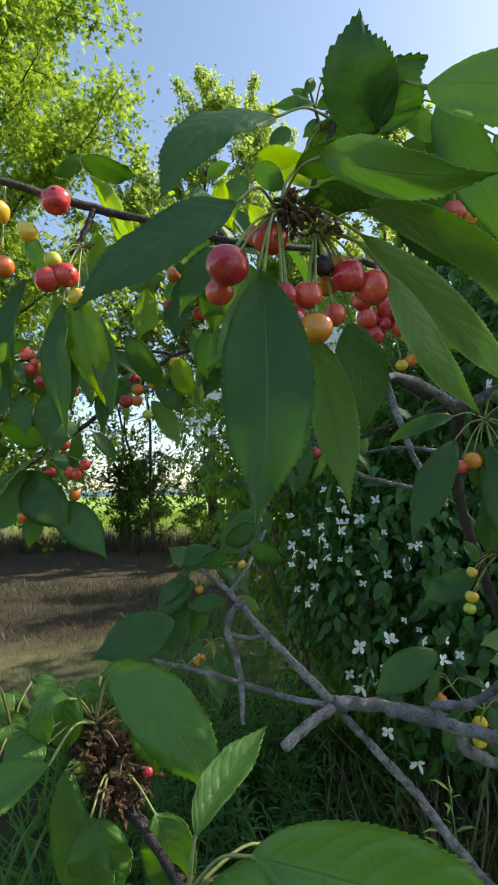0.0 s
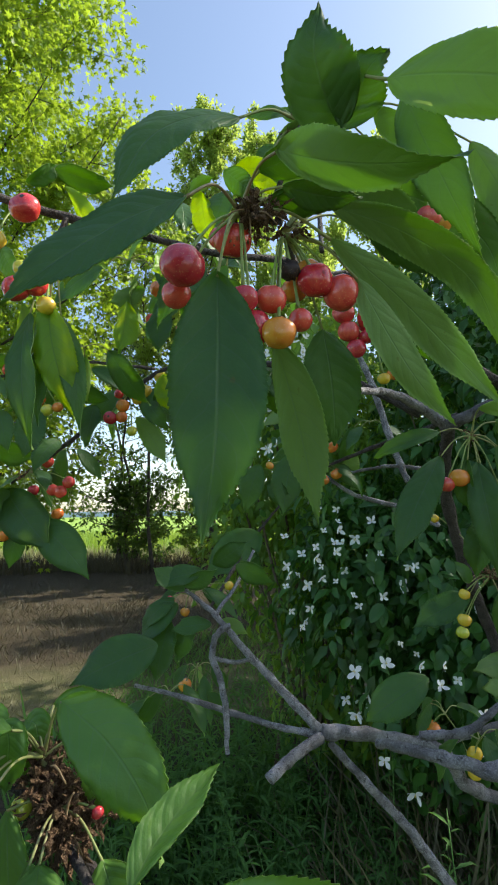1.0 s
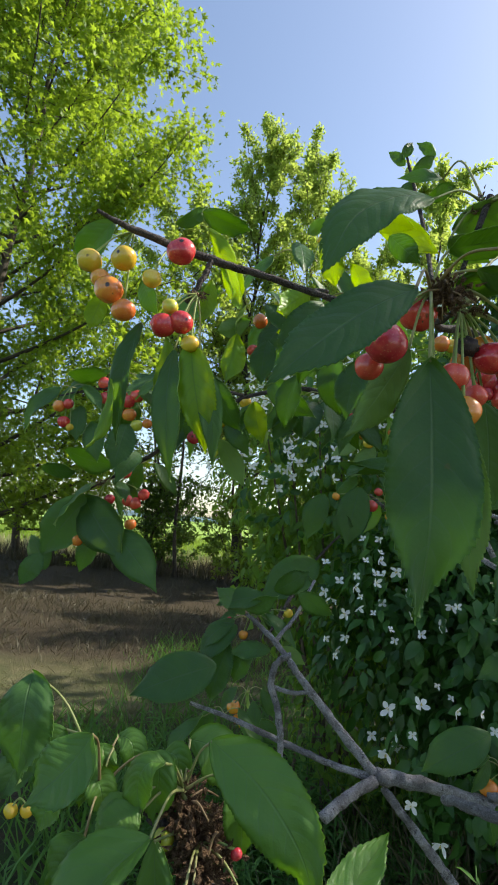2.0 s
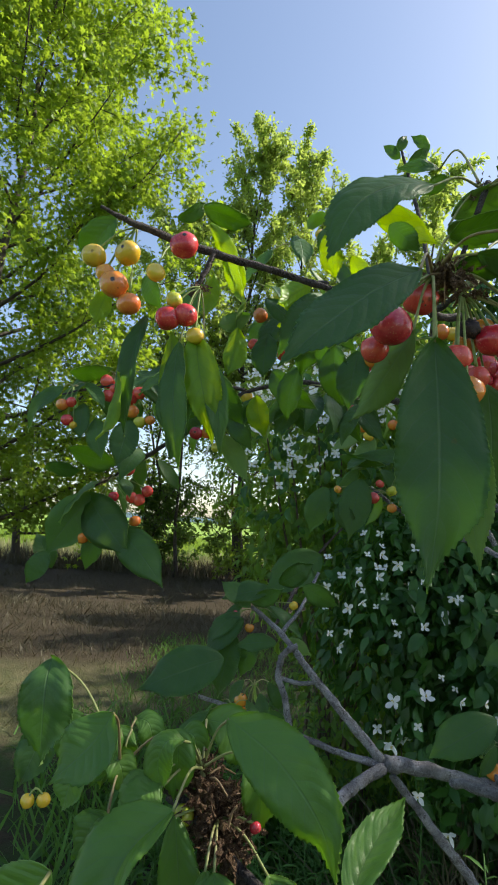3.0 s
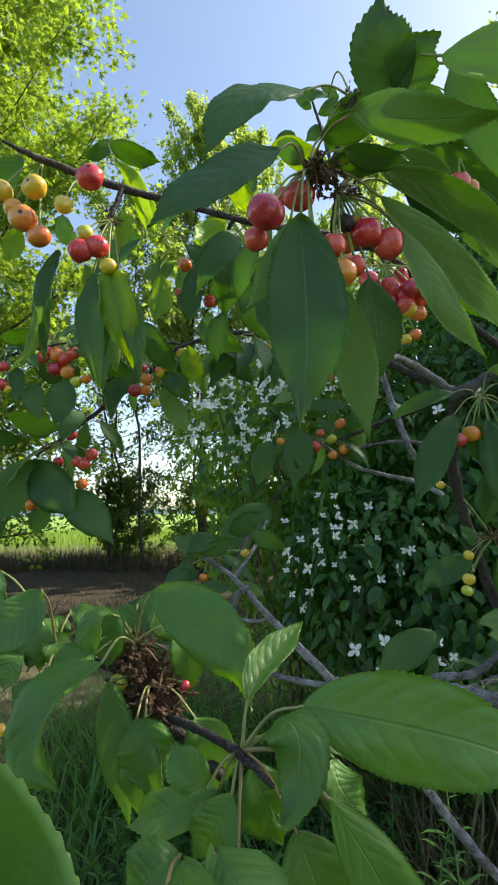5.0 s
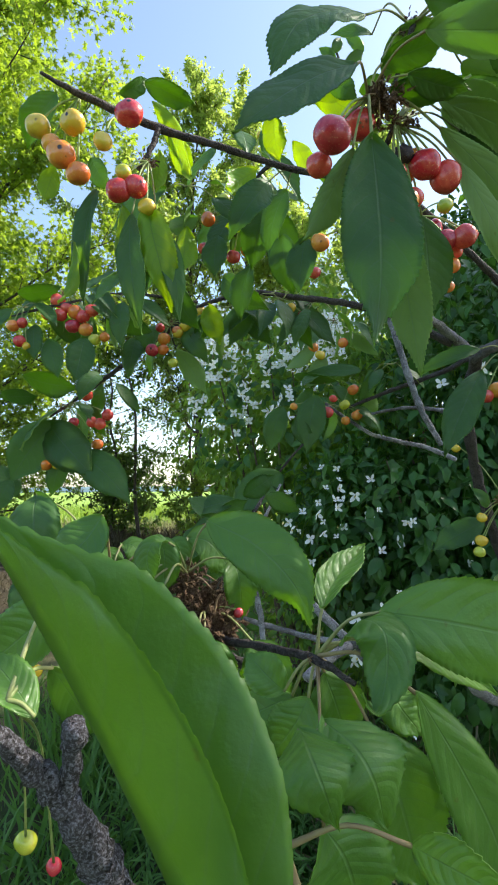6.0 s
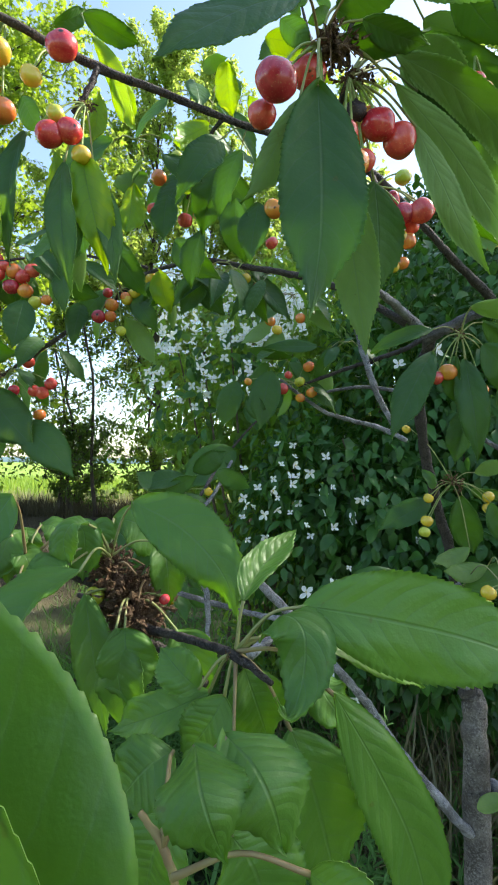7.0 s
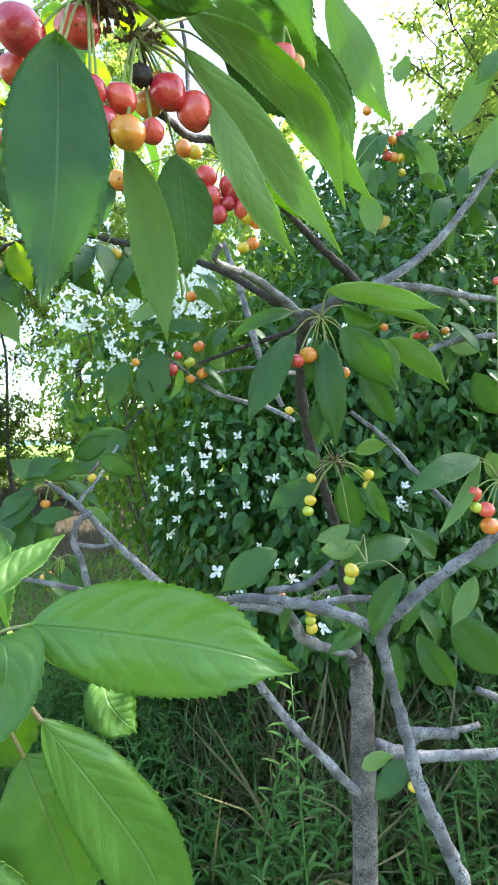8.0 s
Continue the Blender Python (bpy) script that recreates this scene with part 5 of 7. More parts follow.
cherry(cherry_tree, (-0.0706, 0.8800, 1.2163), 0.0066, "yellow", HUB_V)
cherry(cherry_tree, (-0.0786, 0.8100, 1.3631), 0.0069, "orange", HUB_W)
cherry(cherry_tree, (-0.0148, 0.8200, 1.3980), 0.0066, "yellow", HUB_W)
cherry(cherry_tree, (-0.0993, 0.8100, 1.3809), 0.0060, "red", HUB_W)
HUB_X = (0.2670, 0.7450, 1.2424)
cherry(cherry_tree, (0.2477, 0.7450, 1.2245), 0.0119, "orange", HUB_X)
cherry(cherry_tree, (0.3025, 0.7500, 1.1680), 0.0088, "yellow", HUB_X)
HUB_Z = (-0.2242, 0.4500, 1.2989)
cherry(cherry_tree, (-0.2299, 0.4500, 1.2892), 0.0053, "yellow", HUB_Z)
cherry(cherry_tree, (-0.2174, 0.4500, 1.2911), 0.0055, "yellow", HUB_Z)
HUB_Y = (0.1137, 0.2850, 1.6688)
cherry(cherry_tree, (0.1128, 0.2850, 1.6533), 0.0063, "red", HUB_Y)
cherry(cherry_tree, (0.1201, 0.2870, 1.6511), 0.0052, "orange", HUB_Y)

# leaves of the nearest cluster
leaf(cherry_tree, (0.0075, 0.2140, 1.5890), (0.0026, 0.2034, 1.4936), (0.06, -0.99, 0.04), 0.0330, 0.04, (6, 10), at=HUB_A, via=((0.0080, 0.2095, 1.5600), (0.0070, 0.2050, 1.5250)))
leaf(cherry_tree, (0.0303, 0.2620, 1.5808), (0.0500, 0.2800, 1.4980), (0.53, 0.80, 0.30), 0.0257, 0.05, 22, at=HUB_B)
leaf(cherry_tree, (0.0558, 0.2850, 1.5940), (0.0622, 0.3000, 1.5367), (0.13, -0.96, -0.24), 0.0297, 0.04, 10, at=HUB_B)
leaf(cherry_tree, (0.0061, 0.2400, 1.6031), (-0.0178, 0.2620, 1.5642), (0.46, 0.86, 0.20), 0.0193, 0.03, 26, at=HUB_A)
leaf(cherry_tree, (-0.0019, 0.2000, 1.6105), (-0.0527, 0.1780, 1.5635), (-0.10, -0.88, 0.45), 0.0220, 0.06, (14, 6), at=HUB_A, reddish=True, via=((-0.0193, 0.1920, 1.5980), (-0.0376, 0.1840, 1.5805),))
leaf(cherry_tree, (0.0164, 0.2470, 1.6800), (-0.0348, 0.2260, 1.6272), (-0.22, -0.90, 0.38), 0.0265, 0.06, (12, 4), at=HUB_TOP, via=((-0.0018, 0.2400, 1.6749), (-0.0214, 0.2320, 1.6583),))
leaf(cherry_tree, (0.0567, 0.2250, 1.6545), (0.0474, 0.2060, 1.6905), (-0.45, -0.80, -0.30), 0.0290, 0.06, (6, 20), at=HUB_TOP, via=((0.0481, 0.2140, 1.6647), (0.0447, 0.2080, 1.6763),))
leaf(cherry_tree, (0.0577, 0.2220, 1.6522), (0.0723, 0.2060, 1.6719), (-0.20, -0.95, -0.15), 0.0230, 0.06, (18, 6), at=HUB_TOP, via=((0.0621, 0.2160, 1.6624), (0.0655, 0.2100, 1.6686),))
leaf(cherry_tree, (0.0687, 0.2000, 1.6540), (0.1188, 0.1700, 1.6214), (0.59, 0.79, 0.18), 0.0241, -0.10, 10, at=HUB_TOP)
leaf(cherry_tree, (0.0303, 0.2050, 1.6313), (0.0765, 0.1600, 1.5945), (0.75, 0.27, 0.61), 0.0199, -0.08, 12, at=HUB_A, reddish=True)
leaf(cherry_tree, (0.0339, 0.2400, 1.6411), (0.0706, 0.2500, 1.6417), (0.13, -0.42, -0.90), 0.0144, 0.08, 18, at=HUB_A)
leaf(cherry_tree, (0.0650, 0.2620, 1.6513), (0.1092, 0.2800, 1.6410), (-0.08, 0.63, 0.77), 0.0239, 0.05, 8, at=HUB_B)
leaf(cherry_tree, (0.0779, 0.2500, 1.6853), (0.0941, 0.2500, 1.6673), (0.63, 0.52, 0.57), 0.0116, 0.05, 12, at=HUB_TOP)
leaf(cherry_tree, (0.0757, 0.3000, 1.6701), (0.1196, 0.3100, 1.6613), (-0.02, 0.70, 0.71), 0.0182, 0.05, 12, at=HUB_B)
leaf(cherry_tree, (0.0821, 0.2900, 1.6500), (0.1388, 0.2900, 1.6281), (-0.28, -0.62, -0.73), 0.0217, 0.05, 14, at=HUB_B)
leaf(cherry_tree, (0.0584, 0.2620, 1.6462), (0.1536, 0.2980, 1.5816), (0.20, 0.60, 0.75), 0.0205, 0.06, 10, at=HUB_A, reddish=True, via=((0.0963, 0.2680, 1.6344), (0.1316, 0.2820, 1.6165),))
leaf(cherry_tree, (0.0740, 0.2900, 1.6808), (0.1750, 0.3350, 1.6156), (0.04, -0.77, -0.63), 0.0260, 0.06, 12, at=HUB_B, via=((0.1198, 0.2980, 1.6685), (0.1591, 0.3180, 1.6541),))
leaf(cherry_tree, (0.1049, 0.3050, 1.6694), (0.1883, 0.3300, 1.6038), (0.31, 0.69, 0.65), 0.0223, 0.06, 12, at=HUB_B)
leaf(cherry_tree, (0.0564, 0.2580, 1.6273), (0.1466, 0.2880, 1.5516), (0.05, 0.85, 0.50), 0.0190, 0.06, 14, at=HUB_A, via=((0.0851, 0.2640, 1.6046), (0.1145, 0.2760, 1.5801),))
leaf(cherry_tree, (0.0690, 0.2620, 1.6097), (0.1150, 0.2750, 1.5421), (0.15, 0.95, 0.28), 0.0165, 0.06, 16, at=HUB_B, via=((0.0830, 0.2620, 1.5804), (0.0970, 0.2680, 1.5610),))
leaf(cherry_tree, (0.0672, 0.2750, 1.6623), (0.1161, 0.2950, 1.6362), (0.27, 0.45, 0.85), 0.0198, 0.04, 10, at=HUB_B)
leaf(cherry_tree, (0.0885, 0.2900, 1.6069), (0.1457, 0.3100, 1.5730), (-0.36, -0.40, -0.84), 0.0146, 0.04, 20, at=HUB_B)
leaf(cherry_tree, (0.0799, 0.2150, 1.6654), (0.0997, 0.2050, 1.5884), (-0.74, -0.67, -0.10), 0.0180, 0.10, 16, at=HUB_TOP)
leaf(cherry_tree, (0.0955, 0.3100, 1.7105), (0.1347, 0.3200, 1.7032), (0.01, 0.56, 0.83), 0.0169, 0.05, 10, at=HUB_TOP)
leaf(cherry_tree, (0.1449, 0.3000, 1.7080), (0.1893, 0.3100, 1.6455), (0.21, 0.93, 0.30), 0.0261, 0.05, 16, at=HUB_TOP)
leaf(cherry_tree, (0.0321, 0.2700, 1.6794), (0.0593, 0.2600, 1.6852), (0.01, 0.51, 0.86), 0.0179, 0.05, 14, at=HUB_TOP)
leaf(cherry_tree, (0.0282, 0.2620, 1.6689), (0.0487, 0.2700, 1.6638), (0.01, 0.52, 0.85), 0.0200, 0.03, 10, at=HUB_TOP)
leaf(cherry_tree, (0.0065, 0.3000, 1.6925), (0.0222, 0.3000, 1.6786), (-0.31, -0.89, -0.35), 0.0167, 0.05, 10)
leaf(cherry_tree, (0.0507, 0.3500, 1.7686), (0.0198, 0.3500, 1.7672), (-0.00, -1.00, 0.02), 0.0103, 0.10, 16, at=HUB_TOP)
leaf(cherry_tree, (0.0108, 0.4000, 1.7676), (0.0459, 0.4000, 1.7622), (0.12, 0.65, 0.75), 0.0171, 0.04, 8, young=True)
leaf(cherry_tree, (0.0155, 0.4200, 1.7858), (0.0735, 0.4300, 1.7596), (0.11, 0.82, 0.56), 0.0235, 0.04, 8, young=True)
leaf(cherry_tree, (0.0243, 0.2500, 1.6554), (0.0514, 0.2400, 1.6611), (0.01, -0.47, -0.88), 0.0176, 0.06, 14, at=HUB_A)
leaf(cherry_tree, (0.0270, 0.2500, 1.6418), (0.0710, 0.2500, 1.6502), (0.18, -0.36, -0.92), 0.0169, 0.10, 16, at=HUB_A)
leaf(cherry_tree, (0.0932, 0.2700, 1.6958), (0.1253, 0.2800, 1.6764), (-0.35, -0.46, -0.82), 0.0222, 0.05, 12, at=HUB_TOP)

# leaves along the fruiting branch
leaf(cherry_tree, (-0.1200, 0.3800, 1.7537), (-0.0799, 0.4000, 1.7480), (0.15, -0.53, -0.83), 0.0209, 0.06, 30, curl=24)
leaf(cherry_tree, (-0.1159, 0.3900, 1.7468), (-0.0822, 0.4000, 1.6862), (0.54, 0.73, 0.42), 0.0177, 0.06, 24, curl=10, young=True)
leaf(cherry_tree, (-0.1082, 0.3850, 1.7020), (-0.1136, 0.3900, 1.6666), (-0.03, 0.99, 0.14), 0.0145, 0.06, 18, young=True)
leaf(cherry_tree, (-0.1499, 0.3600, 1.6539), (-0.1657, 0.3500, 1.5678), (-0.36, -0.92, 0.17), 0.0184, 0.06, 30, curl=24)
leaf(cherry_tree, (-0.1612, 0.3450, 1.6082), (-0.1622, 0.3400, 1.5559), (0.27, 0.96, -0.10), 0.0108, 0.06, 30, curl=24, young=True)
leaf(cherry_tree, (-0.1328, 0.3650, 1.6455), (-0.1283, 0.3600, 1.5889), (0.17, 0.98, -0.07), 0.0183, 0.06, 30, curl=24, young=True)
leaf(cherry_tree, (-0.1252, 0.3620, 1.6369), (-0.1150, 0.3500, 1.5441), (-0.45, -0.88, 0.10), 0.0190, 0.10, (34, 8), at=HUB_G)
leaf(cherry_tree, (-0.1136, 0.3650, 1.6413), (-0.0972, 0.3600, 1.5663), (-0.05, -1.00, 0.05), 0.0270, 0.10, (30, 12), curl=16, young=True)
leaf(cherry_tree, (-0.1833, 0.3700, 1.7356), (-0.2095, 0.3800, 1.7066), (-0.07, -0.96, -0.27), 0.0281, 0.06, 30, curl=24)
leaf(cherry_tree, (-0.1840, 0.3700, 1.6774), (-0.1904, 0.3700, 1.6533), (-0.45, 0.89, 0.12), 0.0160, 0.06, 24, curl=10, young=True)
leaf(cherry_tree, (-0.1027, 0.4000, 1.7271), (-0.0853, 0.4100, 1.6916), (0.21, 0.91, 0.36), 0.0196, 0.06, 20, curl=20, young=True)
leaf(cherry_tree, (-0.0294, 0.4500, 1.7292), (-0.0578, 0.4400, 1.7039), (-0.39, 0.92, 0.07), 0.0294, 0.06, 20, curl=20, young=True)
leaf(cherry_tree, (-0.0172, 0.4200, 1.7609), (-0.0120, 0.4300, 1.7292), (-0.45, -0.83, -0.34), 0.0255, 0.06, 24, curl=10, young=True)
leaf(cherry_tree, (-0.1383, 0.3750, 1.7404), (-0.1169, 0.3800, 1.7518), (0.50, -0.31, -0.81), 0.0141, 0.06, 24, curl=35)
leaf(cherry_tree, (-0.0187, 0.5000, 1.7231), (-0.0354, 0.5000, 1.6609), (-0.09, -1.00, 0.02), 0.0342, 0.06, 24, curl=35)
leaf(cherry_tree, (-0.0041, 0.4800, 1.6830), (-0.0007, 0.4800, 1.6323), (-0.47, -0.88, -0.03), 0.0310, 0.06, 24, curl=35)
leaf(cherry_tree, (-0.0688, 0.5500, 1.7191), (-0.0705, 0.5400, 1.6652), (-0.12, -0.98, 0.18), 0.0289, 0.06, 18)
leaf(cherry_tree, (-0.0281, 0.5500, 1.7291), (-0.0562, 0.5500, 1.7289), (-0.00, -1.00, 0.03), 0.0276, 0.06, 24, curl=10, young=True)
leaf(cherry_tree, (-0.0912, 0.5600, 1.7441), (-0.1228, 0.5600, 1.7274), (-0.06, 0.99, 0.12), 0.0259, 0.06, 24, curl=35)
leaf(cherry_tree, (-0.0638, 0.6000, 1.6922), (-0.0247, 0.5800, 1.6467), (-0.70, -0.64, -0.32), 0.0371, 0.06, 30, curl=24)
leaf(cherry_tree, (-0.0827, 0.6400, 1.6723), (-0.0722, 0.6400, 1.6283), (-0.21, -0.98, -0.05), 0.0439, 0.06, 24, curl=10, young=True)
leaf(cherry_tree, (-0.0318, 0.5500, 1.6836), (-0.0539, 0.5500, 1.6262), (-0.50, -0.84, 0.19), 0.0312, 0.06, 24, curl=35)
leaf(cherry_tree, (0.0162, 0.4700, 1.6751), (0.0087, 0.4700, 1.6200), (-0.33, -0.94, 0.05), 0.0296, 0.06, 18)
leaf(cherry_tree, (-0.1001, 0.5200, 1.7126), (-0.1059, 0.5200, 1.6578), (0.20, 0.98, -0.02), 0.0240, 0.06, 24, curl=10, young=True)
leaf(cherry_tree, (-0.1212, 0.4500, 1.6381), (-0.1405, 0.4600, 1.6160), (-0.19, -0.95, -0.27), 0.0315, 0.06, 30, curl=24)
leaf(cherry_tree, (-0.0348, 0.5000, 1.8142), (-0.0172, 0.5000, 1.8298), (-0.50, 0.66, 0.56), 0.0173, 0.06, 24, curl=35)
leaf(cherry_tree, (0.0047, 0.4500, 1.7569), (0.0172, 0.4500, 1.7296), (0.49, 0.84, 0.22), 0.0198, 0.06, 24, curl=10, young=True)
leaf(cherry_tree, (-0.1659, 0.4000, 1.7047), (-0.1521, 0.4000, 1.6809), (-0.37, -0.90, -0.22), 0.0230, 0.06, 18)

leaf(cherry_tree, (-0.1085, 0.3720, 1.6380), (-0.0905, 0.3640, 1.5560), (0.50, -0.85, 0.10), 0.0175, 0.08, (10, 36), at=HUB_G)
leaf(cherry_tree, (-0.1180, 0.3760, 1.6300), (-0.1210, 0.3720, 1.5620), (0.20, -0.97, 0.05), 0.0160, 0.10, 30, at=HUB_G)

# leaves round the further clusters
leaf(cherry_tree, (-0.2440, 0.6600, 1.6362), (-0.2515, 0.6500, 1.5821), (0.27, -0.95, 0.14), 0.0588, 0.06, 14, fine=False)
leaf(cherry_tree, (-0.3133, 0.6700, 1.6568), (-0.3066, 0.6600, 1.6052), (-0.01, -0.98, 0.19), 0.0262, 0.06, 14, fine=False)
leaf(cherry_tree, (-0.2945, 0.6700, 1.6378), (-0.2790, 0.6600, 1.5903), (0.03, -0.98, 0.22), 0.0294, 0.06, 14, fine=False, curl=8)
leaf(cherry_tree, (-0.3190, 0.7800, 1.5450), (-0.3786, 0.7600, 1.4521), (0.24, -0.97, 0.05), 0.0615, 0.06, 14, fine=False, curl=8)
leaf(cherry_tree, (-0.3315, 0.7800, 1.5408), (-0.2669, 0.7500, 1.4710), (-0.25, -0.95, 0.18), 0.0692, 0.06, 14, fine=False, curl=8)
leaf(cherry_tree, (-0.2814, 0.7700, 1.4970), (-0.1999, 0.7400, 1.4205), (-0.07, -0.95, 0.29), 0.0544, 0.06, 14, fine=False, curl=6)
leaf(cherry_tree, (-0.1903, 0.7200, 1.6527), (-0.1973, 0.7100, 1.6016), (-0.08, -0.98, 0.20), 0.0315, 0.06, 14, fine=False)
leaf(cherry_tree, (-0.1319, 0.7100, 1.6334), (-0.0891, 0.7000, 1.5690), (0.27, 0.96, 0.03), 0.0297, 0.06, 14, fine=False)
leaf(cherry_tree, (-0.1051, 0.7000, 1.6464), (-0.0812, 0.6900, 1.6750), (0.29, -0.80, -0.52), 0.0403, 0.06, 14, fine=False)
leaf(cherry_tree, (-0.3590, 0.7500, 1.6074), (-0.2772, 0.7500, 1.5862), (-0.15, -0.80, -0.58), 0.0416, 0.06, 14, fine=False, curl=8)
leaf(cherry_tree, (-0.3322, 0.6600, 1.6949), (-0.2744, 0.6600, 1.7040), (0.14, -0.43, -0.89), 0.0282, 0.06, 14, fine=False)
leaf(cherry_tree, (-0.3095, 0.7800, 1.4980), (-0.3263, 0.7800, 1.4309), (-0.02, -1.00, 0.00), 0.0308, 0.06, 14, fine=False, curl=6)
leaf(cherry_tree, (-0.3904, 0.7500, 1.5785), (-0.3301, 0.7400, 1.5763), (-0.15, -0.75, -0.65), 0.0282, 0.06, 14, fine=False)
leaf(cherry_tree, (-0.3747, 0.7600, 1.4561), (-0.3929, 0.7500, 1.4162), (0.27, -0.96, 0.11), 0.0418, 0.06, 14, fine=False, curl=6)
leaf(cherry_tree, (-0.2130, 0.6800, 1.6716), (-0.1677, 0.6800, 1.6522), (-0.21, -0.84, -0.50), 0.0316, 0.06, 14, fine=False, curl=6)
leaf(cherry_tree, (-0.3743, 0.7800, 1.4315), (-0.4004, 0.7800, 1.4736), (0.42, -0.87, 0.26), 0.0432, 0.06, 14, fine=False)
leaf(cherry_tree, (0.0520, 0.8900, 1.5573), (0.0773, 0.8800, 1.5167), (-0.33, -0.95, 0.03), 0.0486, 0.06, 14, fine=False)
leaf(cherry_tree, (0.0926, 0.8900, 1.6020), (0.0743, 0.8800, 1.5118), (-0.19, -0.97, 0.15), 0.0525, 0.06, 14, fine=False)
leaf(cherry_tree, (0.1853, 0.9000, 1.6135), (0.1884, 0.9000, 1.5547), (0.35, 0.94, 0.02), 0.0375, 0.06, 14, fine=False)
leaf(cherry_tree, (0.0356, 0.9200, 1.5872), (0.0141, 0.9200, 1.5158), (-0.37, -0.92, 0.11), 0.0428, 0.06, 14, fine=False)
leaf(cherry_tree, (0.0997, 0.9200, 1.7017), (0.0409, 0.9100, 1.6523), (0.05, 0.97, -0.26), 0.0277, 0.06, 14, fine=False)
leaf(cherry_tree, (0.1148, 0.9200, 1.6806), (0.0758, 0.9100, 1.6161), (0.17, 0.95, -0.25), 0.0352, 0.06, 14, fine=False)
leaf(cherry_tree, (0.1523, 0.9200, 1.7228), (0.2106, 0.9100, 1.6776), (0.48, 0.74, 0.46), 0.0256, 0.06, 14, fine=False)
leaf(cherry_tree, (0.1660, 0.8600, 1.6398), (0.0756, 0.8700, 1.6376), (-0.11, -0.99, 0.12), 0.0221, 0.06, 14, fine=False)
leaf(cherry_tree, (0.0547, 0.9000, 1.6396), (0.1352, 0.9000, 1.6290), (-0.09, -0.73, -0.68), 0.0227, 0.06, 14, fine=False)
leaf(cherry_tree, (0.0382, 0.9700, 1.4666), (-0.0474, 0.9500, 1.4051), (-0.08, -0.91, 0.40), 0.0671, 0.06, 14, fine=False)
leaf(cherry_tree, (0.0159, 0.9600, 1.4456), (0.0351, 0.9500, 1.3938), (-0.44, -0.90, 0.01), 0.0267, 0.06, 14, fine=False)
leaf(cherry_tree, (-0.0502, 0.8000, 1.4220), (-0.1218, 0.8000, 1.4026), (-0.15, -0.82, 0.55), 0.0336, 0.06, 16, fine=False)
leaf(cherry_tree, (-0.0782, 0.8000, 1.3936), (-0.1175, 0.8000, 1.4232), (0.39, -0.77, 0.51), 0.0355, 0.06, 16, fine=False)
leaf(cherry_tree, (-0.0884, 0.8000, 1.3774), (-0.1327, 0.7900, 1.3317), (-0.17, -0.92, 0.36), 0.0398, 0.06, 16, fine=False)
leaf(cherry_tree, (-0.0969, 0.8000, 1.3530), (-0.1166, 0.7900, 1.2681), (-0.32, -0.93, 0.18), 0.0412, 0.06, 16, fine=False)
leaf(cherry_tree, (-0.0677, 0.8000, 1.3566), (-0.0848, 0.8000, 1.3043), (-0.45, -0.88, 0.15), 0.0355, 0.06, 16, fine=False)
leaf(cherry_tree, (-0.0253, 0.7800, 1.3557), (0.0125, 0.7800, 1.3377), (0.07, 0.99, 0.14), 0.0213, 0.06, 16, fine=False)
leaf(cherry_tree, (-0.0376, 0.7800, 1.3520), (-0.0864, 0.7800, 1.3450), (-0.09, -0.75, 0.65), 0.0288, 0.06, 16, fine=False)
leaf(cherry_tree, (-0.1094, 0.7600, 1.3305), (-0.2192, 0.7400, 1.2855), (0.02, -0.93, 0.36), 0.0633, 0.06, 16, fine=False)
leaf(cherry_tree, (-0.0038, 0.8000, 1.4294), (0.0420, 0.8000, 1.4079), (-0.11, -0.97, -0.23), 0.0509, 0.06, 16, fine=False)
leaf(cherry_tree, (-0.0384, 0.8200, 1.4281), (0.0053, 0.8200, 1.4572), (0.16, -0.96, -0.24), 0.0373, 0.06, 16, fine=False)
leaf(cherry_tree, (-0.0429, 0.7800, 1.2622), (-0.0193, 0.7800, 1.2348), (0.06, -1.00, 0.05), 0.0254, 0.06, 16, fine=False)
leaf(cherry_tree, (-0.0798, 0.8000, 1.4019), (-0.0376, 0.8000, 1.4217), (0.15, -0.94, -0.32), 0.0283, 0.06, 16, fine=False)

# leaves over the middle and on the grey branch
leaf(cherry_tree, (0.1863, 0.4870, 1.5505), (0.1357, 0.4600, 1.4640), (-0.42, -0.77, 0.48), 0.0315, 0.07, 16, at=HUB_O)
leaf(cherry_tree, (0.2193, 0.4880, 1.5450), (0.2138, 0.4600, 1.4470), (-0.55, -0.80, 0.26), 0.0321, 0.07, 28, at=HUB_O, curl=25)
leaf(cherry_tree, (0.2371, 0.4880, 1.5594), (0.2929, 0.4800, 1.4990), (-0.44, -0.85, -0.29), 0.0385, 0.07, 16, at=HUB_O)
leaf(cherry_tree, (0.3069, 0.5200, 1.5575), (0.3787, 0.5200, 1.5032), (0.44, 0.68, 0.59), 0.0289, 0.07, 16)
leaf(cherry_tree, (0.2151, 0.4700, 1.5901), (0.3375, 0.4700, 1.5778), (0.06, 0.77, 0.64), 0.0239, 0.07, 16, at=HUB_O)
leaf(cherry_tree, (0.2756, 0.5000, 1.5810), (0.3522, 0.5000, 1.5672), (0.14, 0.64, 0.76), 0.0157, 0.07, 36, curl=12)
leaf(cherry_tree, (0.1887, 0.4900, 1.5728), (0.1290, 0.5000, 1.5561), (-0.24, -0.92, 0.31), 0.0179, 0.07, 28, at=HUB_O, curl=25)
leaf(cherry_tree, (0.2737, 0.5200, 1.5236), (0.3068, 0.5100, 1.4626), (-0.58, -0.79, -0.19), 0.0306, 0.07, 36, at=HUB_O, curl=12)
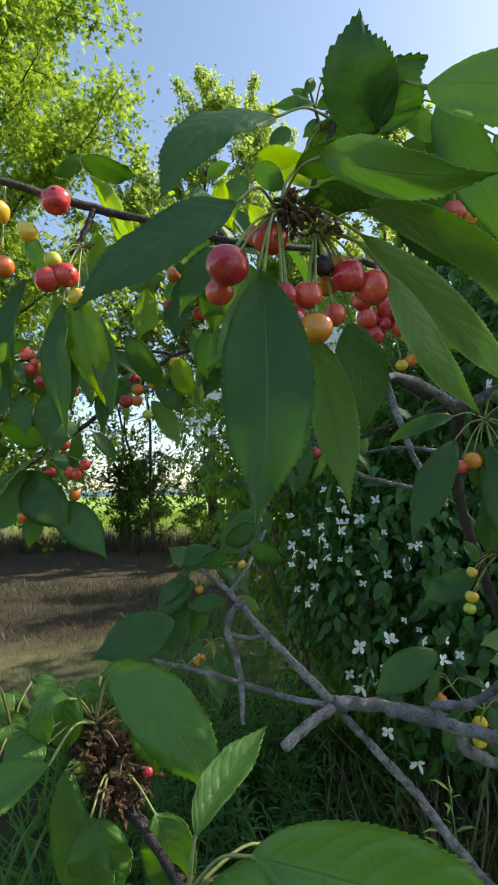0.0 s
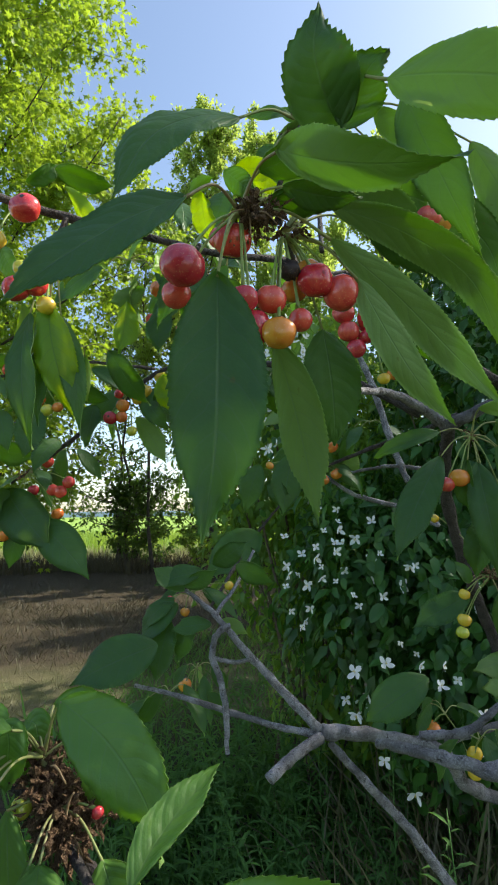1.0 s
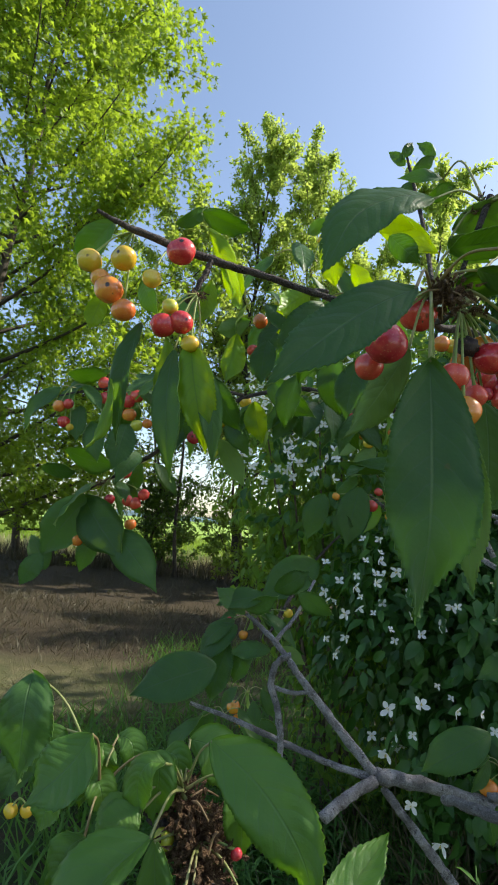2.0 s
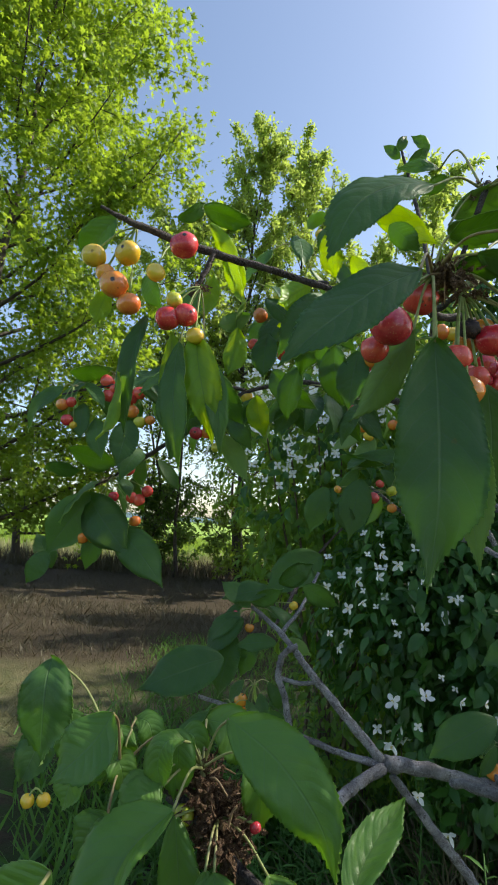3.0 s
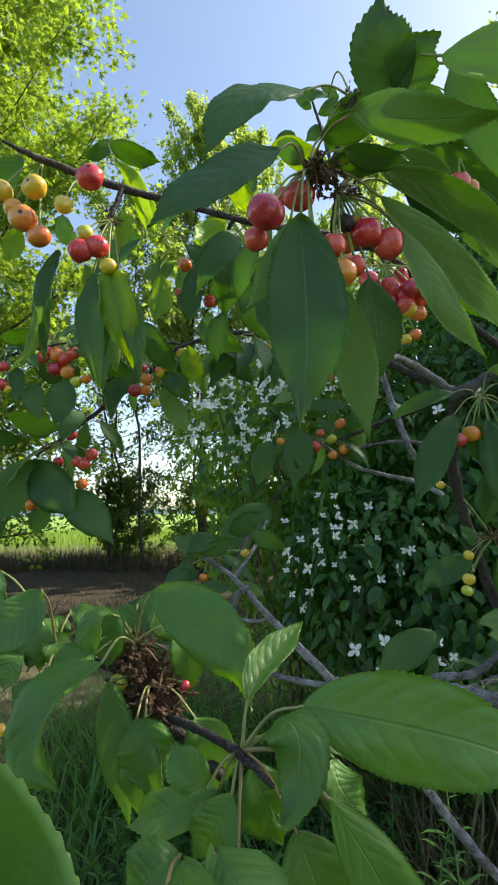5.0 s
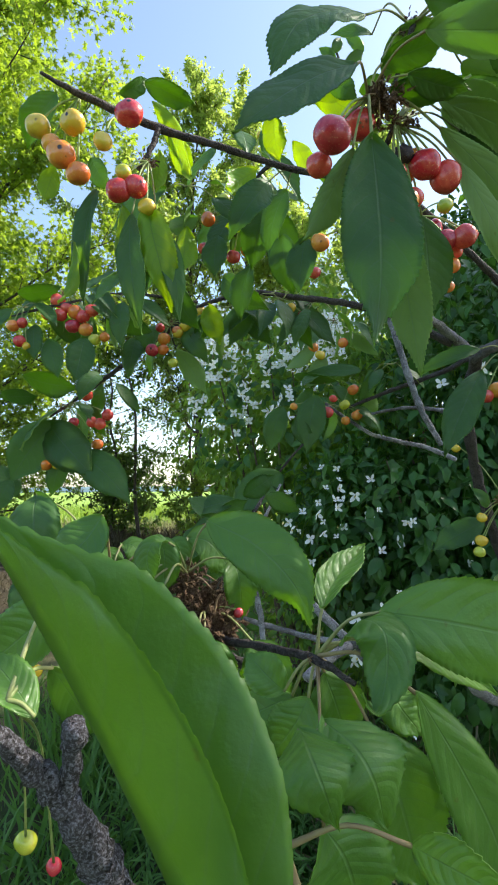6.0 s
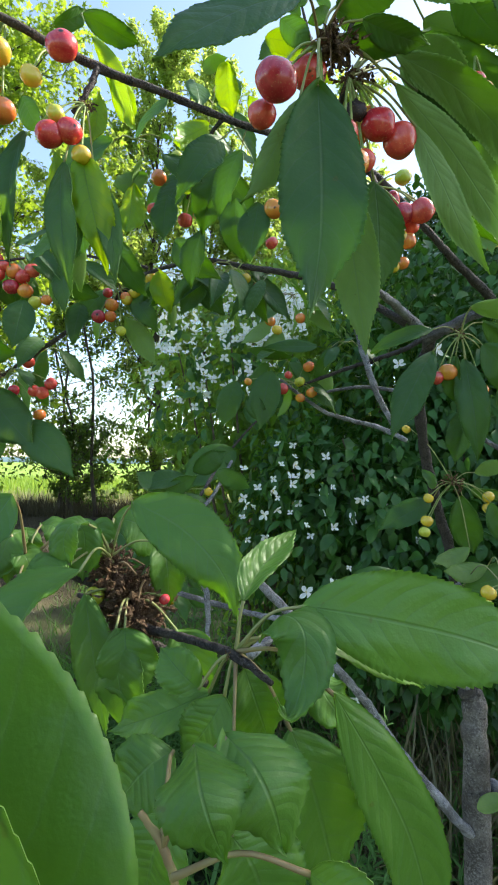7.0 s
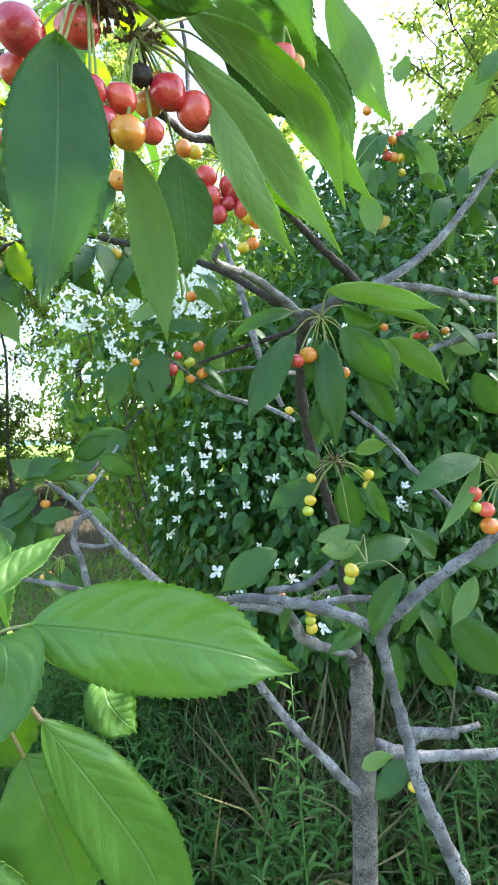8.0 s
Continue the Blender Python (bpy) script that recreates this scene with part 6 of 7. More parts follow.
leaf(cherry_tree, (0.2114, 0.4900, 1.5478), (0.2109, 0.4900, 1.4988), (-0.78, -0.62, 0.01), 0.0236, 0.07, 36, at=HUB_O, curl=12)
leaf(cherry_tree, (0.2740, 0.5200, 1.5562), (0.3132, 0.5200, 1.5215), (0.48, 0.69, 0.54), 0.0347, 0.07, 28, curl=25)
leaf(cherry_tree, (0.2360, 0.4850, 1.5805), (0.2714, 0.4900, 1.5642), (-0.28, -0.56, -0.78), 0.0235, 0.07, 36, at=HUB_O, curl=12)
leaf(cherry_tree, (0.2328, 0.5000, 1.5001), (0.2143, 0.5000, 1.4442), (-0.55, -0.81, 0.18), 0.0324, 0.07, 36, at=HUB_O, curl=12)
leaf(cherry_tree, (0.3728, 0.7500, 1.4065), (0.4358, 0.7600, 1.3957), (0.04, -0.84, -0.54), 0.0223, 0.07, 16, at=HUB_P, fine=False)
leaf(cherry_tree, (0.3652, 0.7600, 1.3992), (0.3881, 0.7700, 1.3026), (-0.52, -0.83, -0.21), 0.0496, 0.07, 26, at=HUB_P, fine=False, curl=20)
leaf(cherry_tree, (0.3166, 0.7600, 1.3900), (0.2383, 0.7700, 1.3446), (-0.36, -0.82, 0.45), 0.0399, 0.07, 16, at=HUB_P, fine=False)
leaf(cherry_tree, (0.3437, 0.7000, 1.3290), (0.2839, 0.6900, 1.3101), (0.07, 0.77, -0.63), 0.0314, 0.07, 34, at=HUB_P, fine=False, curl=10)
leaf(cherry_tree, (0.3804, 0.7100, 1.3917), (0.4061, 0.7000, 1.3259), (-0.68, -0.72, -0.16), 0.0318, 0.07, 34, at=HUB_P, fine=False, curl=10)
leaf(cherry_tree, (0.3566, 0.7100, 1.4334), (0.3983, 0.7000, 1.4411), (0.13, 0.89, 0.44), 0.0259, 0.07, 16, at=HUB_P, fine=False)
leaf(cherry_tree, (0.3009, 0.7200, 1.4095), (0.2882, 0.7200, 1.4342), (0.18, -0.98, 0.10), 0.0177, 0.07, 26, at=HUB_P, fine=False, curl=20)
leaf(cherry_tree, (0.3080, 0.6600, 1.2842), (0.4142, 0.6400, 1.3158), (-0.22, -0.97, 0.11), 0.0433, 0.07, 26, at=HUB_Q, fine=False, curl=20)
leaf(cherry_tree, (0.2401, 0.7200, 1.2950), (0.1664, 0.7200, 1.2528), (-0.31, -0.78, 0.55), 0.0537, 0.07, 26, fine=False, curl=20)
leaf(cherry_tree, (0.3213, 0.6200, 1.3211), (0.2604, 0.6200, 1.3106), (0.10, 0.80, -0.59), 0.0279, 0.07, 26, at=HUB_Q, fine=False, curl=20)
leaf(cherry_tree, (0.3669, 0.4600, 1.4327), (0.2807, 0.4500, 1.3968), (-0.14, -0.81, 0.56), 0.0284, 0.07, 16, at=HUB_R)
leaf(cherry_tree, (0.3701, 0.4600, 1.4287), (0.3170, 0.4500, 1.3610), (0.68, 0.42, -0.60), 0.0153, 0.07, 16, at=HUB_R)
leaf(cherry_tree, (0.3799, 0.4600, 1.4369), (0.3960, 0.4600, 1.4029), (0.65, 0.70, 0.31), 0.0194, 0.07, 16, at=HUB_R)
leaf(cherry_tree, (0.2865, 0.4650, 1.3224), (0.2573, 0.4750, 1.2570), (-0.67, -0.72, 0.19), 0.0278, 0.07, 34, at=HUB_Q, curl=10)
leaf(cherry_tree, (0.3779, 0.4800, 1.3092), (0.3437, 0.4700, 1.2639), (0.55, 0.63, -0.55), 0.0201, 0.07, 16)
leaf(cherry_tree, (0.3499, 0.5400, 1.2294), (0.3915, 0.5300, 1.1652), (-0.42, -0.90, -0.13), 0.0398, 0.07, 34, curl=10)
leaf(cherry_tree, (0.3652, 0.5000, 1.2633), (0.4263, 0.4900, 1.1946), (-0.37, -0.91, -0.20), 0.0472, 0.07, 16)
leaf(cherry_tree, (0.3103, 0.6000, 1.2151), (0.2730, 0.6000, 1.1984), (-0.26, -0.77, 0.58), 0.0283, 0.07, 34, fine=False, curl=10)
leaf(cherry_tree, (0.3331, 0.5600, 1.2141), (0.3324, 0.5600, 1.1489), (-0.77, -0.64, 0.01), 0.0313, 0.07, 26, fine=False, curl=20)
leaf(cherry_tree, (0.3590, 0.5200, 1.3191), (0.3250, 0.5200, 1.3578), (0.15, -0.98, 0.13), 0.0251, 0.07, 34, curl=10)
leaf(cherry_tree, (0.3865, 0.5000, 1.3156), (0.4293, 0.5000, 1.3373), (-0.08, -0.98, 0.17), 0.0333, 0.07, 16)
leaf(cherry_tree, (0.3968, 0.7800, 0.9246), (0.4471, 0.7800, 0.9347), (0.09, 0.88, -0.46), 0.0304, 0.07, 34, fine=False, curl=10)
leaf(cherry_tree, (0.4736, 0.6000, 1.5360), (0.5162, 0.6000, 1.4849), (-0.54, -0.71, -0.45), 0.0385, 0.07, 16, fine=False)
leaf(cherry_tree, (0.4825, 0.6000, 1.5657), (0.4322, 0.6000, 1.5712), (-0.01, 1.00, -0.07), 0.0202, 0.07, 16, fine=False)

# leaves above the grey branch
leaf(cherry_tree, (0.5267, 0.8800, 2.0144), (0.5610, 0.8700, 1.9610), (-0.71, -0.61, -0.34), 0.0323, 0.07, 14, fine=False)
leaf(cherry_tree, (0.5146, 0.8800, 1.9606), (0.5197, 0.8700, 1.8990), (-0.82, -0.57, 0.02), 0.0319, 0.07, 14, fine=False)
leaf(cherry_tree, (0.4803, 0.8800, 1.9667), (0.4410, 0.8700, 1.9057), (0.32, 0.88, -0.35), 0.0339, 0.07, 14, fine=False)
leaf(cherry_tree, (0.5545, 0.8500, 1.9904), (0.5816, 0.8400, 1.9069), (0.85, 0.49, 0.22), 0.0384, 0.07, 14, fine=False)
leaf(cherry_tree, (0.5596, 0.8500, 1.9297), (0.6048, 0.8400, 1.8992), (0.56, 0.50, 0.66), 0.0288, 0.07, 14, fine=False)
leaf(cherry_tree, (0.4744, 0.8800, 1.9453), (0.4798, 0.8700, 1.8896), (-0.80, -0.59, 0.03), 0.0299, 0.07, 14, fine=False)
leaf(cherry_tree, (0.5143, 0.8800, 1.9397), (0.4742, 0.8800, 1.9246), (-0.07, -0.98, 0.18), 0.0283, 0.07, 14, fine=False)
leaf(cherry_tree, (0.4167, 0.8000, 1.8549), (0.4362, 0.7900, 1.7829), (0.80, 0.59, 0.13), 0.0397, 0.07, 14, fine=False)
leaf(cherry_tree, (0.5026, 0.8000, 2.0979), (0.4862, 0.8000, 2.0571), (0.53, 0.82, -0.21), 0.0309, 0.07, 14, fine=False)
leaf(cherry_tree, (0.4544, 0.5500, 1.8928), (0.4071, 0.5500, 1.8055), (0.40, 0.89, -0.22), 0.0293, 0.07, 14, fine=False)
leaf(cherry_tree, (0.4346, 0.5000, 1.8047), (0.3910, 0.5000, 1.7259), (0.52, 0.81, -0.29), 0.0324, 0.07, 14, fine=False)
leaf(cherry_tree, (0.4317, 0.5000, 1.8718), (0.3992, 0.5000, 1.8298), (-0.24, -0.95, 0.18), 0.0212, 0.07, 14, fine=False)
leaf(cherry_tree, (0.4875, 0.7000, 1.9461), (0.4491, 0.7000, 1.8988), (0.43, 0.83, -0.35), 0.0257, 0.07, 14, fine=False)
leaf(cherry_tree, (0.5364, 0.7000, 1.9791), (0.5970, 0.7000, 2.0062), (-0.27, 0.74, 0.62), 0.0316, 0.07, 14, fine=False)
leaf(cherry_tree, (0.4679, 0.8000, 1.8227), (0.4313, 0.8000, 1.7939), (-0.20, -0.95, 0.25), 0.0236, 0.08, 20, fine=False, yellowed=True)

# leaves behind the nearest cluster, seen against the sky
leaf(cherry_tree, (0.0783, 0.6200, 2.0029), (0.0895, 0.6200, 2.0218), (0.40, -0.89, -0.24), 0.0160, 0.07, 14, fine=False)
leaf(cherry_tree, (0.0919, 0.6200, 1.9837), (0.1208, 0.6200, 2.0059), (0.46, -0.66, -0.60), 0.0182, 0.07, 14, fine=False)
leaf(cherry_tree, (0.0836, 0.6200, 1.9914), (0.0643, 0.6200, 2.0071), (-0.17, -0.96, -0.21), 0.0140, 0.07, 14, fine=False)
leaf(cherry_tree, (0.0983, 0.6200, 1.9646), (0.0767, 0.6200, 1.9463), (0.07, -0.99, -0.08), 0.0279, 0.07, 14, fine=False)
leaf(cherry_tree, (0.1079, 0.6000, 1.9308), (0.1357, 0.6000, 1.9483), (0.40, -0.67, -0.63), 0.0297, 0.07, 14, fine=False)
leaf(cherry_tree, (0.0574, 0.6000, 1.9391), (0.0332, 0.6000, 1.9179), (0.08, -0.99, -0.09), 0.0337, 0.07, 14, fine=False)
leaf(cherry_tree, (-0.0010, 0.5500, 1.8500), (-0.0139, 0.5500, 1.8115), (-0.13, -0.99, 0.04), 0.0271, 0.07, 14, fine=False)
leaf(cherry_tree, (0.1208, 0.6200, 2.0059), (0.1001, 0.6200, 2.0216), (-0.19, -0.95, -0.25), 0.0154, 0.07, 14, fine=False)
branch(cherry_tree, [(0.084, 0.630, 2.023, 0.0013), (0.092, 0.620, 1.976, 0.0020), (0.100, 0.580, 1.874, 0.0024), (0.091, 0.500, 1.751, 0.0024)], BARK_DARK)

# leaf rosettes of the further spurs
rosette(cherry_tree, HUB_D, 6, 0.065, 100)
rosette(cherry_tree, HUB_E, 6, 0.070, 101)
rosette(cherry_tree, HUB_I, 5, 0.070, 102)
rosette(cherry_tree, HUB_J, 5, 0.065, 103)
rosette(cherry_tree, HUB_K, 5, 0.075, 104)
rosette(cherry_tree, HUB_L, 4, 0.070, 105)
rosette(cherry_tree, HUB_M, 4, 0.070, 106)
rosette(cherry_tree, HUB_N, 6, 0.070, 107)
rosette(cherry_tree, HUB_S, 7, 0.075, 108)
rosette(cherry_tree, HUB_U, 5, 0.070, 109)
rosette(cherry_tree, HUB_V, 4, 0.060, 110)
rosette(cherry_tree, HUB_W, 6, 0.060, 111)
rosette(cherry_tree, HUB_X, 3, 0.060, 112)
rosette(cherry_tree, HUB_T, 4, 0.065, 113)
TWIG_A = (-0.1002, 0.5200, 1.7560)
rosette(cherry_tree, TWIG_A, 4, 0.068, 200)
TWIG_B = (-0.0408, 0.5000, 1.7926)
rosette(cherry_tree, TWIG_B, 4, 0.068, 201)
TWIG_C = (-0.1520, 0.5500, 1.6770)
rosette(cherry_tree, TWIG_C, 4, 0.068, 202)
TWIG_D = (-0.0019, 0.6600, 1.6950)
rosette(cherry_tree, TWIG_D, 4, 0.068, 203)
TWIG_E = (0.0559, 0.6500, 1.6798)
rosette(cherry_tree, TWIG_E, 3, 0.068, 204)
TWIG_F = (-0.0617, 0.6800, 1.6832)
rosette(cherry_tree, TWIG_F, 4, 0.068, 205)
TWIG_G = (-0.2109, 0.6700, 1.6950)
rosette(cherry_tree, TWIG_G, 4, 0.068, 206)
TWIG_H = (0.0042, 0.4500, 1.7295)
rosette(cherry_tree, TWIG_H, 3, 0.068, 207)
TWIG_I = (-0.2472, 0.7600, 1.5965)
rosette(cherry_tree, TWIG_I, 3, 0.068, 208)
TWIG_J = (0.3609, 0.6000, 1.6493)
rosette(cherry_tree, TWIG_J, 3, 0.068, 209)
TWIG_K = (0.4830, 0.6200, 1.7735)
rosette(cherry_tree, TWIG_K, 4, 0.068, 210)
TWIG_L = (0.4556, 0.6200, 1.6432)
rosette(cherry_tree, TWIG_L, 3, 0.068, 211)
TWIG_M = (0.5075, 0.6200, 1.5930)
rosette(cherry_tree, TWIG_M, 3, 0.068, 212)
TWIG_N = (0.1093, 0.9000, 1.6251)
rosette(cherry_tree, TWIG_N, 3, 0.068, 213)
TWIG_O = (0.2158, 0.8500, 1.6473)
rosette(cherry_tree, TWIG_O, 3, 0.068, 214)
TWIG_P = (-0.0925, 0.7600, 1.2695)
rosette(cherry_tree, TWIG_P, 3, 0.068, 215)
TWIG_Q = (0.5111, 0.6000, 1.8117)
rosette(cherry_tree, TWIG_Q, 4, 0.068, 216)
TWIG_R = (0.3521, 0.5000, 1.3091)
rosette(cherry_tree, TWIG_R, 2, 0.068, 217)
TWIG_S = (0.3105, 0.5200, 1.2709)
rosette(cherry_tree, TWIG_S, 2, 0.068, 218)

# an unseen leafy twig higher up, added between the cluster and the sun to shade it
branch(cherry_tree, [(0.537, 0.620, 1.841, 0.0039), (0.455, 0.480, 1.925, 0.0032), (0.360, 0.345, 1.955, 0.0024), (0.300, 0.280, 1.950, 0.0014)], BARK_DARK)
for k, place in enumerate(((0.295, 0.324, 1.935), (0.335, 0.334, 1.955), (0.355, 0.314, 1.905), (0.315, 0.334, 1.895))):
    rosette(cherry_tree, place, 4, 0.070, 230 + k)

# leaves of the spurs in front
SPUR_A = (-0.0790, 0.2930, 1.3934)
SPUR_B = (-0.0220, 0.2080, 1.3750)
SPUR_C = (-0.1131, 0.1500, 1.3834)
SPUR_D = (-0.0411, 0.1400, 1.3519)
KNOT_A = (-0.0695, 0.2900, 1.3729)
SPUR_E = (-0.0435, 0.1450, 1.3550)
SPUR_F = (-0.1191, 0.2900, 1.3912)
branch(cherry_tree, [(-0.119, 0.290, 1.390, 0.0014), (-0.098, 0.290, 1.385, 0.0017), (-0.078, 0.290, 1.375, 0.0021)], BARK_DARK)
branch(cherry_tree, [(-0.074, 0.292, 1.377, 0.0019), (-0.079, 0.293, 1.393, 0.0014)], STALK, name="shoot", sides=8, label="green young shoot")
branch(cherry_tree, [(-0.036, 0.142, 1.332, 0.0012), (-0.0395, 0.143, 1.345, 0.0010), (-0.0435, 0.145, 1.355, 0.0010), (-0.049, 0.148, 1.361, 0.0008)], STALK_RED, name="shoot", sides=8, label="reddish-green young shoot")
spur_knot(cherry_tree, KNOT_A, 0.0235, 1150, 21)
cherry(cherry_tree, (-0.0850, 0.2850, 1.3759), 0.0048, "green", KNOT_A)
cherry(cherry_tree, (-0.0512, 0.2850, 1.3736), 0.0026, "deep", KNOT_A)
spur_knot(cherry_tree, SPUR_B, 0.0040, 24, 22)
# the long leaves of the spur in front
leaf(cherry_tree, (-0.0671, 0.2792, 1.4223), (-0.0175, 0.2515, 1.3721), (-0.30, -0.82, 0.50), 0.0300, 0.06, (14, 8), at=SPUR_A, fresh=True, via=((-0.0427, 0.2655, 1.4107), (-0.0244, 0.2558, 1.3921)))
leaf(cherry_tree, (-0.0198, 0.2085, 1.3921), (0.0056, 0.2390, 1.4133), (-0.30, -0.86, 0.40), 0.0175, 0.06, 40, at=SPUR_B, via=((-0.0116, 0.2220, 1.4008),), fresh=True)
leaf(cherry_tree, (-0.0012, 0.1960, 1.3938), (0.0830, 0.1870, 1.3733), (-0.05, -0.93, 0.36), 0.0330, 0.06, (8, 12), at=SPUR_B, via=((0.0245, 0.1900, 1.3906), (0.0550, 0.1870, 1.3838),), fresh=True)
leaf(cherry_tree, (0.0026, 0.2030, 1.3803), (0.0559, 0.2260, 1.3519), (0.10, -0.70, 0.70), 0.0165, 0.06, 22, at=SPUR_B, via=((0.0146, 0.2060, 1.3770), (0.0348, 0.2150, 1.3671),), fresh=True)
leaf(cherry_tree, (-0.0136, 0.2050, 1.3808), (-0.0140, 0.1720, 1.3748), (-0.10, -0.30, 0.95), 0.0190, 0.06, -8, at=SPUR_B, via=((-0.0087, 0.1900, 1.3925), (-0.0039, 0.1800, 1.3906), (-0.0048, 0.1760, 1.3784), (-0.0101, 0.1700, 1.3701),), fresh=True)
leaf(cherry_tree, (0.0051, 0.1780, 1.3727), (0.0466, 0.1960, 1.2761), (0.05, -0.90, 0.42), 0.0235, 0.06, (16, 6), at=SPUR_B, reddish=True, fresh=True, via=((0.0207, 0.1820, 1.3463), (0.0346, 0.1880, 1.3176),))
leaf(cherry_tree, (-0.0122, 0.1350, 1.3545), (0.0070, 0.1200, 1.3521), (-0.56, -0.77, 0.30), 0.0124, 0.10, 18, at=SPUR_D, reddish=True, fresh=True)
# the pair of young rounded leaves and those under them
leaf(cherry_tree, (-0.0366, 0.1460, 1.3766), (-0.0305, 0.1300, 1.3621), (-0.15, -0.66, 0.72), 0.0190, 0.06, -12, at=SPUR_E, reddish=True, via=((-0.0359, 0.1310, 1.3771), (-0.0337, 0.1260, 1.3721),), fresh=True)
leaf(cherry_tree, (-0.0292, 0.1500, 1.3761), (-0.0169, 0.1400, 1.3562), (-0.05, -0.70, 0.70), 0.0225, 0.06, -10, at=SPUR_E, reddish=True, via=((-0.0236, 0.1400, 1.3743), (-0.0199, 0.1360, 1.3680),), fresh=True)
leaf(cherry_tree, (-0.0426, 0.1900, 1.3514), (-0.0600, 0.1900, 1.3362), (-0.20, -0.70, 0.68), 0.0240, 0.06, 10, at=SPUR_E, reddish=True, via=((-0.0509, 0.1860, 1.3487),), fresh=True)
leaf(cherry_tree, (-0.0431, 0.1750, 1.3425), (-0.0498, 0.1760, 1.3192), (-0.30, -0.80, 0.50), 0.0230, 0.06, 12, at=SPUR_E, reddish=True, via=((-0.0467, 0.1720, 1.3357),), fresh=True)
leaf(cherry_tree, (-0.0714, 0.2620, 1.3673), (-0.0630, 0.2560, 1.3208), (-0.35, -0.85, 0.40), 0.0215, 0.06, 10, at=KNOT_A, via=((-0.0686, 0.2540, 1.3486),), fresh=True)
leaf(cherry_tree, (-0.0307, 0.2140, 1.3585), (-0.0684, 0.2280, 1.3391), (0.10, -0.75, 0.65), 0.0175, 0.06, 12, at=SPUR_B, via=((-0.0469, 0.2180, 1.3501),), fresh=True)
leaf(cherry_tree, (-0.0349, 0.2060, 1.3629), (-0.0489, 0.2130, 1.3754), (-0.40, -0.70, 0.60), 0.0165, 0.06, 30, at=SPUR_B, via=((-0.0416, 0.2070, 1.3689),), fresh=True)
leaf(cherry_tree, (-0.0260, 0.2040, 1.3616), (-0.0403, 0.2070, 1.3392), (-0.15, -0.85, 0.50), 0.0190, 0.06, 12, at=SPUR_B, via=((-0.0310, 0.2030, 1.3532),), fresh=True)
leaf(cherry_tree, (-0.0185, 0.2140, 1.3670), (-0.0074, 0.2220, 1.3349), (0.10, -0.90, 0.40), 0.0230, 0.06, 10, at=SPUR_B, reddish=True, via=((-0.0142, 0.2140, 1.3551),), fresh=True)
leaf(cherry_tree, (-0.0037, 0.2000, 1.3513), (0.0150, 0.2060, 1.2918), (0.05, -0.88, 0.47), 0.0350, 0.06, 10, at=SPUR_B, reddish=True, via=((0.0038, 0.1980, 1.3320),), fresh=True)
leaf(cherry_tree, (-0.0247, 0.1850, 1.3282), (-0.0114, 0.1900, 1.2964), (0.00, -0.85, 0.50), 0.0320, 0.06, 10, at=SPUR_B, reddish=True, via=((-0.0176, 0.1850, 1.3177),), fresh=True)
leaf(cherry_tree, (0.0197, 0.2600, 1.3485), (0.0327, 0.2500, 1.3250), (0.10, -0.90, 0.40), 0.0200, 0.06, 10, at=SPUR_B, via=((0.0211, 0.2500, 1.3401),), fresh=True)
# the nearest leaf, folded along its midrib; the fresh colour lightens it as if lit
leaf(cherry_tree, (-0.0536, 0.0942, 1.3537), (-0.0965, 0.1021, 1.4265), (0.18, -0.96, 0.21), 0.0740, -0.03, (22, 121), fresh=True)
# drooping leaves on long stalks round the spur
leaf(cherry_tree, (-0.0854, 0.2506, 1.3951), (-0.0926, 0.2194, 1.3566), (-0.15, -0.80, 0.58), 0.0380, 0.06, (8, 62), at=SPUR_A, fresh=True, via=((-0.0999, 0.2357, 1.3846), (-0.1024, 0.2248, 1.3681)))
leaf(cherry_tree, (-0.0884, 0.2780, 1.3790), (-0.0751, 0.2660, 1.3178), (-0.20, -0.90, 0.30), 0.0200, 0.06, 14, at=KNOT_A, via=((-0.0824, 0.2700, 1.3527),), fresh=True)
leaf(cherry_tree, (-0.0868, 0.2760, 1.4118), (-0.0937, 0.2700, 1.3909), (-0.30, -0.50, 0.80), 0.0170, 0.06, 14, at=SPUR_A, via=((-0.0937, 0.2720, 1.4123), (-0.0970, 0.2700, 1.4043),), fresh=True)
leaf(cherry_tree, (-0.0973, 0.2720, 1.3975), (-0.1079, 0.2620, 1.3789), (-0.30, -0.70, 0.65), 0.0220, 0.06, 12, at=SPUR_A, via=((-0.1031, 0.2660, 1.3923),), fresh=True)
leaf(cherry_tree, (-0.1174, 0.3000, 1.4056), (-0.1212, 0.2960, 1.3886), (0.10, -0.70, 0.70), 0.0170, 0.06, 14, at=SPUR_F, via=((-0.1205, 0.2960, 1.4010),), fresh=True)
leaf(cherry_tree, (-0.1301, 0.3000, 1.4042), (-0.1298, 0.2980, 1.3817), (0.20, -0.70, 0.70), 0.0160, 0.06, 14, at=SPUR_F, via=((-0.1313, 0.2960, 1.3977),), fresh=True)
leaf(cherry_tree, (-0.1244, 0.2900, 1.3972), (-0.1138, 0.2850, 1.3804), (0.20, -0.70, 0.70), 0.0150, 0.06, 20, at=SPUR_F, via=((-0.1174, 0.2850, 1.3939),), fresh=True)
leaf(cherry_tree, (-0.0803, 0.3060, 1.4113), (-0.0534, 0.3120, 1.3885), (0.10, -0.85, 0.50), 0.0240, 0.06, 10, at=SPUR_A, via=((-0.0669, 0.3060, 1.4077),), fresh=True)
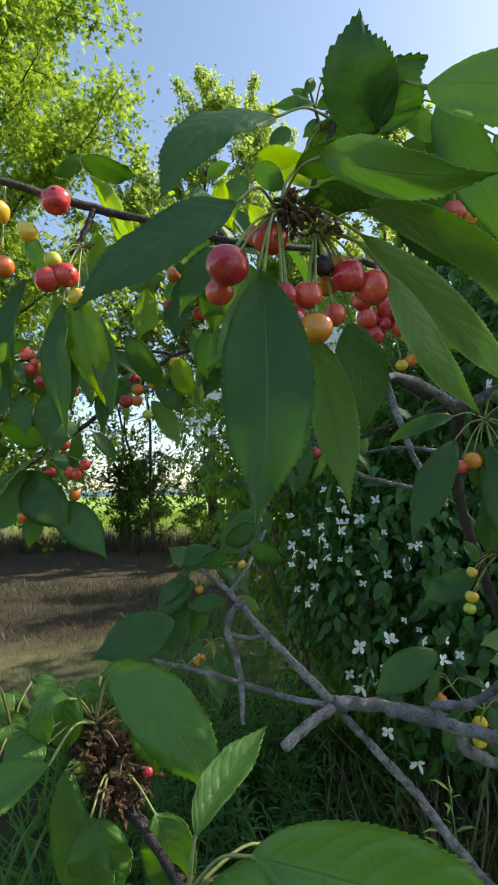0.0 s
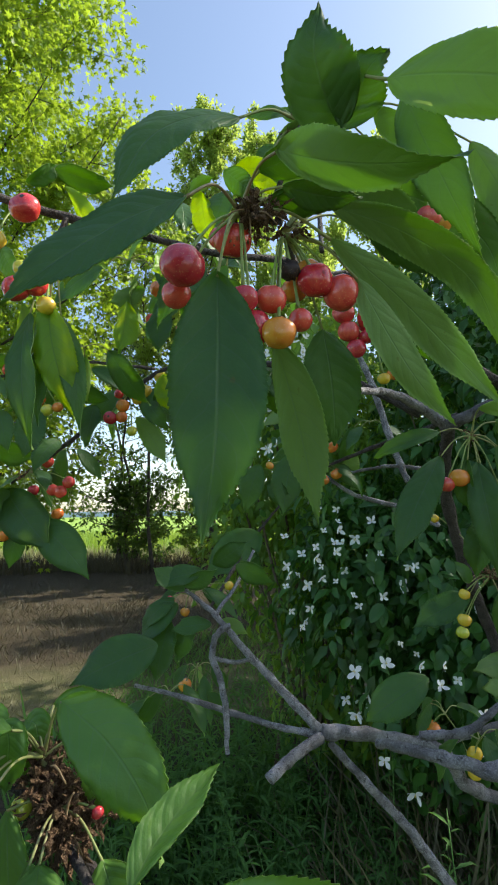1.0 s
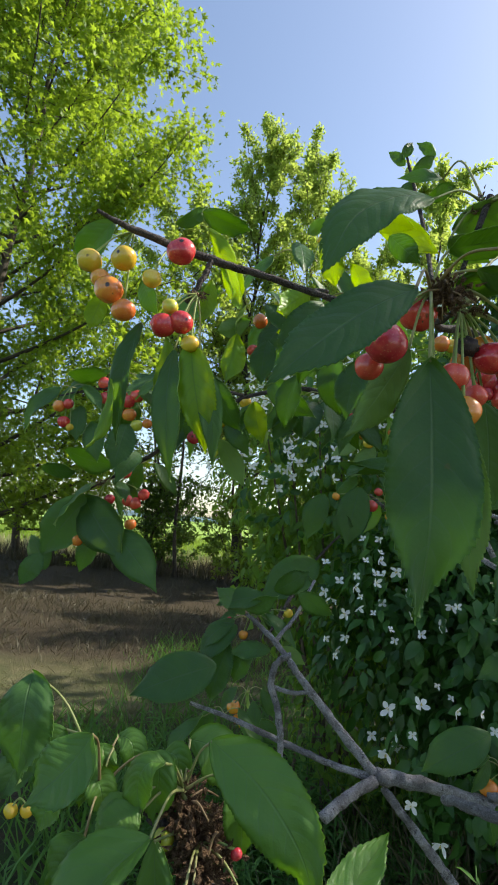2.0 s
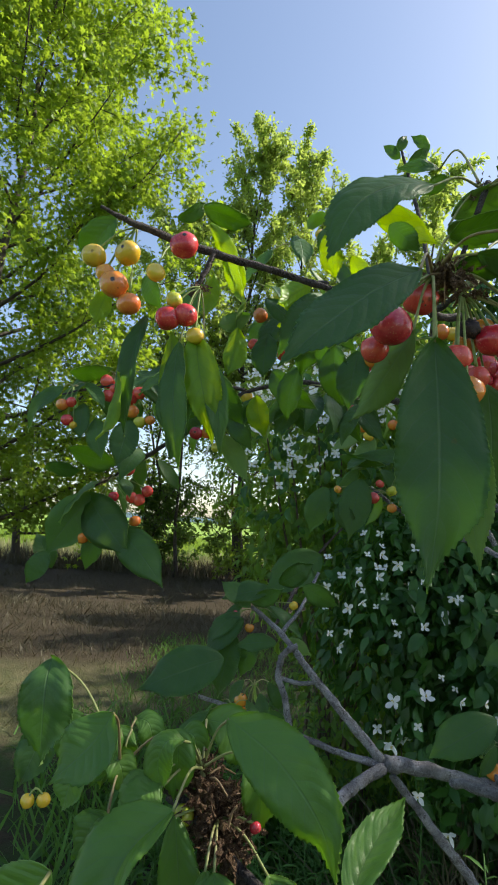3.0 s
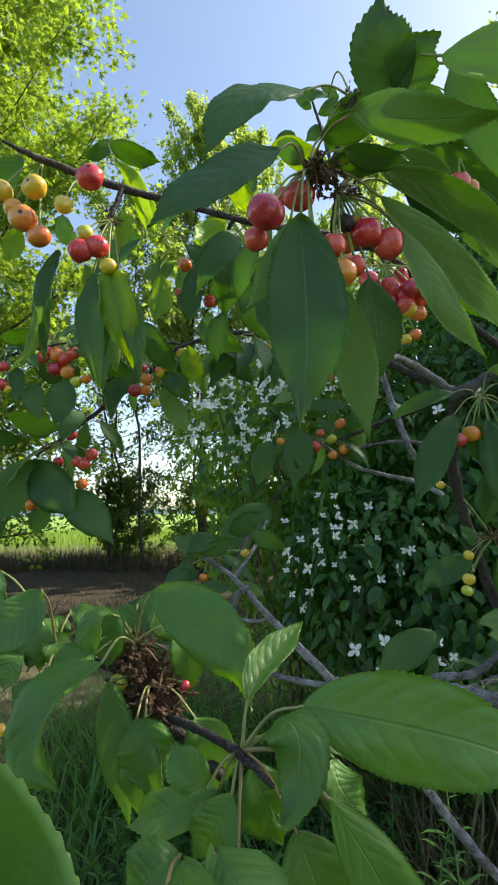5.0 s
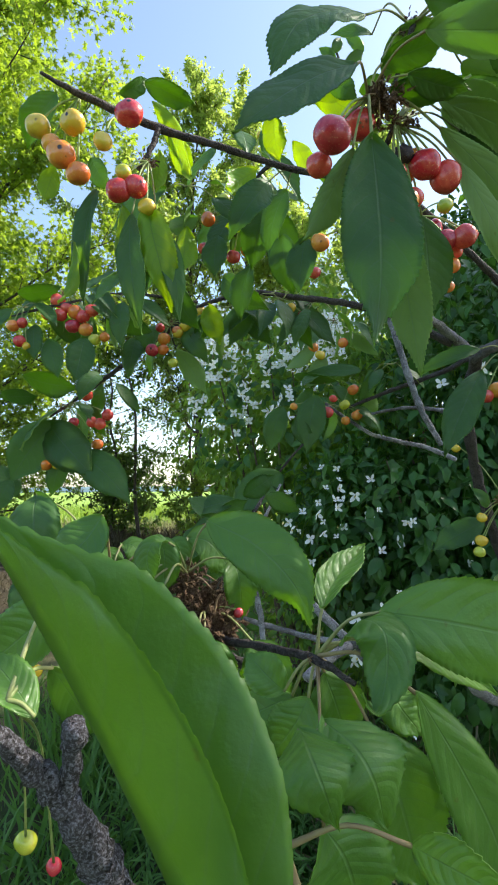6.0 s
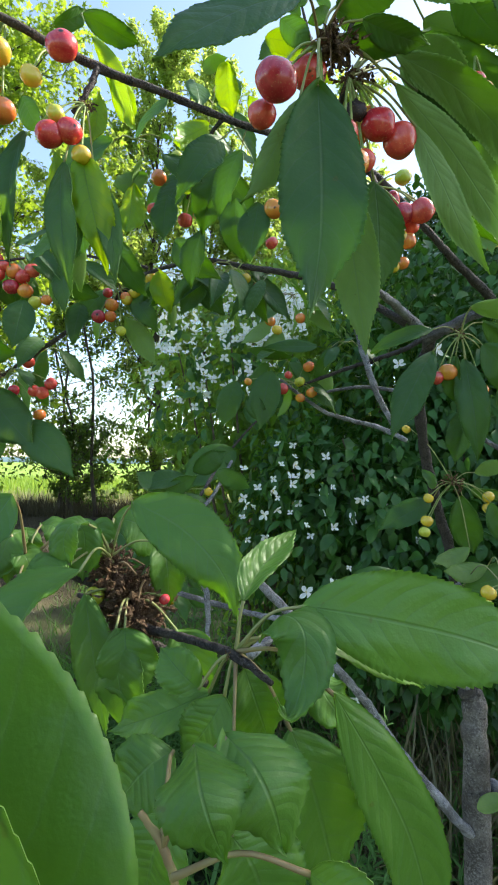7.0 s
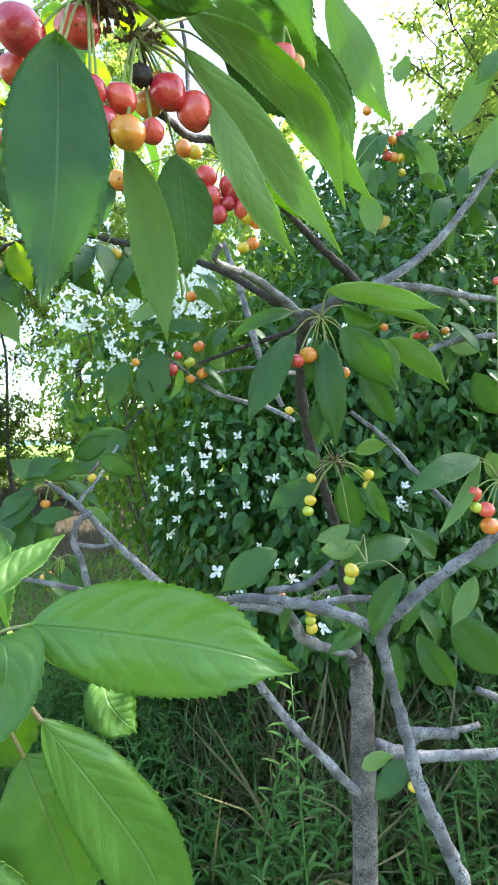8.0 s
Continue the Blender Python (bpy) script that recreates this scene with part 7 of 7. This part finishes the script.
leaf(cherry_tree, (-0.0856, 0.3000, 1.4041), (-0.0875, 0.2980, 1.3813), (-0.10, -0.80, 0.60), 0.0160, 0.06, 16, at=SPUR_A, via=((-0.0901, 0.2980, 1.3957),), fresh=True)
leaf(cherry_tree, (-0.0542, 0.2960, 1.4002), (-0.0490, 0.2920, 1.3679), (0.10, -0.90, 0.40), 0.0190, 0.06, 20, at=SPUR_A, via=((-0.0505, 0.2900, 1.3897),), fresh=True)
leaf(cherry_tree, (-0.1527, 0.3300, 1.3995), (-0.1576, 0.3260, 1.3717), (0.10, -0.80, 0.60), 0.0200, 0.06, 14, at=SPUR_F, via=((-0.1580, 0.3260, 1.3929),), fresh=True)
leaf(cherry_tree, (-0.1229, 0.3000, 1.4065), (-0.1328, 0.2860, 1.3821), (-0.10, -0.75, 0.65), 0.0210, 0.06, 14, at=SPUR_F, via=((-0.1285, 0.2900, 1.4018),), fresh=True)
leaf(cherry_tree, (-0.0972, 0.2850, 1.4104), (-0.0901, 0.2800, 1.3838), (0.10, -0.85, 0.50), 0.0180, 0.06, 24, at=SPUR_A, via=((-0.0898, 0.2800, 1.4068),), fresh=True)
leaf(cherry_tree, (-0.0942, 0.2700, 1.3939), (-0.1041, 0.2600, 1.3801), (-0.20, -0.75, 0.65), 0.0190, 0.06, 14, at=SPUR_A, via=((-0.1018, 0.2620, 1.3921),), fresh=True)
leaf(cherry_tree, (-0.1638, 0.3000, 1.4368), (-0.1578, 0.2860, 1.3902), (-0.10, -0.85, 0.50), 0.0290, 0.06, 12, at=SPUR_F, via=((-0.1612, 0.2900, 1.4238),))
leaf(cherry_tree, (-0.1166, 0.2600, 1.4267), (-0.1387, 0.2500, 1.4002), (-0.10, -0.75, 0.65), 0.0270, 0.06, 14, at=SPUR_F, reddish=True, via=((-0.1240, 0.2550, 1.4145),), fresh=True)
leaf(cherry_tree, (-0.0675, 0.2620, 1.3671), (-0.0619, 0.2550, 1.3363), (-0.10, -0.90, 0.40), 0.0260, 0.06, 12, at=KNOT_A, via=((-0.0656, 0.2550, 1.3576),), fresh=True)
leaf(cherry_tree, (-0.0446, 0.2700, 1.3634), (-0.0367, 0.2650, 1.3303), (-0.10, -0.90, 0.30), 0.0260, 0.06, 12, at=KNOT_A, via=((-0.0388, 0.2650, 1.3524),), fresh=True)
leaf(cherry_tree, (-0.1764, 0.3400, 1.3949), (-0.1844, 0.3300, 1.3636), (0.22, -0.94, 0.25), 0.0323, 0.05, 14)
leaf(cherry_tree, (-0.1057, 0.1500, 1.3790), (-0.1241, 0.1600, 1.3936), (0.29, -0.57, 0.77), 0.0121, 0.05, 12, at=SPUR_C, fresh=True)
leaf(cherry_tree, (-0.1154, 0.2000, 1.3993), (-0.1495, 0.2100, 1.3709), (-0.24, -0.97, -0.05), 0.0221, 0.05, 12, at=SPUR_C, fresh=True)
leaf(cherry_tree, (-0.1085, 0.1700, 1.3853), (-0.0998, 0.1900, 1.3565), (0.33, -0.82, -0.47), 0.0121, 0.05, 12, at=SPUR_C, fresh=True)
leaf(cherry_tree, (-0.1268, 0.3000, 1.4014), (-0.1292, 0.2940, 1.3789), (-0.20, -0.80, 0.50), 0.0150, 0.06, 16, at=SPUR_F, reddish=True, fresh=True, via=((-0.1292, 0.2950, 1.3969),))
leaf(cherry_tree, (-0.1182, 0.3100, 1.4076), (-0.1053, 0.3040, 1.3919), (0.20, -0.75, 0.60), 0.0140, 0.06, 16, at=SPUR_F, reddish=True, fresh=True, via=((-0.1098, 0.3060, 1.4060),))
leaf(cherry_tree, (-0.0913, 0.3000, 1.4068), (-0.0826, 0.2960, 1.3895), (0.20, -0.80, 0.50), 0.0140, 0.06, 16, at=SPUR_F, reddish=True, fresh=True, via=((-0.0841, 0.2960, 1.4053),))
leaf(cherry_tree, (-0.1382, 0.2900, 1.3910), (-0.1430, 0.2820, 1.3735), (-0.20, -0.75, 0.60), 0.0170, 0.06, 16, at=SPUR_F, reddish=True, fresh=True, via=((-0.1402, 0.2840, 1.3880),))
leaf(cherry_tree, (-0.1174, 0.2700, 1.3814), (-0.1272, 0.2600, 1.3673), (-0.20, -0.75, 0.60), 0.0170, 0.06, 16, at=SPUR_F, reddish=True, fresh=True, via=((-0.1215, 0.2620, 1.3802),))
cherry(cherry_tree, (-0.2026, 0.4000, 1.1908), 0.0078, "green", SPUR_C)
cherry(cherry_tree, (-0.1692, 0.3600, 1.2010), 0.0050, "deep", SPUR_C)

# white flowers over the shaded shrub
flower(hedge, (0.1301, 1.7500, 1.4267), (0.00, -1.00, 0.80), 0.0328, 0)
flower(hedge, (0.3399, 1.9250, 1.4403), (0.67, -1.00, -0.10), 0.0452, 1)
flower(hedge, (0.3852, 1.8500, 1.4132), (-0.89, -1.00, -0.77), 0.0477, 2)
flower(hedge, (0.3014, 1.7750, 1.3724), (0.52, -1.00, 0.30), 0.0375, 3)
flower(hedge, (0.4560, 1.9500, 1.3326), (0.20, -1.00, 0.70), 0.0456, 4)
flower(hedge, (0.1454, 1.8750, 1.3201), (-0.79, -1.00, -0.48), 0.0395, 5)
flower(hedge, (0.2367, 1.8000, 1.3527), (0.85, -1.00, -0.57), 0.0421, 6)
flower(hedge, (0.2087, 1.9750, 1.3516), (-0.34, -1.00, 0.63), 0.0394, 7)
flower(hedge, (0.3517, 1.9000, 1.2953), (-0.39, -1.00, 0.41), 0.0335, 8)
flower(hedge, (0.2591, 1.8250, 1.2823), (0.87, -1.00, -0.73), 0.0364, 9)
flower(hedge, (0.2036, 1.7500, 1.2705), (-0.76, -1.00, -0.22), 0.0410, 10)
flower(hedge, (0.4617, 1.9250, 1.2546), (0.15, -1.00, 0.79), 0.0406, 11)
flower(hedge, (0.5370, 1.8500, 1.2505), (0.56, -1.00, 0.02), 0.0564, 12)
flower(hedge, (0.5469, 1.7750, 1.3211), (-0.90, -1.00, -0.80), 0.0417, 13)
flower(hedge, (0.6905, 1.9500, 1.3042), (0.64, -1.00, 0.19), 0.0456, 14)
flower(hedge, (0.1400, 1.8750, 1.2495), (0.05, -1.00, 0.75), 0.0308, 15)
flower(hedge, (0.2152, 1.8000, 1.1886), (-0.70, -1.00, -0.38), 0.0338, 16)
flower(hedge, (0.2123, 1.9750, 1.1122), (0.89, -1.00, -0.65), 0.0371, 17)
flower(hedge, (0.4558, 1.9000, 1.4703), (-0.48, -1.00, 0.55), 0.0378, 18)
flower(hedge, (0.7065, 1.8250, 1.8152), (-0.25, -1.00, 0.51), 0.0513, 19)
flower(hedge, (0.8185, 1.7500, 1.8594), (0.81, -1.00, -0.68), 0.0533, 20)
flower(hedge, (0.3355, 1.9250, 1.5145), (-0.83, -1.00, -0.33), 0.0315, 21)
flower(hedge, (0.3254, 1.8500, 1.4706), (0.30, -1.00, 0.76), 0.0260, 22)
flower(hedge, (0.1476, 1.7750, 1.1836), (0.44, -1.00, 0.14), 0.0271, 23)
flower(hedge, (0.1911, 1.9500, 1.2833), (-0.88, -1.00, -0.80), 0.0274, 24)
flower(hedge, (0.6556, 1.8750, 0.7136), (0.73, -1.00, 0.07), 0.0308, 25)
flower(hedge, (0.3062, 1.5500, 1.0585), (-0.70, -1.00, 0.35), 0.0473, 40)
flower(hedge, (0.3932, 1.5500, 1.0790), (0.05, -1.00, 0.67), 0.0473, 41)
flower(hedge, (0.4905, 1.5500, 1.0741), (0.64, -1.00, -0.52), 0.0327, 42)
flower(hedge, (0.3065, 1.5500, 0.9447), (-0.90, -1.00, -0.53), 0.0437, 43)
flower(hedge, (0.5443, 1.5500, 1.0183), (0.56, -1.00, 0.66), 0.0400, 44)
flower(hedge, (0.6472, 1.5500, 0.8543), (0.15, -1.00, 0.36), 0.0473, 45)
flower(hedge, (0.4572, 1.5500, 0.7408), (-0.76, -1.00, -0.75), 0.0473, 46)
flower(hedge, (0.5555, 1.5500, 1.0730), (0.86, -1.00, -0.17), 0.0291, 47)
flower(hedge, (0.6606, 1.5500, 0.9386), (-0.39, -1.00, 0.80), 0.0327, 48)
flower(hedge, (0.3768, 1.5500, 0.8254), (-0.35, -1.00, -0.04), 0.0400, 49)

rng = np.random.default_rng(77)
for k in range(18):
    spray = ((0.21, 1.78, 1.30), (0.42, 1.82, 1.33), (0.30, 1.80, 1.42), (0.56, 1.76, 1.22), (0.44, 1.56, 1.05))[k % 5]
    flower(hedge, np.array(spray) + rng.normal(0, 1, 3) * (0.09, 0.03, 0.08), (rng.normal(0, 0.6), -1.0, rng.normal(0.1, 0.5)), rng.uniform(0.022, 0.036), k)

# white blossom of the sunlit shrub
blossom(blossoming, (-0.1020, 2.2111, 2.2129), 3, 0)
blossom(blossoming, (-0.1765, 2.2464, 2.2710), 4, 7)
blossom(blossoming, (0.1701, 2.1710, 1.8520), 4, 14)
blossom(blossoming, (-0.0811, 2.1444, 2.1531), 3, 21)
blossom(blossoming, (0.2608, 2.2674, 2.2755), 4, 28)
blossom(blossoming, (0.1775, 2.1913, 2.1574), 4, 35)
blossom(blossoming, (-0.1808, 2.2745, 1.9598), 3, 42)
blossom(blossoming, (-0.1295, 2.1405, 1.9964), 4, 49)
blossom(blossoming, (-0.2214, 2.2821, 2.1335), 4, 56)
blossom(blossoming, (0.2008, 2.2152, 1.9963), 4, 63)
blossom(blossoming, (-0.0054, 2.1902, 2.1744), 2, 70)
blossom(blossoming, (-0.1878, 2.3494, 2.0575), 5, 77)
blossom(blossoming, (0.1355, 2.2750, 2.2119), 2, 84)
blossom(blossoming, (-0.0133, 2.2655, 2.1771), 4, 91)
blossom(blossoming, (-0.1305, 2.2554, 2.0469), 3, 98)
blossom(blossoming, (0.2228, 2.1342, 2.1867), 3, 105)
blossom(blossoming, (-0.0846, 2.3183, 1.9826), 2, 112)
blossom(blossoming, (-0.0549, 2.2256, 2.1776), 2, 119)
blossom(blossoming, (-0.0408, 2.3418, 2.2706), 4, 126)
blossom(blossoming, (0.1325, 2.1242, 1.7453), 4, 133)
blossom(blossoming, (-0.0597, 2.2699, 2.2060), 2, 140)
blossom(blossoming, (-0.0738, 2.2222, 2.1690), 3, 147)
blossom(blossoming, (-0.0956, 2.1565, 1.9359), 2, 154)
blossom(blossoming, (-0.0402, 2.2040, 2.0227), 4, 161)
blossom(blossoming, (0.2755, 2.2210, 1.9638), 3, 168)
blossom(blossoming, (-0.0103, 2.1336, 2.1311), 2, 175)
blossom(blossoming, (0.1562, 2.3432, 1.9799), 2, 182)
blossom(blossoming, (0.0490, 2.1939, 1.9524), 2, 189)
blossom(blossoming, (-0.1638, 2.2980, 2.0072), 5, 196)
blossom(blossoming, (0.1018, 2.1664, 2.1457), 5, 203)
blossom(blossoming, (-0.0144, 2.2169, 2.2508), 3, 210)
blossom(blossoming, (0.0983, 2.1696, 2.0272), 3, 217)
blossom(blossoming, (-0.2015, 2.1757, 2.1207), 3, 224)
blossom(blossoming, (0.1605, 2.1802, 2.0355), 4, 231)
blossom(blossoming, (-0.1976, 2.2500, 1.7828), 5, 238)
blossom(blossoming, (0.2713, 2.3203, 1.9422), 2, 245)
blossom(blossoming, (0.0255, 2.1685, 2.2032), 3, 252)
blossom(blossoming, (-0.0543, 2.3039, 1.9380), 4, 259)
blossom(blossoming, (0.1900, 2.2706, 1.9997), 4, 266)
blossom(blossoming, (-0.0521, 2.2342, 2.0644), 4, 273)
blossom(blossoming, (0.2440, 2.1302, 1.8929), 3, 280)
blossom(blossoming, (0.1724, 2.3170, 2.1560), 3, 287)
blossom(blossoming, (0.1224, 2.2286, 2.0235), 5, 294)
blossom(blossoming, (0.2310, 2.1208, 2.1210), 3, 301)
blossom(blossoming, (-0.2090, 2.1467, 1.7930), 5, 308)
blossom(blossoming, (0.2283, 2.3221, 1.9997), 3, 315)
blossom(blossoming, (-0.1441, 2.3082, 1.9661), 5, 322)
blossom(blossoming, (0.2251, 2.1382, 2.0121), 2, 329)
blossom(blossoming, (0.0213, 2.2599, 1.8166), 3, 336)
blossom(blossoming, (-0.2063, 2.3222, 2.2654), 2, 343)
blossom(blossoming, (-0.0719, 2.1372, 2.0605), 5, 350)
blossom(blossoming, (-0.0331, 2.1916, 1.8455), 3, 357)
blossom(blossoming, (0.1529, 2.2120, 1.8126), 2, 364)
blossom(blossoming, (-0.1693, 2.3236, 1.9627), 5, 371)
blossom(blossoming, (-0.0152, 2.2222, 1.8913), 3, 378)
blossom(blossoming, (0.3198, 2.2484, 2.1921), 4, 385)
blossom(blossoming, (0.2440, 2.1979, 2.0985), 2, 392)
blossom(blossoming, (0.2813, 2.2319, 2.0983), 5, 399)
blossom(blossoming, (0.2931, 2.1727, 2.1312), 3, 406)
blossom(blossoming, (0.3475, 2.1921, 2.0731), 5, 413)
blossom(blossoming, (0.4060, 2.2214, 2.1027), 5, 420)
blossom(blossoming, (0.3309, 2.1982, 1.9988), 5, 427)
blossom(blossoming, (0.4027, 2.3274, 2.2057), 4, 434)
blossom(blossoming, (0.3359, 2.1377, 2.0034), 3, 441)
blossom(blossoming, (0.2558, 2.2589, 2.0359), 2, 448)
blossom(blossoming, (0.4182, 2.2544, 2.1855), 5, 455)
blossom(blossoming, (0.2469, 2.3469, 2.0502), 3, 462)
blossom(blossoming, (0.3837, 2.3112, 2.1060), 4, 469)
blossom(blossoming, (0.3985, 2.2327, 2.1619), 3, 476)
blossom(blossoming, (0.3016, 2.3492, 2.1153), 5, 483)
blossom(blossoming, (0.2855, 2.2553, 2.1274), 4, 490)
blossom(blossoming, (0.3530, 2.2038, 2.0755), 5, 497)
blossom(blossoming, (0.2448, 2.3472, 2.0400), 4, 504)
blossom(blossoming, (0.2299, 2.1711, 2.1380), 5, 511)
blossom(blossoming, (0.2437, 2.1888, 2.1477), 2, 518)
blossom(blossoming, (0.3760, 2.3406, 2.1299), 4, 525)
blossom(blossoming, (0.3924, 2.3383, 2.2033), 2, 532)
blossom(blossoming, (0.4405, 2.3248, 2.1807), 3, 539)
blossom(blossoming, (0.4204, 2.2855, 2.0435), 4, 546)
blossom(blossoming, (0.3170, 2.1555, 2.0839), 4, 553)
blossom(blossoming, (0.2435, 2.1789, 2.0164), 5, 560)
blossom(blossoming, (0.2854, 2.1342, 2.1433), 2, 567)
blossom(blossoming, (0.2648, 2.1397, 2.0226), 2, 574)
blossom(blossoming, (0.2647, 2.2296, 2.0959), 3, 581)
blossom(blossoming, (0.3731, 2.2772, 2.0433), 5, 588)
blossom(blossoming, (0.3268, 2.2292, 2.1712), 4, 595)
blossom(blossoming, (0.3786, 2.1286, 2.0564), 3, 602)
blossom(blossoming, (0.3706, 2.3260, 2.1772), 4, 609)
blossom(blossoming, (0.2543, 2.1438, 2.1176), 2, 616)
blossom(blossoming, (0.3995, 2.1387, 2.1083), 2, 623)
blossom(blossoming, (0.3290, 2.1662, 2.1379), 2, 630)
blossom(blossoming, (0.2477, 2.2367, 2.1487), 2, 637)
blossom(blossoming, (0.2854, 2.3248, 2.0382), 2, 644)
blossom(blossoming, (0.2708, 2.2898, 2.1782), 4, 651)
blossom(blossoming, (0.2801, 2.1278, 2.0555), 5, 658)
blossom(blossoming, (0.3245, 2.2488, 2.1107), 4, 665)
blossom(blossoming, (0.2909, 2.1241, 2.1391), 5, 672)
blossom(blossoming, (0.3781, 2.2643, 2.1366), 5, 679)
blossom(blossoming, (0.2549, 2.1269, 2.0737), 4, 686)
blossom(blossoming, (0.3405, 2.1919, 2.0724), 3, 693)
